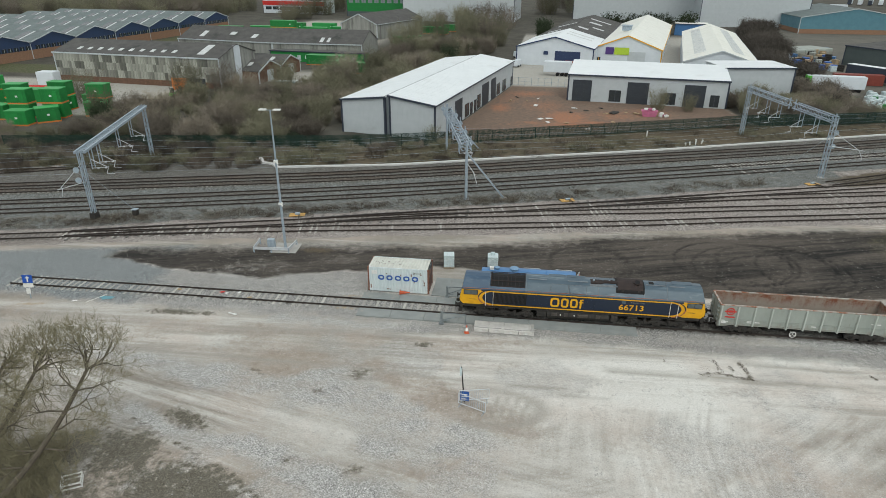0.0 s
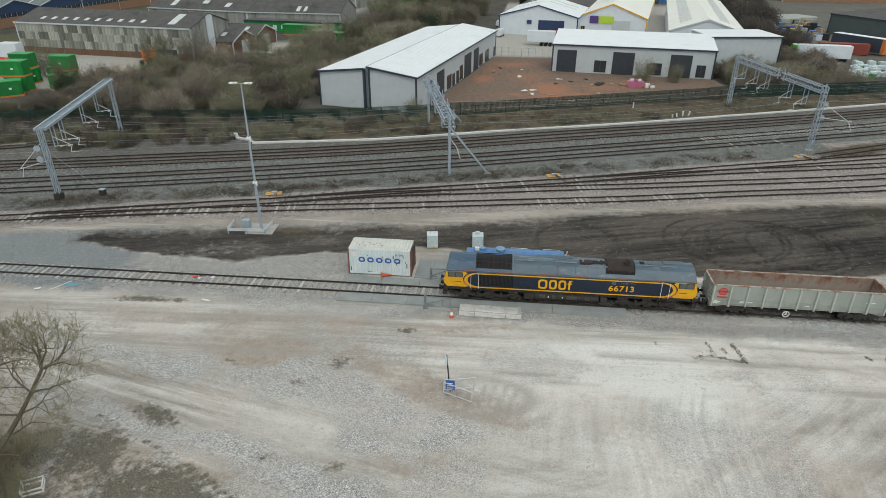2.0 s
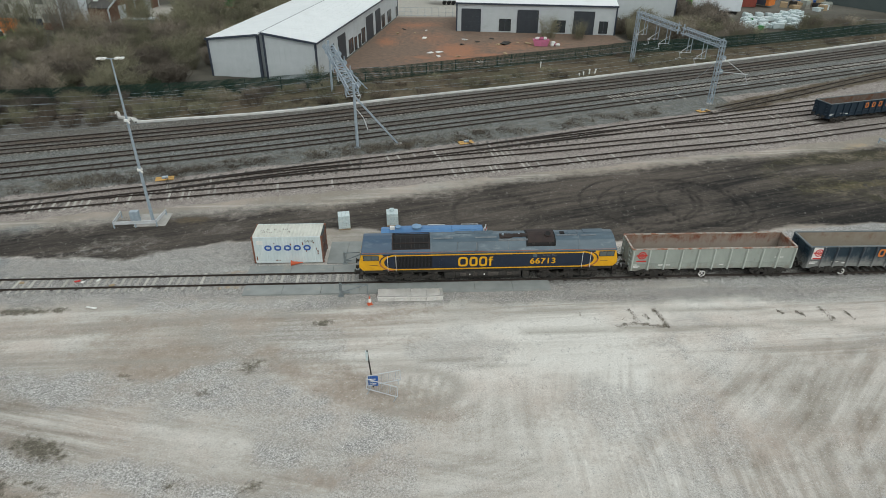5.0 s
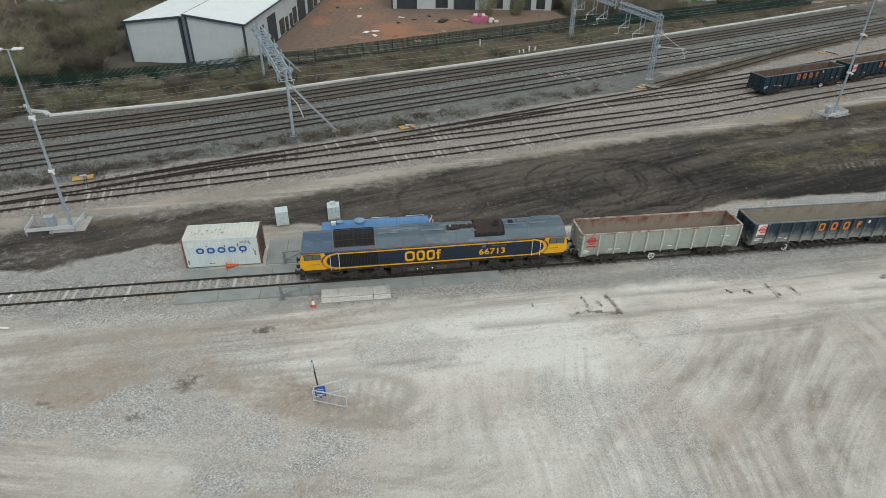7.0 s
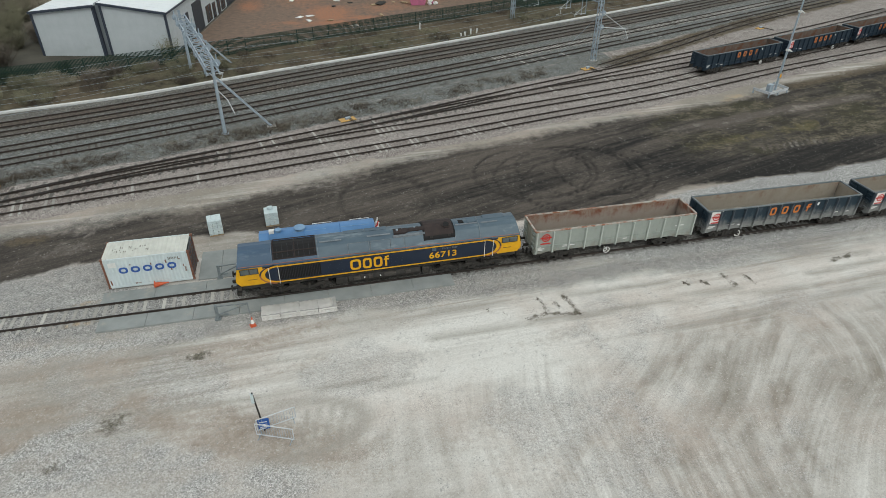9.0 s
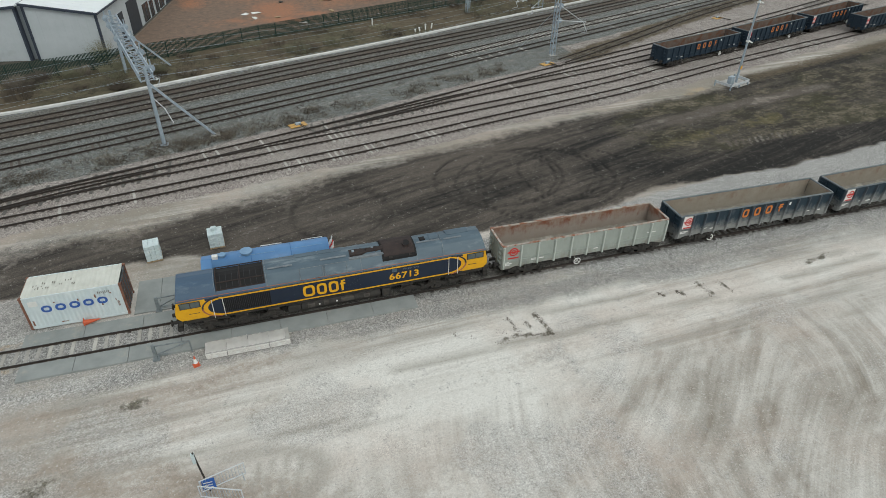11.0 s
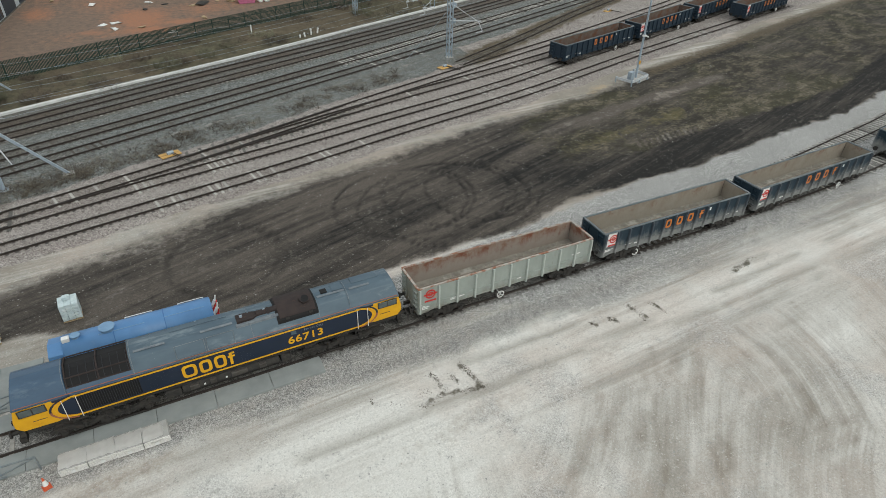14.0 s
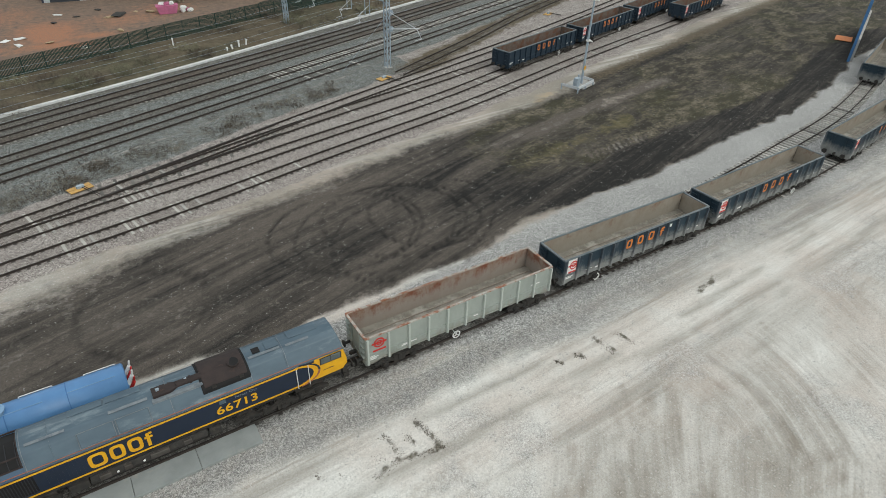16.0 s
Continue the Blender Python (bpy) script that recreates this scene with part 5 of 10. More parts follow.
def bogie(parent, cx, wheelbase, axles, dy=0.0):
    """A bogie about the point cx of its vehicle: side frames and bolster, and its wheels as sub-parts."""
    half = wheelbase / 2
    bm = B()
    bx(bm, cx - 0.3, cx + 0.3, dy - 1.0, dy + 1.0, 0.6, 1.0)
    bg = part("bogie", bm, M["under"], parent, "grimy bogie")
    for s in (-1, 1):
        bm = B()
        y = dy + s * 1.02
        # a cranked side frame: high over the axles, dipped between them
        for i in range(axles - 1):
            a0 = cx - half + wheelbase * i / (axles - 1)
            a1 = cx - half + wheelbase * (i + 1) / (axles - 1)
            am = (a0 + a1) / 2
            for p_, q_ in (((a0, 0.92), (am - 0.35, 0.70)), ((am - 0.36, 0.70), (am + 0.36, 0.70)), ((am + 0.35, 0.70), (a1, 0.92))):
                bar(bm, (p_[0], y, p_[1]), (q_[0], y, q_[1]), 0.18, 0.24)
            tube(bm, (am, y + s * 0.10, 0.62), (am, y + s * 0.10, 1.05), 0.12, 10)
        for e_ in (-1, 1):
            bar(bm, (cx + e_ * half, y, 0.92), (cx + e_ * (half + 0.62), y, 0.72), 0.16, 0.2)
        for i in range(axles):
            ax = cx - half + wheelbase * i / (axles - 1)
            bx(bm, ax - 0.20, ax + 0.20, y - 0.15, y + 0.15, 0.50, 0.86)
            tube(bm, (ax, y + s * 0.12, 0.70), (ax, y + s * 0.26, 0.70), 0.15, 12)
            tube(bm, (ax + 0.27, y, 0.60), (ax + 0.27, y, 0.90), 0.09, 8)
            tube(bm, (ax - 0.27, y, 0.60), (ax - 0.27, y, 0.90), 0.09, 8)
        bx(bm, cx - 0.35, cx + 0.35, y - 0.13, y + 0.13, 0.48, 0.95)
        tube(bm, (cx - half, y + s * 0.12, 0.36), (cx + half, y + s * 0.12, 0.36), 0.03, 6)
        part("side_frame", bm, M["under"], bg)
    for i in range(axles):
        ax = cx - half + wheelbase * i / (axles - 1)
        bm = B()
        for s in (-1, 1):
            y = dy + s * 0.75
            tube(bm, (ax, y - 0.065, RAIL_TOP + 0.45), (ax, y + 0.065, RAIL_TOP + 0.45), 0.45, 20)
        tube(bm, (ax, dy - 0.95, RAIL_TOP + 0.45), (ax, dy + 0.95, RAIL_TOP + 0.45), 0.09, 8)
        part("wheelset", bm, M["wheel"], bg)
    return bg


def buffers(parent, x, s, z=1.06):
    for y in (-0.87, 0.87):
        bm = B()
        tube(bm, (x, y, z), (x + s * 0.38, y, z), 0.10, 10)
        tube(bm, (x + s * 0.36, y, z), (x + s * 0.44, y, z), 0.23, 14)
        part("buffer", bm, M["under"], parent)
    bm = B()
    bx(bm, x, x + s * 0.42, -0.09, 0.09, z - 0.16, z + 0.04)
    tube(bm, (x + s * 0.1, 0.3, z - 0.2), (x + s * 0.35, 0.35, z - 0.5), 0.035, 6)
    tube(bm, (x + s * 0.1, -0.3, z - 0.2), (x + s * 0.35, -0.35, z - 0.5), 0.035, 6)
    part("coupler", bm, M["under"], parent)


def roundel(parent, cx, cz, r, y, plate):
    """A red ring with a bar, on a white plate or straight on the paint."""
    if plate:
        boxpart("logo_plate", cx - 0.52, cx + 0.52, y - 0.012, y + 0.004, cz - 0.62, cz + 0.55, M["white"], parent, "white plate")
    bm = B()
    ring(bm, cx, cz, r, r, r * 0.28, y - 0.022, y - 0.013, 22)
    ring(bm, cx, cz, r * 0.5, r * 0.5, r * 0.2, y - 0.022, y - 0.013, 16)
    bx(bm, cx - r * 1.35, cx + r * 1.35, y - 0.026, y - 0.014, cz - 0.055, cz + 0.055)
    bx(bm, cx - 0.42, cx + 0.42, y - 0.022, y - 0.013, cz - r - 0.24, cz - r - 0.12)
    part("logo", bm, M["red"], parent, "red ring with a bar")


def box_wagon(L, grey, label, wheel_at, dy=-0.2, clean=False, badge=True):
    """An open bogie box wagon, its near left top corner at local x 0, y -1.3."""
    w = thing("box_wagon", label, "railway wagon", "open box wagons")
    paint, rim = (M["wag_grey"], M["rim_worn"]) if grey else (M["wag_navy_clean"] if clean else M["wag_navy"], M["rim_navy"])
    W, z0, z1, zb = 1.29, 1.02, 2.93, 1.30
    lining = M["wag_in"] if grey else M["wag_in_dark"] if clean else M["wag_in_dusty"]
    for s, nm in ((-1, "side_wall"), (1, "side_wall")):
        bm = B()
        bx(bm, 0.0, L, s * (W - 0.035), s * W, z0, z1 - 0.02)
        # angled skirts at both ends
        for a, b in ((0.02, 2.2), (L - 2.2, L - 0.02)):
            v = bx(bm, a, b, s * (W - 0.05), s * (W - 0.005), 0.80, z0 + 0.02)
            for q in v[:4]:
                if (a < 1 and q.co.x > 1) or (a > 1 and q.co.x < L - 1):
                    q.co.x += -0.5 if a < 1 else 0.5
        side = part(nm, bm, paint, w)
        n = 10 if grey else 13
        for i in range(n + 1):
            x = 0.09 + (L - 0.18) * i / n
            bm = B()
            v = bx(bm, x - 0.085, x + 0.085, min(s * W, s * (W + 0.16)), max(s * W, s * (W + 0.16)), z0 - 0.10, z1 - 0.10)
            for q in v:
                if abs(q.co.y) > W + 0.06:
                    q.co.x = x + (q.co.x - x) * 0.6
            part("rib", bm, M["wag_rib_lit"] if grey else M["wag_navy_clean"] if clean else M["rib_navy"], side)
        bm = B()
        bx(bm, 0.0, L, min(s * W, s * (W + 0.08)), max(s * W, s * (W + 0.08)), 1.50, 1.57)
        bx(bm, 0.0, L, min(s * W, s * (W + 0.06)), max(s * W, s * (W + 0.06)), z0 - 0.02, z0 + 0.08)
        part("side_rail", bm, paint, side)
        bm = B()
        bx(bm, 0.1, L - 0.1, min(s * (W - 0.065), s * (W - 0.037)), max(s * (W - 0.065), s * (W - 0.037)), zb, z1 - 0.06)
        part("lining", bm, lining, side, "rust-streaked inner face")
        bm = B()
        bx(bm, -0.03, L + 0.03, s * W - 0.065, s * W + 0.065, z1 - 0.08, z1 + 0.02)
        soften(bm, 0.012)
        part("top_rail", bm, rim, side, "chipped top rail")
    for x, s in ((0.0, -1), (L, 1)):
        bm = B()
        bx(bm, min(x, x - s * 0.05), max(x, x - s * 0.05), -W, W, 0.95, z1 - 0.03)
        bx(bm, min(x, x + s * 0.04), max(x, x + s * 0.04), -W, W, 0.78, 1.18)
        end = part("end_wall", bm, paint, w)
        for y in (-0.95, 0.95):
            for zz in (1.35, 1.75, 2.15, 2.55):
                bm = B()
                bx(bm, min(x, x + s * 0.13), max(x, x + s * 0.13), y - 0.2, y + 0.2, zz - 0.03, zz + 0.03)
                part("step", bm, paint, end)
        for y in (-0.55, 0.55):
            bm = B()
            bx(bm, min(x, x + s * 0.09), max(x, x + s * 0.09), y - 0.05, y + 0.05, 1.0, z1 - 0.15)
            part("post", bm, paint, end)
        bm = B()
        bx(bm, min(x - s * 0.09, x - s * 0.052), max(x - s * 0.09, x - s * 0.052), -W + 0.08, W - 0.08, zb, z1 - 0.06)
        part("lining", bm, lining, end, "rust-streaked inner face")
        bm = B()
        bx(bm, x - 0.075, x + 0.075, -W + 0.09, W - 0.09, z1 - 0.078, z1 + 0.018)
        part("top_rail", bm, rim, end, "chipped top rail")
        buffers(w, x + s * 0.04, s)
    fl = B()
    nxx, nyy = 24, 6
    rg = random.Random(int(L * 100) + int(grey))
    vv = [[fl.verts.new((0.06 + (L - 0.12) * i / nxx, -1.22 + 2.44 * j / nyy, zb + 0.02 + rg.uniform(0, 0.015) + (0.05 if j in (0, nyy) or i in (0, nxx) else 0))) for j in range(nyy + 1)] for i in range(nxx + 1)]
    for i in range(nxx):
        for j in range(nyy):
            fl.faces.new((vv[i][j], vv[i + 1][j], vv[i + 1][j + 1], vv[i][j + 1]))
    part("load_floor", fl, M["wag_floor"], w, "floor dusted with stone", True)
    for y0, y1 in ((0.28, 0.36), (0.62, 0.68)):
        boxpart("floor_beam", 0.15, L - 0.15, y0, y1, zb + 0.03, zb + 0.10, M["wag_in"], w, "worn floor beam", 0.01)
    bm = B()
    bx(bm, 0.1, L - 0.1, -0.55, 0.55, 0.86, 1.26)
    for x in (L * 0.38, L * 0.5, L * 0.62):
        bx(bm, x - 0.05, x + 0.05, -1.2, 1.2, 0.95, 1.04)
    part("underframe", bm, M["under"], w)
    bm = B()
    tube(bm, (L * 0.43, -0.3, 0.72), (L * 0.43, 0.5, 0.72), 0.2, 12)
    bx(bm, L * 0.52, L * 0.58, -1.05, -0.75, 0.6, 0.95)
    tube(bm, (L * 0.36, -0.8, 0.75), (L * 0.62, -0.8, 0.75), 0.03, 6)
    part("brake_gear", bm, M["under"], w)
    for cx in (2.05, L - 2.05):
        bogie(w, cx, 1.9, 2, dy)
    bm = B()
    ring(bm, wheel_at, 0.55, 0.29, 0.29, 0.06, -1.50, -1.46, 20)
    for k in (90, 210, 330):
        bar(bm, (wheel_at, -1.48, 0.55), (wheel_at + 0.26 * math.cos(radians(k)), -1.48, 0.55 + 0.26 * math.sin(radians(k))), 0.06, 0.04)
    tube(bm, (wheel_at, -1.48, 0.55), (wheel_at, -1.0, 0.60), 0.03, 6)
    part("handbrake_wheel", bm, M["white"], w, "white three-spoked handbrake wheel")
    if badge:
        roundel(w, 0.86, 2.30, 0.36, -W - 0.01, not grey)
    if grey:
        for x, z, q in ((0.25, 1.40, 0.30), (0.25, 1.28, 0.55), (0.25, 1.16, 0.42), (2.35, 1.42, 0.6), (2.35, 1.30, 0.45), (3.0, 1.35, 0.4), (7.6, 1.33, 0.35), (12.2, 1.95, 0.35), (12.65, 1.95, 0.3)):
            boxpart("stencil_mark", x, x + q, -W - 0.008, -W + 0.001, z - 0.04, z + 0.04, M["white"], w)
    else:
        for i, x in enumerate((0.423, 0.5, 0.577, 0.654)):
            bm = B()
            cx = L * x
            if i < 3:
                ring(bm, cx, 2.22, 0.29, 0.38, 0.15, -W - 0.03, -W - 0.002, 16, 4.0)
            else:
                bx(bm, cx - 0.12, cx + 0.02, -W - 0.03, -W - 0.002, 1.86, 2.56)
                bx(bm, cx - 0.2, cx + 0.2, -W - 0.032, -W - 0.003, 2.22, 2.34)
                bx(bm, cx + 0.025, cx + 0.22, -W - 0.03, -W - 0.002, 2.44, 2.57)
            part("marking", bm, M["orange_text"], w, "faded orange block marking")
        for x, z, q in ((0.3, 1.42, 0.7), (0.3, 1.28, 0.5), (2.2, 1.42, 0.6), (3.1, 1.3, 0.5), (L - 2.4, 1.42, 0.6), (L - 1.2, 1.36, 0.5)):
            boxpart("stencil_mark", x, x + q, -W - 0.008, -W + 0.001, z - 0.05, z + 0.05, M["white"], w)
        boxpart("stencil_mark", L - 4.3, L - 4.12, -W - 0.008, -W + 0.001, 2.35, 2.6, M["white"], w)
    return w


def put(ob, f, x):
    ob.matrix_basis = pose(x, float(f(x)), 0, 0, 0, heading(f, x + 7))
    return ob


put(box_wagon(13.9, True, "pale grey open box wagon, empty, rust-streaked inside, on the siding", 6.2, -0.42), BODY_T, 32.13)
put(box_wagon(14.85, False, "navy open box wagon, dusty and empty, behind the grey wagon", 3.2, -0.34), BODY_T, 47.2)
nav = put(box_wagon(15.7, False, "navy open box wagon, dusty and empty", 11.6), BODY_T, 63.4)
nav2 = box_wagon(15.7, False, "navy open box wagon, rusty inside, on a yard track", 11.6, -0.4, True)
nav2.matrix_basis = pose(88.0, float(YARD_B(88.0)) + 0.45, 0, 0, 0, heading(YARD_B, 95))
plain = box_wagon(15.7, False, "navy open box wagon, rusty inside, ending the stabled row", 11.6, -0.4, True, False)
plain.matrix_basis = pose(71.2, float(YARD_B(71.2)) + 0.45, 0, 0, 0, heading(YARD_B, 78))
for f, x in ((BODY_T, 85.2), (BODY_T, 101.6), (SPUR, 110.9), (YARD_B, 104.6), (YARD_C, 113.0)):
    yard = f is YARD_B or f is YARD_C
    c = copy_thing(nav2 if yard else nav, pose(x, float(f(x)) + (0.45 if yard else 0.0), 0, 0, 0, heading(f, x + 7)))
    tagged(c, {BODY_T: "navy open box wagon, dusty and empty, on a curve", SPUR: "navy open box wagon, standing alone on the spur", YARD_B: "navy open box wagon, rusty inside, on a yard track", YARD_C: "navy open box wagon, stabled next to the lamp"}[f])


def locomotive():
    """A six-axle freight diesel, 21.45 m long, its left end at local x 0."""
    lo = thing("diesel_locomotive", "blue and yellow six-axle diesel freight locomotive with a faded grey-blue roof", "locomotive")
    L, W = 21.45, 1.32
    # lower body side (navy) and the cabs at both ends (yellow)
    bm = B()
    bx(bm, 1.95, L - 1.95, -W, W, 1.36, 2.86)
    soften(bm, 0.02)
    part("body", bm, M["navy"], lo, "navy ribbed body side")
    for x in np.arange(6.4, 12.1, 0.16):
        for s in (-1, 1):
            bm = B()
            bx(bm, x, x + 0.05, min(s * W, s * (W + 0.012)), max(s * W, s * (W + 0.012)), 1.5, 2.66)
            part("panel_rib", bm, M["navy"], lo)
    for a, s in ((0.0, 1), (L, -1)):
        bm = B()
        pts = [(0.28, 1.30), (0.0, 1.62), (0.0, 2.02), (0.22, 2.90), (1.955, 2.90), (1.955, 1.36)]
        ra = [bm.verts.new((a + s * px, -W + (0.10 if px < 0.5 else 0.0), pz)) for px, pz in pts]
        rb = [bm.verts.new((a + s * px, W - (0.10 if px < 0.5 else 0.0), pz)) for px, pz in pts]
        bm.faces.new(ra)
        bm.faces.new(rb[::-1])
        for i in range(6):
            j = (i + 1) % 6
            bm.faces.new((ra[i], rb[i], rb[j], ra[j]))
        soften(bm, 0.03)
        cab = part("cab", bm, M["yellow"], lo, "yellow cab")
        for sy in (-1, 1):
            # side windows in two panes with a frame
            for u0, u1 in ((0.42, 0.98), (1.04, 1.58)):
                x0, x1 = sorted((a + s * u0, a + s * u1))
                y0, y1 = sorted((sy * (W - 0.004), sy * (W + 0.014)))
                boxpart("side_window", x0, x1, y0, y1, 2.36, 2.76, M["glass"], cab, "dark cab window", 0.006)
            x0, x1 = sorted((a + s * 0.36, a + s * 1.64))
            y0, y1 = sorted((sy * (W - 0.01), sy * (W + 0.006)))
            boxpart("window_frame", x0, x1, y0, y1, 2.32, 2.80, M["under"], cab, "dark rubber frame")
        bm = B()
        for y0, y1 in ((-1.05, -0.08), (0.08, 1.05)):
            v = bx(bm, -0.012, 0.012, y0, y1, 0, 0.62)
            for q in v:
                q.co = Vector((a + s * (0.045 + q.co.z * 0.24 - 0.015), q.co.y, 2.14 + q.co.z))
        part("windscreen", bm, M["glass"], cab, "dark windscreen")
        for y in (-0.85, 0.85):
            bm = B()
            tube(bm, (a + s * 0.03, y, 1.82), (a - s * 0.03, y, 1.82), 0.13, 12)
            part("headlight", bm, M["white"], cab, "round headlight")
        bm = B()
        x0, x1 = sorted((a + s * 0.85, a + s * 1.5))
        bx(bm, x0, x1, -W - 0.006, -W + 0.001, 1.86, 1.895)
        part("small_marking", bm, M["navy"], cab, "thin dark marking bar")
        # curved yellow edge, with a navy and an orange band, round the door recess
        for r_, w_, mat_, k0, k1 in ((1.02, 0.10, "yellow", 0, 19), (1.17, 0.10, "navy", 1, 10), (1.17, 0.10, "orange_line", 9, 18)):
            bm = B()
            cx, cz = a + s * 3.05, 2.10
            prev = None
            for k in range(k0, k1):
                an = radians(90 + 180 * k / 18)
                q = []
                for rr in (r_ - w_ / 2, r_ + w_ / 2):
                    px, pz = cx + s * rr * 1.15 * math.cos(an), cz + rr * 0.69 * math.sin(an)
                    q += [bm.verts.new((px, -W - 0.016 - (0.004 if mat_ == "yellow" else 0.0), pz)), bm.verts.new((px, -W + 0.002, pz))]
                if prev:
                    bm.faces.new((prev[0], q[0], q[2], prev[2]))
                    bm.faces.new((prev[0], prev[1], q[1], q[0]))
                    bm.faces.new((prev[2], q[2], q[3], prev[3]))
                prev = q
            part("livery_band", bm, M[mat_], lo)
        # yellow field that runs back round the door, the navy door panel on it, and its rails
        x0, x1 = sorted((a + s * 1.93, a + s * 3.05))
        boxpart("livery_field", x0, x1, -W - 0.006, -W + 0.002, 1.44, 2.72, M["yellow"], lo)
        bm = B()
        n = 14
        face = [bm.verts.new((a + s * 3.05 + s * 1.0 * math.cos(radians(90 + 180 * k / n)), -W - 0.010, 2.10 + 0.62 * math.sin(radians(90 + 180 * k / n)))) for k in range(n + 1)]
        back = [bm.verts.new((v.co.x, -W + 0.003, v.co.z)) for v in face]
        bm.faces.new(face)
        for k in range(n):
            bm.faces.new((face[k], back[k], back[k + 1], face[k + 1]))
        part("door_panel", bm, M["navy"], lo, "navy cab door panel")
        for u in (2.35, 3.02):
            bm = B()
            tube(bm, (a + s * u, -W - 0.07, 1.30), (a + s * u, -W - 0.07, 2.75), 0.022, 6)
            for z in (1.34, 2.70):
                tube(bm, (a + s * u, -W - 0.07, z), (a + s * u, -W, z), 0.018, 6)
            part("handrail", bm, M["white"], lo, "pale handrail")
        bm = B()
        for z in (0.55, 0.85, 1.15):
            x0, x1 = sorted((a + s * 2.42, a + s * 3.2))
            bx(bm, x0, x1, -W - 0.12, -W + 0.1, z, z + 0.04)
        for u in (2.42, 3.2):
            bx(bm, a + s * u - 0.02, a + s * u + 0.02, -W - 0.02, -W + 0.02, 0.5, 1.36)
        part("cab_steps", bm, M["under"], lo)
        bm = B()
        x0, x1 = sorted((a + s * 0.02, a + s * 0.30))
        bx(bm, x0, x1, -1.2, 1.2, 0.92, 1.34)
        bx(bm, *sorted((a - s * 0.12, a + s * 0.2)), -1.1, 1.1, 0.40, 0.72)
        part("buffer_beam", bm, M["under"], lo)
        buffers(lo, a, -s, 1.05)
    # two yellow lines along the side
    for z0, z1, nm in ((1.36, 1.46, "yellow"), (2.70, 2.80, "yellow"), (2.985, 3.01, "orange_line")):
        for s in (-1, 1):
            y0, y1 = sorted((s * (W - 0.01), s * (W + 0.014)))
            if nm == "orange_line":
                y0, y1 = sorted((s * (W - 0.055), s * (W - 0.02)))
            boxpart("side_line", 2.9 if z1 < 2.9 else 0.3, L - (2.9 if z1 < 2.9 else 0.3), y0, y1, z0, z1, M[nm], lo)
    # roof: chamfered hood with a gap for the radiators
    prof = [(-W + 0.005, 2.86), (-W + 0.02, 2.95), (-0.86, 3.66), (-0.52, 3.86), (0.0, 3.93), (0.52, 3.86), (0.86, 3.66), (W - 0.02, 2.95), (W - 0.005, 2.86)]
    for x0, x1, lab in ((0.18, 2.72, "cab roof"), (5.86, 12.28, "faded hood roof"), (12.30, L - 0.18, "faded hood roof")):
        bm = B()
        prism(bm, prof, x0, x1)
        if x0 < 1 or x1 > L - 1:
            xe, sg = (x0, 1) if x0 < 1 else (x1, -1)
            for v in bm.verts:
                if abs(v.co.x - xe) < 0.01:
                    v.co.x += sg * max(0, (v.co.z - 2.9)) * 0.22
        soften(bm, 0.018)
        part("roof_section", bm, M["loco_roof_blue"] if x0 < 1 else M["loco_roof"], lo, lab)
    bm = B()
    prism(bm, [(-W + 0.01, 2.86), (-W + 0.03, 2.96), (-1.12, 3.22), (1.12, 3.22), (W - 0.03, 2.96), (W - 0.01, 2.86)], 2.72, 5.86)
    part("radiator_base", bm, M["loco_roof_blue"], lo)
    bm = B()
    prism(bm, [(-1.10, 3.20), (-0.80, 3.60), (-0.2, 3.72), (0.2, 3.72), (0.80, 3.60), (1.10, 3.20)], 2.75, 5.83)
    part("radiator", bm, M["black"], lo, "dark radiator under an open grille")
    for x in (2.78, 4.29, 5.80):
        bm = B()
        for y0, z0, y1, z1 in ((-1.14, 3.20, -0.84, 3.64), (-0.84, 3.64, 0.0, 3.88), (0.0, 3.88, 0.84, 3.64), (0.84, 3.64, 1.14, 3.20)):
            bar(bm, (x, y0, z0), (x, y1, z1), 0.07, 0.05)
        part("radiator_rib", bm, M["rust"], lo, "rusty frame rib")
    for k, (y, z) in enumerate(((-1.12, 3.24), (-0.84, 3.65), (0.84, 3.65), (1.12, 3.24))):
        bm = B()
        bar(bm, (2.76, y, z), (5.82, y, z), 0.06, 0.06)
        part("radiator_bar", bm, M["rust"], lo)
    for x in np.arange(3.05, 5.75, 0.38):
        bm = B()
        bar(bm, (x, -1.12, 3.26), (x, -0.86, 3.62), 0.03, 0.03)
        bar(bm, (x, -0.84, 3.64), (x, 0.0, 3.80), 0.03, 0.03)
        part("grille_bar", bm, M["grille"], lo)
    # side intake grille
    for s in (-1, 1):
        y0, y1 = sorted((s * (W - 0.01), s * (W + 0.012)))
        boxpart("intake_back", 2.95, 6.0, y0, y1, 1.58, 2.66, M["black"], lo)
        for x in np.arange(3.0, 5.98, 0.115):
            bm = B()
            bx(bm, x, x + 0.035, *sorted((s * W, s * (W + 0.03))), 1.6, 2.64)
            part("intake_louvre", bm, M["grille"], lo)
    # roof panels, walk strip and silencer
    for x0, x1 in ((8.1, 9.6), (9.75, 11.2)):
        bm = B()
        v = bx(bm, x0, x1, -0.35, 0.35, 0, 0.025, Matrix.Translation((0, -1.06, 3.345)) @ Matrix.Rotation(radians(58), 4, "X"))
        soften(bm, 0.008)
        hatch = part("roof_hatch", bm, M["loco_roof"], lo, "bolted side hatch")
        mh = Matrix.Translation((0, -1.06, 3.345)) @ Matrix.Rotation(radians(58), 4, "X")
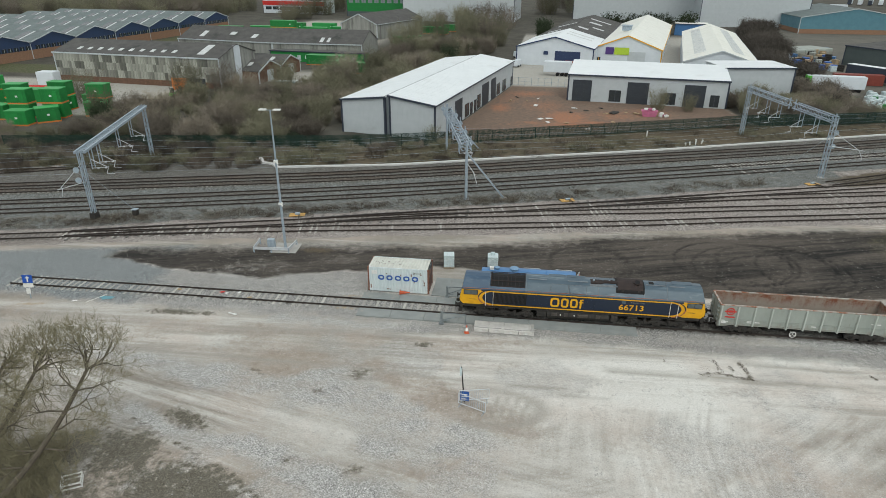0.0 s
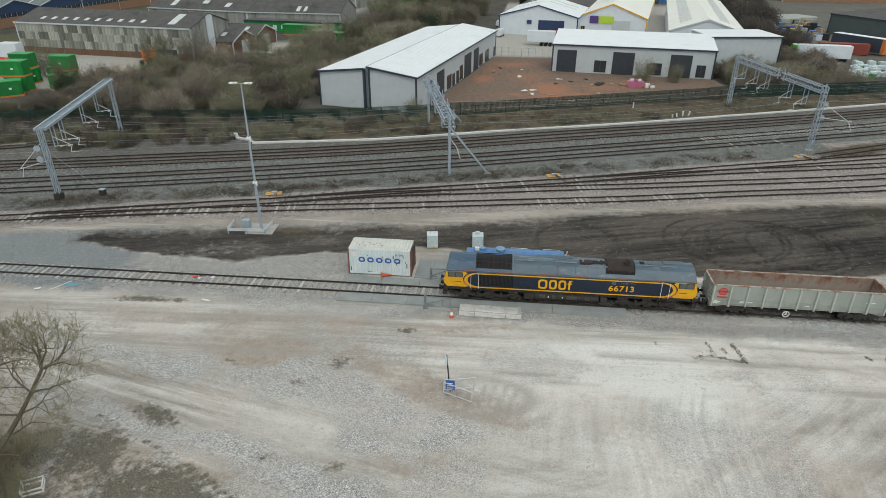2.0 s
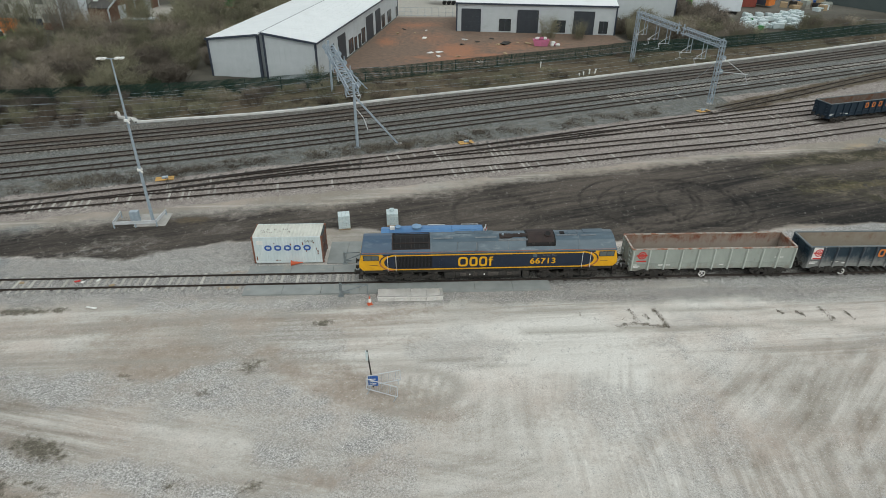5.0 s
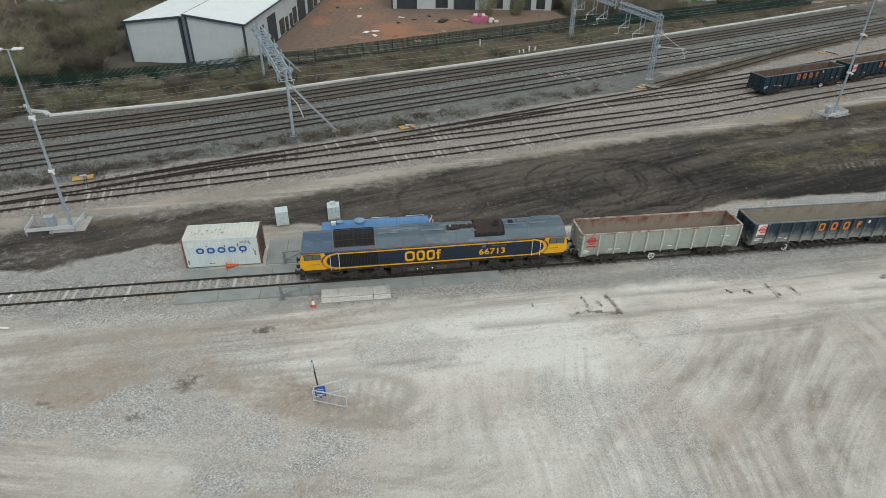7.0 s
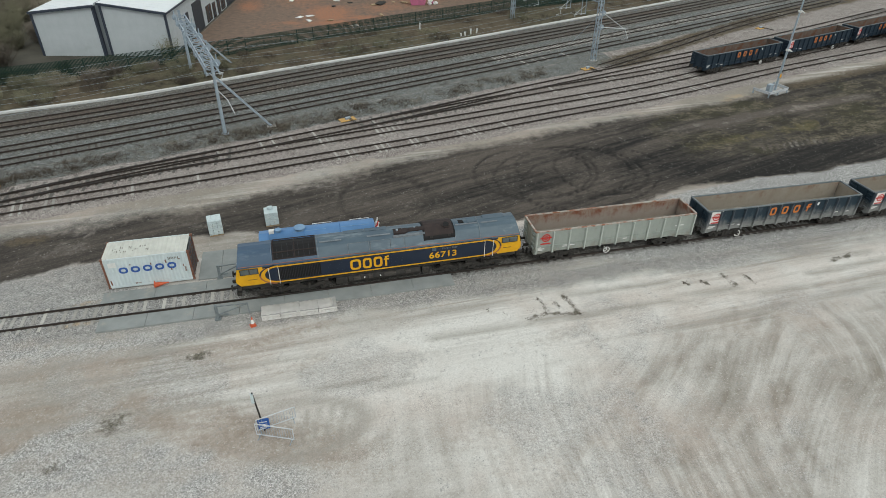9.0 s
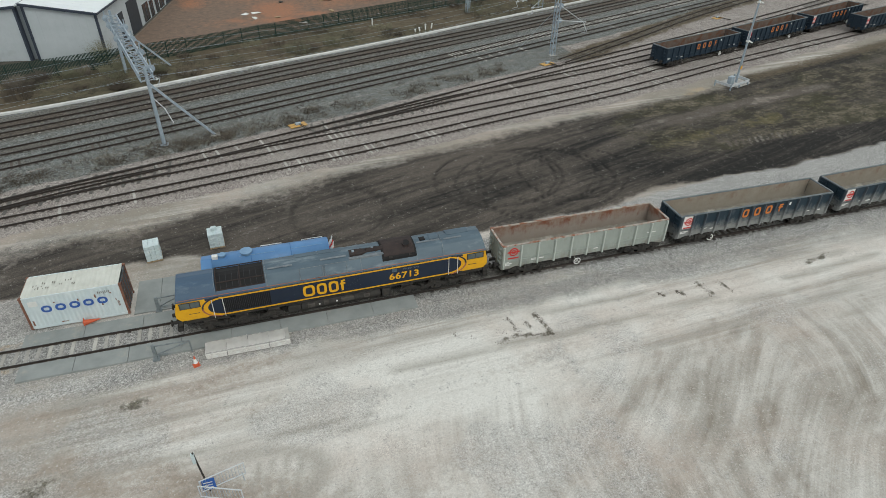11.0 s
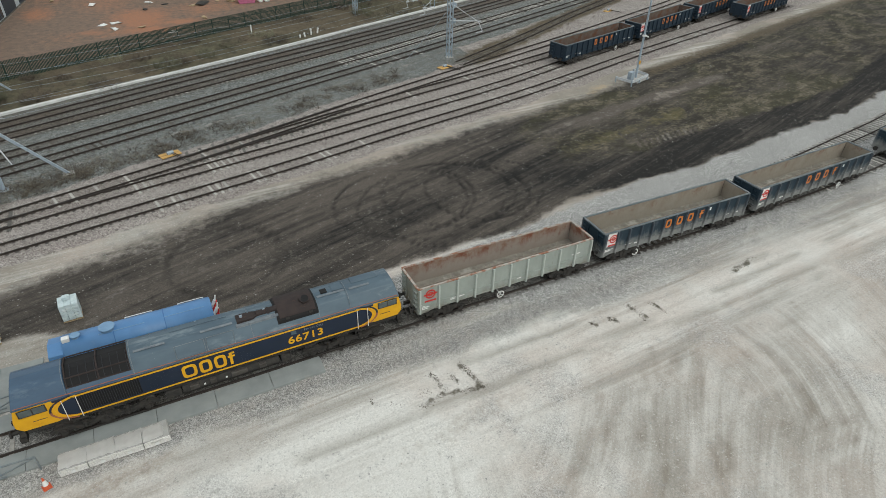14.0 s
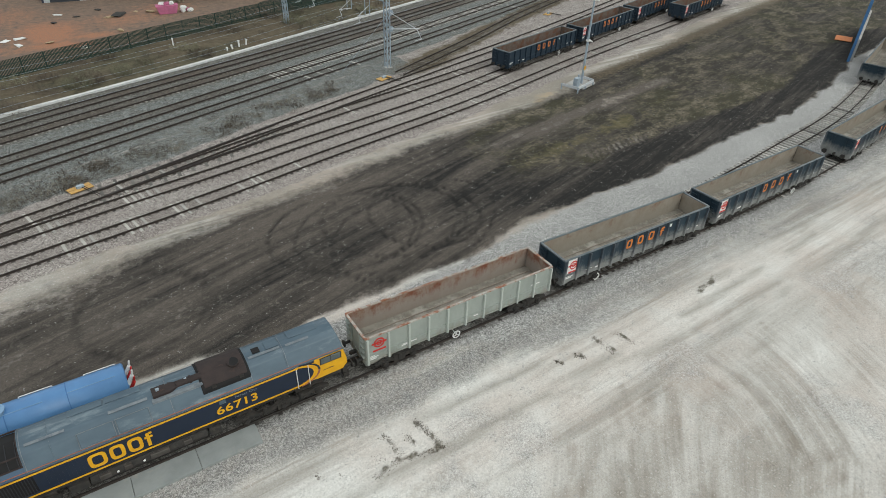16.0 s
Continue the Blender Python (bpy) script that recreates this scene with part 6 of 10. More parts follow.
        for q0, q1, r0, r1 in ((x0 - 0.03, x1 + 0.03, -0.38, -0.355), (x0 - 0.03, x1 + 0.03, 0.355, 0.38), (x0 - 0.03, x0 - 0.005, -0.355, 0.355), (x1 + 0.005, x1 + 0.03, -0.355, 0.355)):
            bm = B()
            bx(bm, q0, q1, r0, r1, 0.0, 0.05, mh)
            part("hatch_edge", bm, M["roof_wear"], hatch, "paint worn pale along the edge")
    for x0, x1 in ((7.9, 9.4), (9.5, 11.1)):
        boxpart("roof_hatch", x0, x1, 0.12, 0.5, 3.86, 3.95, M["loco_roof"], lo, "", 0.01)
    boxpart("exhaust_bay", 11.45, 13.85, -0.86, 0.16, 3.60, 3.80, M["roof_wear"], lo, "pale worn bay under the exhaust", 0.02)
    bm = B()
    bx(bm, 11.55, 12.35, -0.66, -0.02, 3.74, 3.94)
    v = bx(bm, 12.35, 12.75, -0.66, -0.02, 3.74, 3.94)
    for q in v:
        if q.co.x > 12.5:
            q.co.y = -0.34 + (q.co.y + 0.34) * 0.55
    tube(bm, (12.7, -0.34, 3.88), (13.9, -0.34, 3.88), 0.19, 14)
    tube(bm, (13.3, -0.34, 3.88), (13.42, -0.34, 3.88), 0.23, 14)
    part("exhaust_pipe", bm, M["rust"], lo, "rusty exhaust manifold")
    for x, w_ in ((11.75, 0.16), (13.1, 0.12)):
        boxpart("lifting_lug", x, x + w_, -0.36, -0.28, 3.92, 4.08, M["galv"], lo)
    bm = B()
    prism(bm, [(-1.13, 3.18), (-1.05, 3.45), (-0.90, 3.69), (-0.54, 3.895), (0.0, 3.965), (0.54, 3.895), (0.9, 3.69), (1.13, 3.18)], 13.72, 16.16)
    part("silencer_well", bm, M["black"], lo, "dark gap round the silencer")
    bm = B()
    prism(bm, [(-1.00, 3.42), (-0.98, 3.60), (-0.80, 3.83), (-0.42, 3.99), (0.0, 4.03), (0.42, 3.99), (0.80, 3.83), (0.98, 3.60), (1.0, 3.42)], 13.84, 16.04)
    soften(bm, 0.03)
    sil = part("silencer", bm, M["rust"], lo, "brown rusted silencer box")
    for x in (14.2, 15.6):
        boxpart("mounting_lug", x, x + 0.22, -1.06, -0.96, 3.36, 3.56, M["under"], sil)
    bm = B()
    tube(bm, (15.52, -0.36, 3.88), (15.53, -0.42, 4.10), 0.30, 22)
    stack = part("exhaust_stack", bm, M["rust"], lo)
    bm = B()
    tube(bm, (15.53, -0.40, 4.02), (15.531, -0.422, 4.106), 0.255, 22)
    part("stack_opening", bm, M["black"], stack, "black exhaust opening")
    for x0, x1, y0, y1 in ((16.6, 17.0, -0.25, 0.15), (17.3, 18.0, -0.3, 0.3), (18.6, 20.3, -0.1, 0.5)):
        boxpart("roof_panel", x0, x1, y0, y1, 3.86, 3.955, M["loco_roof"] if x0 > 17 else M["black"], lo, "", 0.008)
    for x in (12.29, 18.05, 7.0, 5.86):
        bm = B()
        for (y0, z0), (y1, z1) in zip(prof[1:-2], prof[2:-1]):
            bar(bm, (x, y0, z0 + 0.006), (x, y1, z1 + 0.006), 0.05, 0.03)
        part("roof_seam", bm, M["loco_roof"], lo)
    # walkway boxes and worn edges along the roof
    for x0, x1, y0, y1, z in ((6.1, 7.7, -0.62, -0.45, 3.86), (9.55, 11.3, -0.60, -0.42, 3.86), (16.3, 18.0, -0.5, -0.32, 3.88), (18.3, 19.6, -0.55, -0.38, 3.87)):
        boxpart("roof_rib", x0, x1, y0, y1, z, z + 0.03, M["roof_wear"], lo, "pale worn rib", 0.006)
    for x in (5.92, 12.22, 18.1, 16.15, 2.66):
        bm = B()
        for (y0, z0), (y1, z1) in zip(prof[1:-2], prof[2:-1]):
            bar(bm, (x, y0, z0 + 0.012), (x, y1, z1 + 0.012), 0.025, 0.02)
        part("panel_edge", bm, M["roof_wear"], lo, "pale worn panel edge")
    # plain yellow blocks where the side is lettered
    for i, (x0, x1) in enumerate(((8.12, 8.92), (9.05, 9.72), (9.85, 10.52), (10.62, 11.0))):
        bm = B()
        cx = (x0 + x1) / 2
        if i < 3:
            ring(bm, cx, 2.07, (x1 - x0) / 2, 0.46, 0.17, -W - 0.03, -W - 0.012, 20, 3.5)
        else:
            bx(bm, x0 + 0.08, x0 + 0.24, -W - 0.03, -W - 0.012, 1.62, 2.50)
            bx(bm, x0, x1, -W - 0.031, -W - 0.013, 2.16, 2.28)
            bx(bm, x0 + 0.245, x1, -W - 0.03, -W - 0.012, 2.40, 2.52)
        part("side_marking", bm, M["yellow"], lo, "bold yellow block marking")
    cu = bpy.data.curves.new("number", "FONT")
    cu.body, cu.size, cu.extrude, cu.offset, cu.space_character = "66713", 0.74, 0.006, 0.014, 1.06
    tmp = bpy.data.objects.new("number", cu)
    me = bpy.data.meshes.new_from_object(tmp)
    bpy.data.objects.remove(tmp)
    me.materials.append(M["yellow"])
    num = new("number", me)
    num.parent = lo
    num.matrix_basis = pose(14.06, -W - 0.018, 1.76, 90, 0, 0) @ Matrix.Diagonal((1.13, 1.0, 1.0, 1.0))
    tagged(num, "bold yellow painted number")
    plate = boxpart("name_plate", 14.9, 16.75, -W - 0.02, -W + 0.002, 2.42, 2.64, M["navy"], lo, "dark blue cast plate")
    boxpart("crest_plate", 14.3, 14.62, -W - 0.02, -W + 0.002, 2.40, 2.66, M["loco_roof"], lo, "small grey cast plate")
    cu = bpy.data.curves.new("plate_words", "FONT")
    cu.body, cu.size, cu.extrude, cu.space_character = "Forest City", 0.22, 0.003, 1.15
    tmp = bpy.data.objects.new("plate_words", cu)
    me = bpy.data.meshes.new_from_object(tmp)
    bpy.data.objects.remove(tmp)
    me.materials.append(M["roof_wear"])
    words = new("plate_words", me)
    words.parent = plate
    words.matrix_basis = pose(15.08, -W - 0.023, 2.47, 90, 0, 0)
    # fittings along the sole bar
    for x, w_ in ((8.3, 0.5), (9.4, 0.35), (10.6, 0.9), (12.2, 0.4)):
        boxpart("equipment_box", x, x + w_, -1.46, -1.30, 0.72, 1.02, M["wheel"], lo, "", 0.02)
    for x in (9.05, 10.25):
        boxpart("label_plate", x, x + 0.10, -1.50, -1.46, 0.86, 0.96, M["white"], lo, "small white plate")
    # underframe, fuel tank and bogies
    boxpart("underframe", 0.4, L - 0.4, -1.2, 1.2, 1.05, 1.37, M["under"], lo)
    bm = B()
    prism(bm, [(-1.30, 1.06), (-1.42, 0.75), (-1.25, 0.40), (0.80, 0.40), (1.05, 0.7), (1.05, 1.06)], 7.9, 13.4)
    soften(bm, 0.03)
    part("fuel_tank", bm, M["under"], lo, "dark fuel tank")
    boxpart("battery_box", 7.0, 7.85, -1.40, 1.05, 0.55, 1.06, M["under"], lo, "", 0.02)
    boxpart("air_tank", 13.5, 14.1, -1.40, 1.05, 0.5, 1.06, M["under"], lo, "", 0.02)
    for cx in (4.0, L - 4.0):
        bogie(lo, cx, 4.1, 3, -0.36)
    return lo


loco = locomotive()
loco.matrix_basis = pose(9.52, float(BODY_T(9.52)) + 0.14, 0, 0, 0, heading(BODY_T, 20) * 0.8)

# ---- things beside the siding ----
def slab_strip(x0, x1, y0, y1, n):
    """A cast strip in n bays with open joints, skewed along the track."""
    t = thing("concrete_strip", "grey-green concrete strip in bays beside the rail", "concrete slab", "slabs", "structure")
    w = (x1 - x0) / n
    for i in range(n):
        a, b = x0 + i * w + 0.012, x0 + (i + 1) * w - 0.012
        bm = B()
        da, db = float(LOCO_T(a)), float(LOCO_T(b))
        v = [bm.verts.new((x, d + y, z)) for z in (-0.05, 0.165) for x, d, y in ((a, da, y0), (b, db, y0), (b, db, y1), (a, da, y1))]
        for f in ((3, 2, 1, 0), (4, 5, 6, 7), (0, 1, 5, 4), (1, 2, 6, 5), (2, 3, 7, 6), (3, 0, 4, 7)):
            bm.faces.new([v[k] for k in f])
        soften(bm, 0.01)
        part("slab_bay", bm, M["slab"], t)
    return t


slab_strip(0.1, 25.3, -2.20, -0.84, 8)
slab_strip(-0.2, 21.5, 0.86, 2.2, 6)
t = thing("concrete_apron", "grey-green concrete apron between the container and the locomotive", "concrete slab", "slabs", "structure")
for x0, x1 in ((6.35, 7.95), (7.97, 10.2)):
    boxpart("slab_bay", x0, x1, -0.18, 3.6, -0.05, 0.11, M["slab"], t, "", 0.01)


def shipping_container():
    c = thing("shipping_container", "pale blue-white twenty-foot container with rusty posts and blue block lettering", "shipping container")
    L, W, H, z0 = 6.06, 2.44, 2.59, 0.10
    for s, y in ((-1, 0.0), (1, W)):
        bm = B()
        prev, x = None, 0.14
        xs = [(0.14, 0.036)]
        k, d = 0.14, 0.036
        while k < L - 0.2:
            for dx, nd in ((0.07, d), (0.06, 0.0), (0.07, 0.0), (0.06, 0.036)):
                k += dx
                d = nd
                xs.append((min(k, L - 0.14), d))
        for px, dd in xs:
            yy = y + (dd if s < 0 else -dd)
            cur = (bm.verts.new((px, yy, z0 + 0.16)), bm.verts.new((px, yy, z0 + H - 0.11)))
            if prev:
                bm.faces.new((prev[0], cur[0], cur[1], prev[1]))
            prev = cur
        side = part("side_panel", bm, M["cont"], c, "corrugated pale blue side")
        for za, zb_, nm in ((z0, z0 + 0.17, "bottom_rail"), (z0 + H - 0.12, z0 + H, "top_rail")):
            ya, yb = sorted((y, y + (0.06 if s < 0 else -0.06)))
            boxpart(nm, 0.1, L - 0.1, ya, yb, za, zb_, M["cont"], side, "", 0.01)
    bm = B()
    xs, k = [], 0.1
    prev = None
    i = 0
    while k < L - 0.08:
        zz = z0 + H - (0.0 if i % 4 in (0, 1) else 0.055)
        cur = (bm.verts.new((k, 0.06, zz)), bm.verts.new((k, W - 0.06, zz)))
        if prev:
            bm.faces.new((prev[0], cur[0], cur[1], prev[1]))
        prev = cur
        k += 0.07 if i % 2 == 0 else 0.085
        i += 1
    part("roof_panel", bm, M["cont_roof"], c, "ribbed cream roof with dark scuffs")
    rg = random.Random(3)
    for i in range(22):
        bm = B()
        x = 0.65 + 0.155 * (i % 17) + rg.uniform(-0.03, 0.03)
        a_ = rg.uniform(0.75, 1.35)
        bx(bm, x, x + rg.uniform(0.03, 0.08), a_, a_ + rg.uniform(0.06, 0.26), z0 + H, z0 + H + 0.006)
        part("roof_scuff", bm, M["scuff"], c, "dark scuffed patch")
    for x in (0.0, L - 0.14):
        for y in (0.0, W - 0.14):
            bm = B()
            bx(bm, x, x + 0.14, y, y + 0.14, z0 + 0.12, z0 + H - 0.12)
            post = part("corner_post", bm, M["cont_rust"], c, "rusty corner post")
            bm = B()
            for zz in (z0, z0 + H - 0.118):
                bx(bm, x - 0.01, x + 0.168, y - 0.01, y + 0.15, zz, zz + 0.12)
            part("corner_casting", bm, M["cont_rust"], post)
    bm = B()
    bx(bm, 0.03, 0.07, 0.12, W - 0.12, z0 + 0.1, z0 + H - 0.05)
    part("end_panel", bm, M["cont_rust"], c, "rusty front end")
    for y0, y1 in ((0.13, W / 2 - 0.01), (W / 2 + 0.01, W - 0.13)):
        boxpart("door", L - 0.08, L - 0.03, y0, y1, z0 + 0.13, z0 + H - 0.11, M["door_steel"], c, "dark cargo door with lock rods", 0.006)
        for yy in (y0 + 0.3, y1 - 0.3):
            bm = B()
            tube(bm, (L, yy, z0 + 0.15), (L, yy, z0 + H - 0.13), 0.022, 6)
            part("lock_rod", bm, M["cont_rust"], c)
    bm = B()
    bx(bm, 0.1, L - 0.1, 0.06, W - 0.06, z0 + 0.05, z0 + 0.13)
    part("floor", bm, M["cont_rust"], c)
    # five blue shapes for the lettering, and a white patch
    for i, cx in enumerate((1.35, 2.18, 3.02, 3.85, 4.70)):
        bm = B()
        ring(bm, cx, z0 + 1.52, 0.31, 0.27, 0.14, -0.024, -0.004, 22, 2.4)
        part("side_marking", bm, M["blue_text"], c, "blue rounded block marking")
    boxpart("patch", 0.42, 0.95, -0.02, -0.004, z0 + 1.85, z0 + 2.25, M["white"], c, "white repair patch")
    bm = B()
    for i in range(7):
        bx(bm, 4.55 + 0.11 * i, 4.60 + 0.11 * i, -0.012, -0.002, z0 + 2.02 + 0.03 * (i % 3), z0 + 2.26 - 0.04 * (i % 2))
    part("scrawl", bm, M["scuff"], c, "thin dark scrawl")
    bm = B()
    for x, z, a_, b_ in ((4.35, 1.92, 0.05, 0.14), (4.62, 1.2, 0.04, 0.1), (5.6, 1.05, 0.06, 0.22), (5.5, 1.4, 0.03, 0.1), (0.3, 0.5, 0.05, 0.2), (2.1, 0.28, 0.2, 0.05), (3.3, 1.85, 0.04, 0.09), (5.3, 2.0, 0.05, 0.05), (1.9, 1.95, 0.05, 0.04)):
        bx(bm, x - a_, x + a_, -0.010, -0.002, z0 + z - b_, z0 + z + b_)
    part("rust_patches", bm, M["cont_rust"], c, "rust blisters")
    return c


cont = shipping_container()
cont.matrix_basis = pose(0.06, -0.08, 0.02, 0, 0, 0.1)
bm = B()
tube(bm, (0, 0, 0), (0.95, 0, 0.03), 0.20, 14, 0.035)
bx(bm, -0.06, 0.0, -0.22, 0.22, -0.17, 0.22)
c = tagged(part("traffic_cone", bm, M["cone_red"]), "red-orange traffic cone lying against the container", "traffic cone")
c.matrix_basis = pose(3.35, -0.45, 0.29, 0, 0, 6)


def pallet_load(x, y, rz, h, label, cap):
    t = thing("wrapped_pallet", label, "pallet", "wrapped pallets")
    bm = B()
    for k in (-0.5, 0.0, 0.5):
        bx(bm, -0.58, 0.58, k - 0.06, k + 0.06, 0.0, 0.09)
    for i in range(6):
        bx(bm, -0.56 + i * 0.2, -0.44 + i * 0.2, -0.58, 0.58, 0.09, 0.115)
    part("pallet", bm, M["sand"], t, "wooden pallet")
    n = 5
    for i in range(n):
        z0, z1 = 0.115 + (h - 0.115) * i / n, 0.115 + (h - 0.115) * (i + 1) / n
        for k in range(3):
            for j in range(2):
                bm = B()
                bx(bm, -0.56 + 0.375 * k, -0.56 + 0.375 * k + 0.365, -0.56 + 0.565 * j, -0.56 + 0.565 * j + 0.555, z0 + 0.006, z1 - 0.006)
                soften(bm, 0.018)
                part("plastic_drum", bm, M["ibc"], t)
    if cap:
        bm = B()
        bx(bm, -0.26, 0.20, -0.02, 0.34, h, h + 0.26)
        soften(bm, 0.05, 2)
        part("top_drum", bm, M["ibc"], t, "small plastic drum")
    t.matrix_basis = pose(x, y, 0.05, 0, 0, rz)
    return t


pallet_load(7.22, 6.50, 8, 1.46, "pallet of cloudy shrink-wrapped containers on dark ground", False)
pallet_load(11.85, 7.10, 4, 1.34, "shrink-wrapped pallet with a small drum on top", True)

# blue tank behind the locomotive
t = thing("storage_tank", "long blue cylindrical tank with two hatches on low saddles", "storage tank")
bm = B()
tube(bm, (0.5, 0, 1.30), (8.75, 0, 1.30), 1.06, 36)
soften_edges = [e_ for e_ in bm.edges if abs(e_.verts[0].co.x - e_.verts[1].co.x) < 1e-4]
bmesh.ops.bevel(bm, geom=soften_edges, offset=0.05, segments=2, affect="EDGES")
part("shell", bm, M["blue_tank"], t, "blue shell", True)
bm = B()
prism(bm, [(-1.0, 1.25), (1.0, 1.25), (0.86, 1.95), (0.0, 2.2), (-0.86, 1.95)], -0.25, 0.5)
soften(bm, 0.02)
part("valve_cabinet", bm, M["blue_tank"], t, "blue end cabinet")
for x, r_ in ((1.25, 0.22), (2.9, 0.40)):
    bm = B()
    tube(bm, (x, -0.1, 2.30), (x, -0.1, 2.47), r_, 20)
    tube(bm, (x, -0.1, 2.47), (x, -0.1, 2.51), r_ + 0.05, 20)
    part("hatch", bm, M["hatch_blue"], t, "round pale blue hatch")
for x in (3.2, 6.0):
    bm = B()
    ring_pts = [Vector((x, 1.068 * math.cos(radians(q)), 1.30 + 1.068 * math.sin(radians(q)))) for q in range(0, 181, 12)]
    for p_, q_ in zip(ring_pts, ring_pts[1:]):
        bar(bm, p_, q_, 0.05, 0.012)
    part("shell_seam", bm, M["steel_blue"], t)
for x0, x1 in ((2.4, 4.9), (6.0, 8.3)):
    boxpart("walk_edge", x0, x1, -0.42, -0.39, 2.27, 2.30, M["hatch_blue"], t, "thin pale seam")
boxpart("gauge_box", 0.55, 0.95, -0.35, -0.02, 2.25, 2.55, M["white"], t, "small white gauge box", 0.02)
for x in (3.9, 6.9):
    bm = B()
    tube(bm, (x, 0.55, 2.28), (x + 1.5, 0.55, 2.28), 0.025, 6)
    for q in (x, x + 1.5):
        tube(bm, (q, 0.55, 2.18), (q, 0.55, 2.28), 0.025, 6)
    part("hand_rail", bm, M["white"], t, "white grab rail")
for x in (1.6, 4.6, 7.6):
    boxpart("saddle", x - 0.15, x + 0.15, -0.95, 0.95, -0.24, 0.62, M["steel_blue"], t)
for k, (y, z, m_) in enumerate(((-0.35, 1.9, "white"), (0.1, 1.75, "red"), (0.45, 1.9, "white"), (-0.1, 1.2, "red"))):
    bm = B()
    tube(bm, (8.75, y, z - 0.5), (9.05, y, z), 0.10, 10)
    tube(bm, (9.05, y, z), (9.12, y, z + 0.35), 0.05, 8)
    part("valve", bm, M[m_], t, "red and white end valve" if k == 0 else "")
t.matrix_basis = pose(11.35, 1.62, 0.25, 0, 0, 0.5)

# four sheeted pallet loads and a cone
for i in range(4):
    b = B()
    v = bx(b, 0, 1.28, -0.58, 0.58, 0, 0.46)
    soften(b, 0.02)
    t = thing("sheeted_pallet", "pale sheet-covered pallet load in a row beside the concrete strip", "pallet", "row of sheeted pallets")
    part("load", b, M["conc"], t, "grey layered load")
    for k in range(5):
        boxpart("sheet_edge", -0.006, 1.272, -0.60, 0.4, 0.03 + 0.085 * k, 0.085 + 0.085 * k, M["block"], t)
    boxpart("paper_tag", 0.55, 0.72, -0.632, -0.618, 0.14, 0.28, M["white"], t, "small white tag")
    rb = random.Random(60 + i)
    b = B()
    nu, nv = 7, 6
    grid = []
    for q in range(nu + 1):
        row = []
        for w_ in range(nv + 1):
            x_, y_ = 1.30 * q / nu - 0.01, -0.625 + 1.25 * w_ / nv
            z_ = 0.54 + rb.uniform(-0.03, 0.035)
            if w_ == 0 or w_ == nv:
                z_ = 0.36 + rb.uniform(-0.05, 0.06)
            elif w_ in (1, nv - 1):
                z_ -= 0.02
            if i == 3 and x_ > 0.9:
                z_ -= 0.28 * (x_ - 0.9) / 0.4
            row.append(b.verts.new((x_ + rb.uniform(-0.012, 0.012), y_, z_)))
        grid.append(row)
    for q in range(nu):
        for w_ in range(nv):
            b.faces.new((grid[q][w_], grid[q + 1][w_], grid[q + 1][w_ + 1], grid[q][w_ + 1]))
    bmesh.ops.solidify(b, geom=b.faces[:], thickness=0.012)
    part("cover_sheet", b, M["block"], t, "crumpled pale cover sheet", True)
    boxpart("label_tag", 0.5, 0.72, -0.645, -0.628, 0.10, 0.28, M["white"], t, "white paper tag")
    t.matrix_basis = pose(11.12 + 1.31 * i, -5.42 - 0.012 * i, 0.02, 0, 0, (-1, 0.8, -0.5, 1.4)[i])
t = thing("traffic_cone", "orange and white traffic cone standing beside the blocks", "traffic cone")
bm = B()
tube(bm, (0, 0, 0.04), (0, 0, 0.22), 0.17, 16, 0.130)
tube(bm, (0, 0, 0.56), (0, 0, 0.75), 0.068, 16, 0.03)
bx(bm, -0.2, 0.2, -0.2, 0.2, 0, 0.04)
part("cone", bm, M["cone_red"], t, "faded red-orange cone")
bm = B()
tube(bm, (0, 0, 0.22), (0, 0, 0.56), 0.131, 16, 0.068)
part("sleeve", bm, M["white"], t, "white band")
t.matrix_basis = pose(10.5, -6.35, 0.03, 0, 0, 20)


M["gate_steel"] = mk("weathered_galvanised_gate", (0.235, 0.265, 0.275), (0.170, 0.195, 0.205), 3.0, rough=0.6, metal=0.3, bump=0.05)


def swing_barrier(x0, y0, dx, dy, label):
    """A low steel swing gate: a post, a long tapering frame and a brace."""
    t = thing("swing_barrier", label, "gate", "track barriers")
    p = Vector((x0, y0, 0))
    d = Vector((dx, dy, 0))
    bm = B()
    bx(bm, x0 - 0.09, x0 + 0.09, y0 - 0.09, y0 + 0.09, 0, 1.25)
    part("post", bm, M["gate_steel"], t)
    bm = B()
    bx(bm, x0 - 0.2, x0 + 0.2, y0 - 0.2, y0 + 0.2, 0.05, 0.14)
    part("base_plate", bm, M["gate_steel"], t)
    e = p + d
    for a_, b_ in (((0, 1.15), (1, 1.15)), ((0, 0.4), (1, 1.1)), ((0, 0.38), (0.35, 0.38)), ((1, 1.15), (1, 0.15))):
        bm = B()
        bar(bm, p + d * a_[0] + Vector((0, 0, a_[1])), p + d * b_[0] + Vector((0, 0, b_[1])), 0.07, 0.07)
        part("gate_bar", bm, M["gate_steel"], t)
    return t


swing_barrier(8.11, -5.15, 2.15, -0.03, "galvanised swing barrier beside the siding")
swing_barrier(7.95, -0.25, 1.75, 0.12, "galvanised swing barrier on the concrete apron")

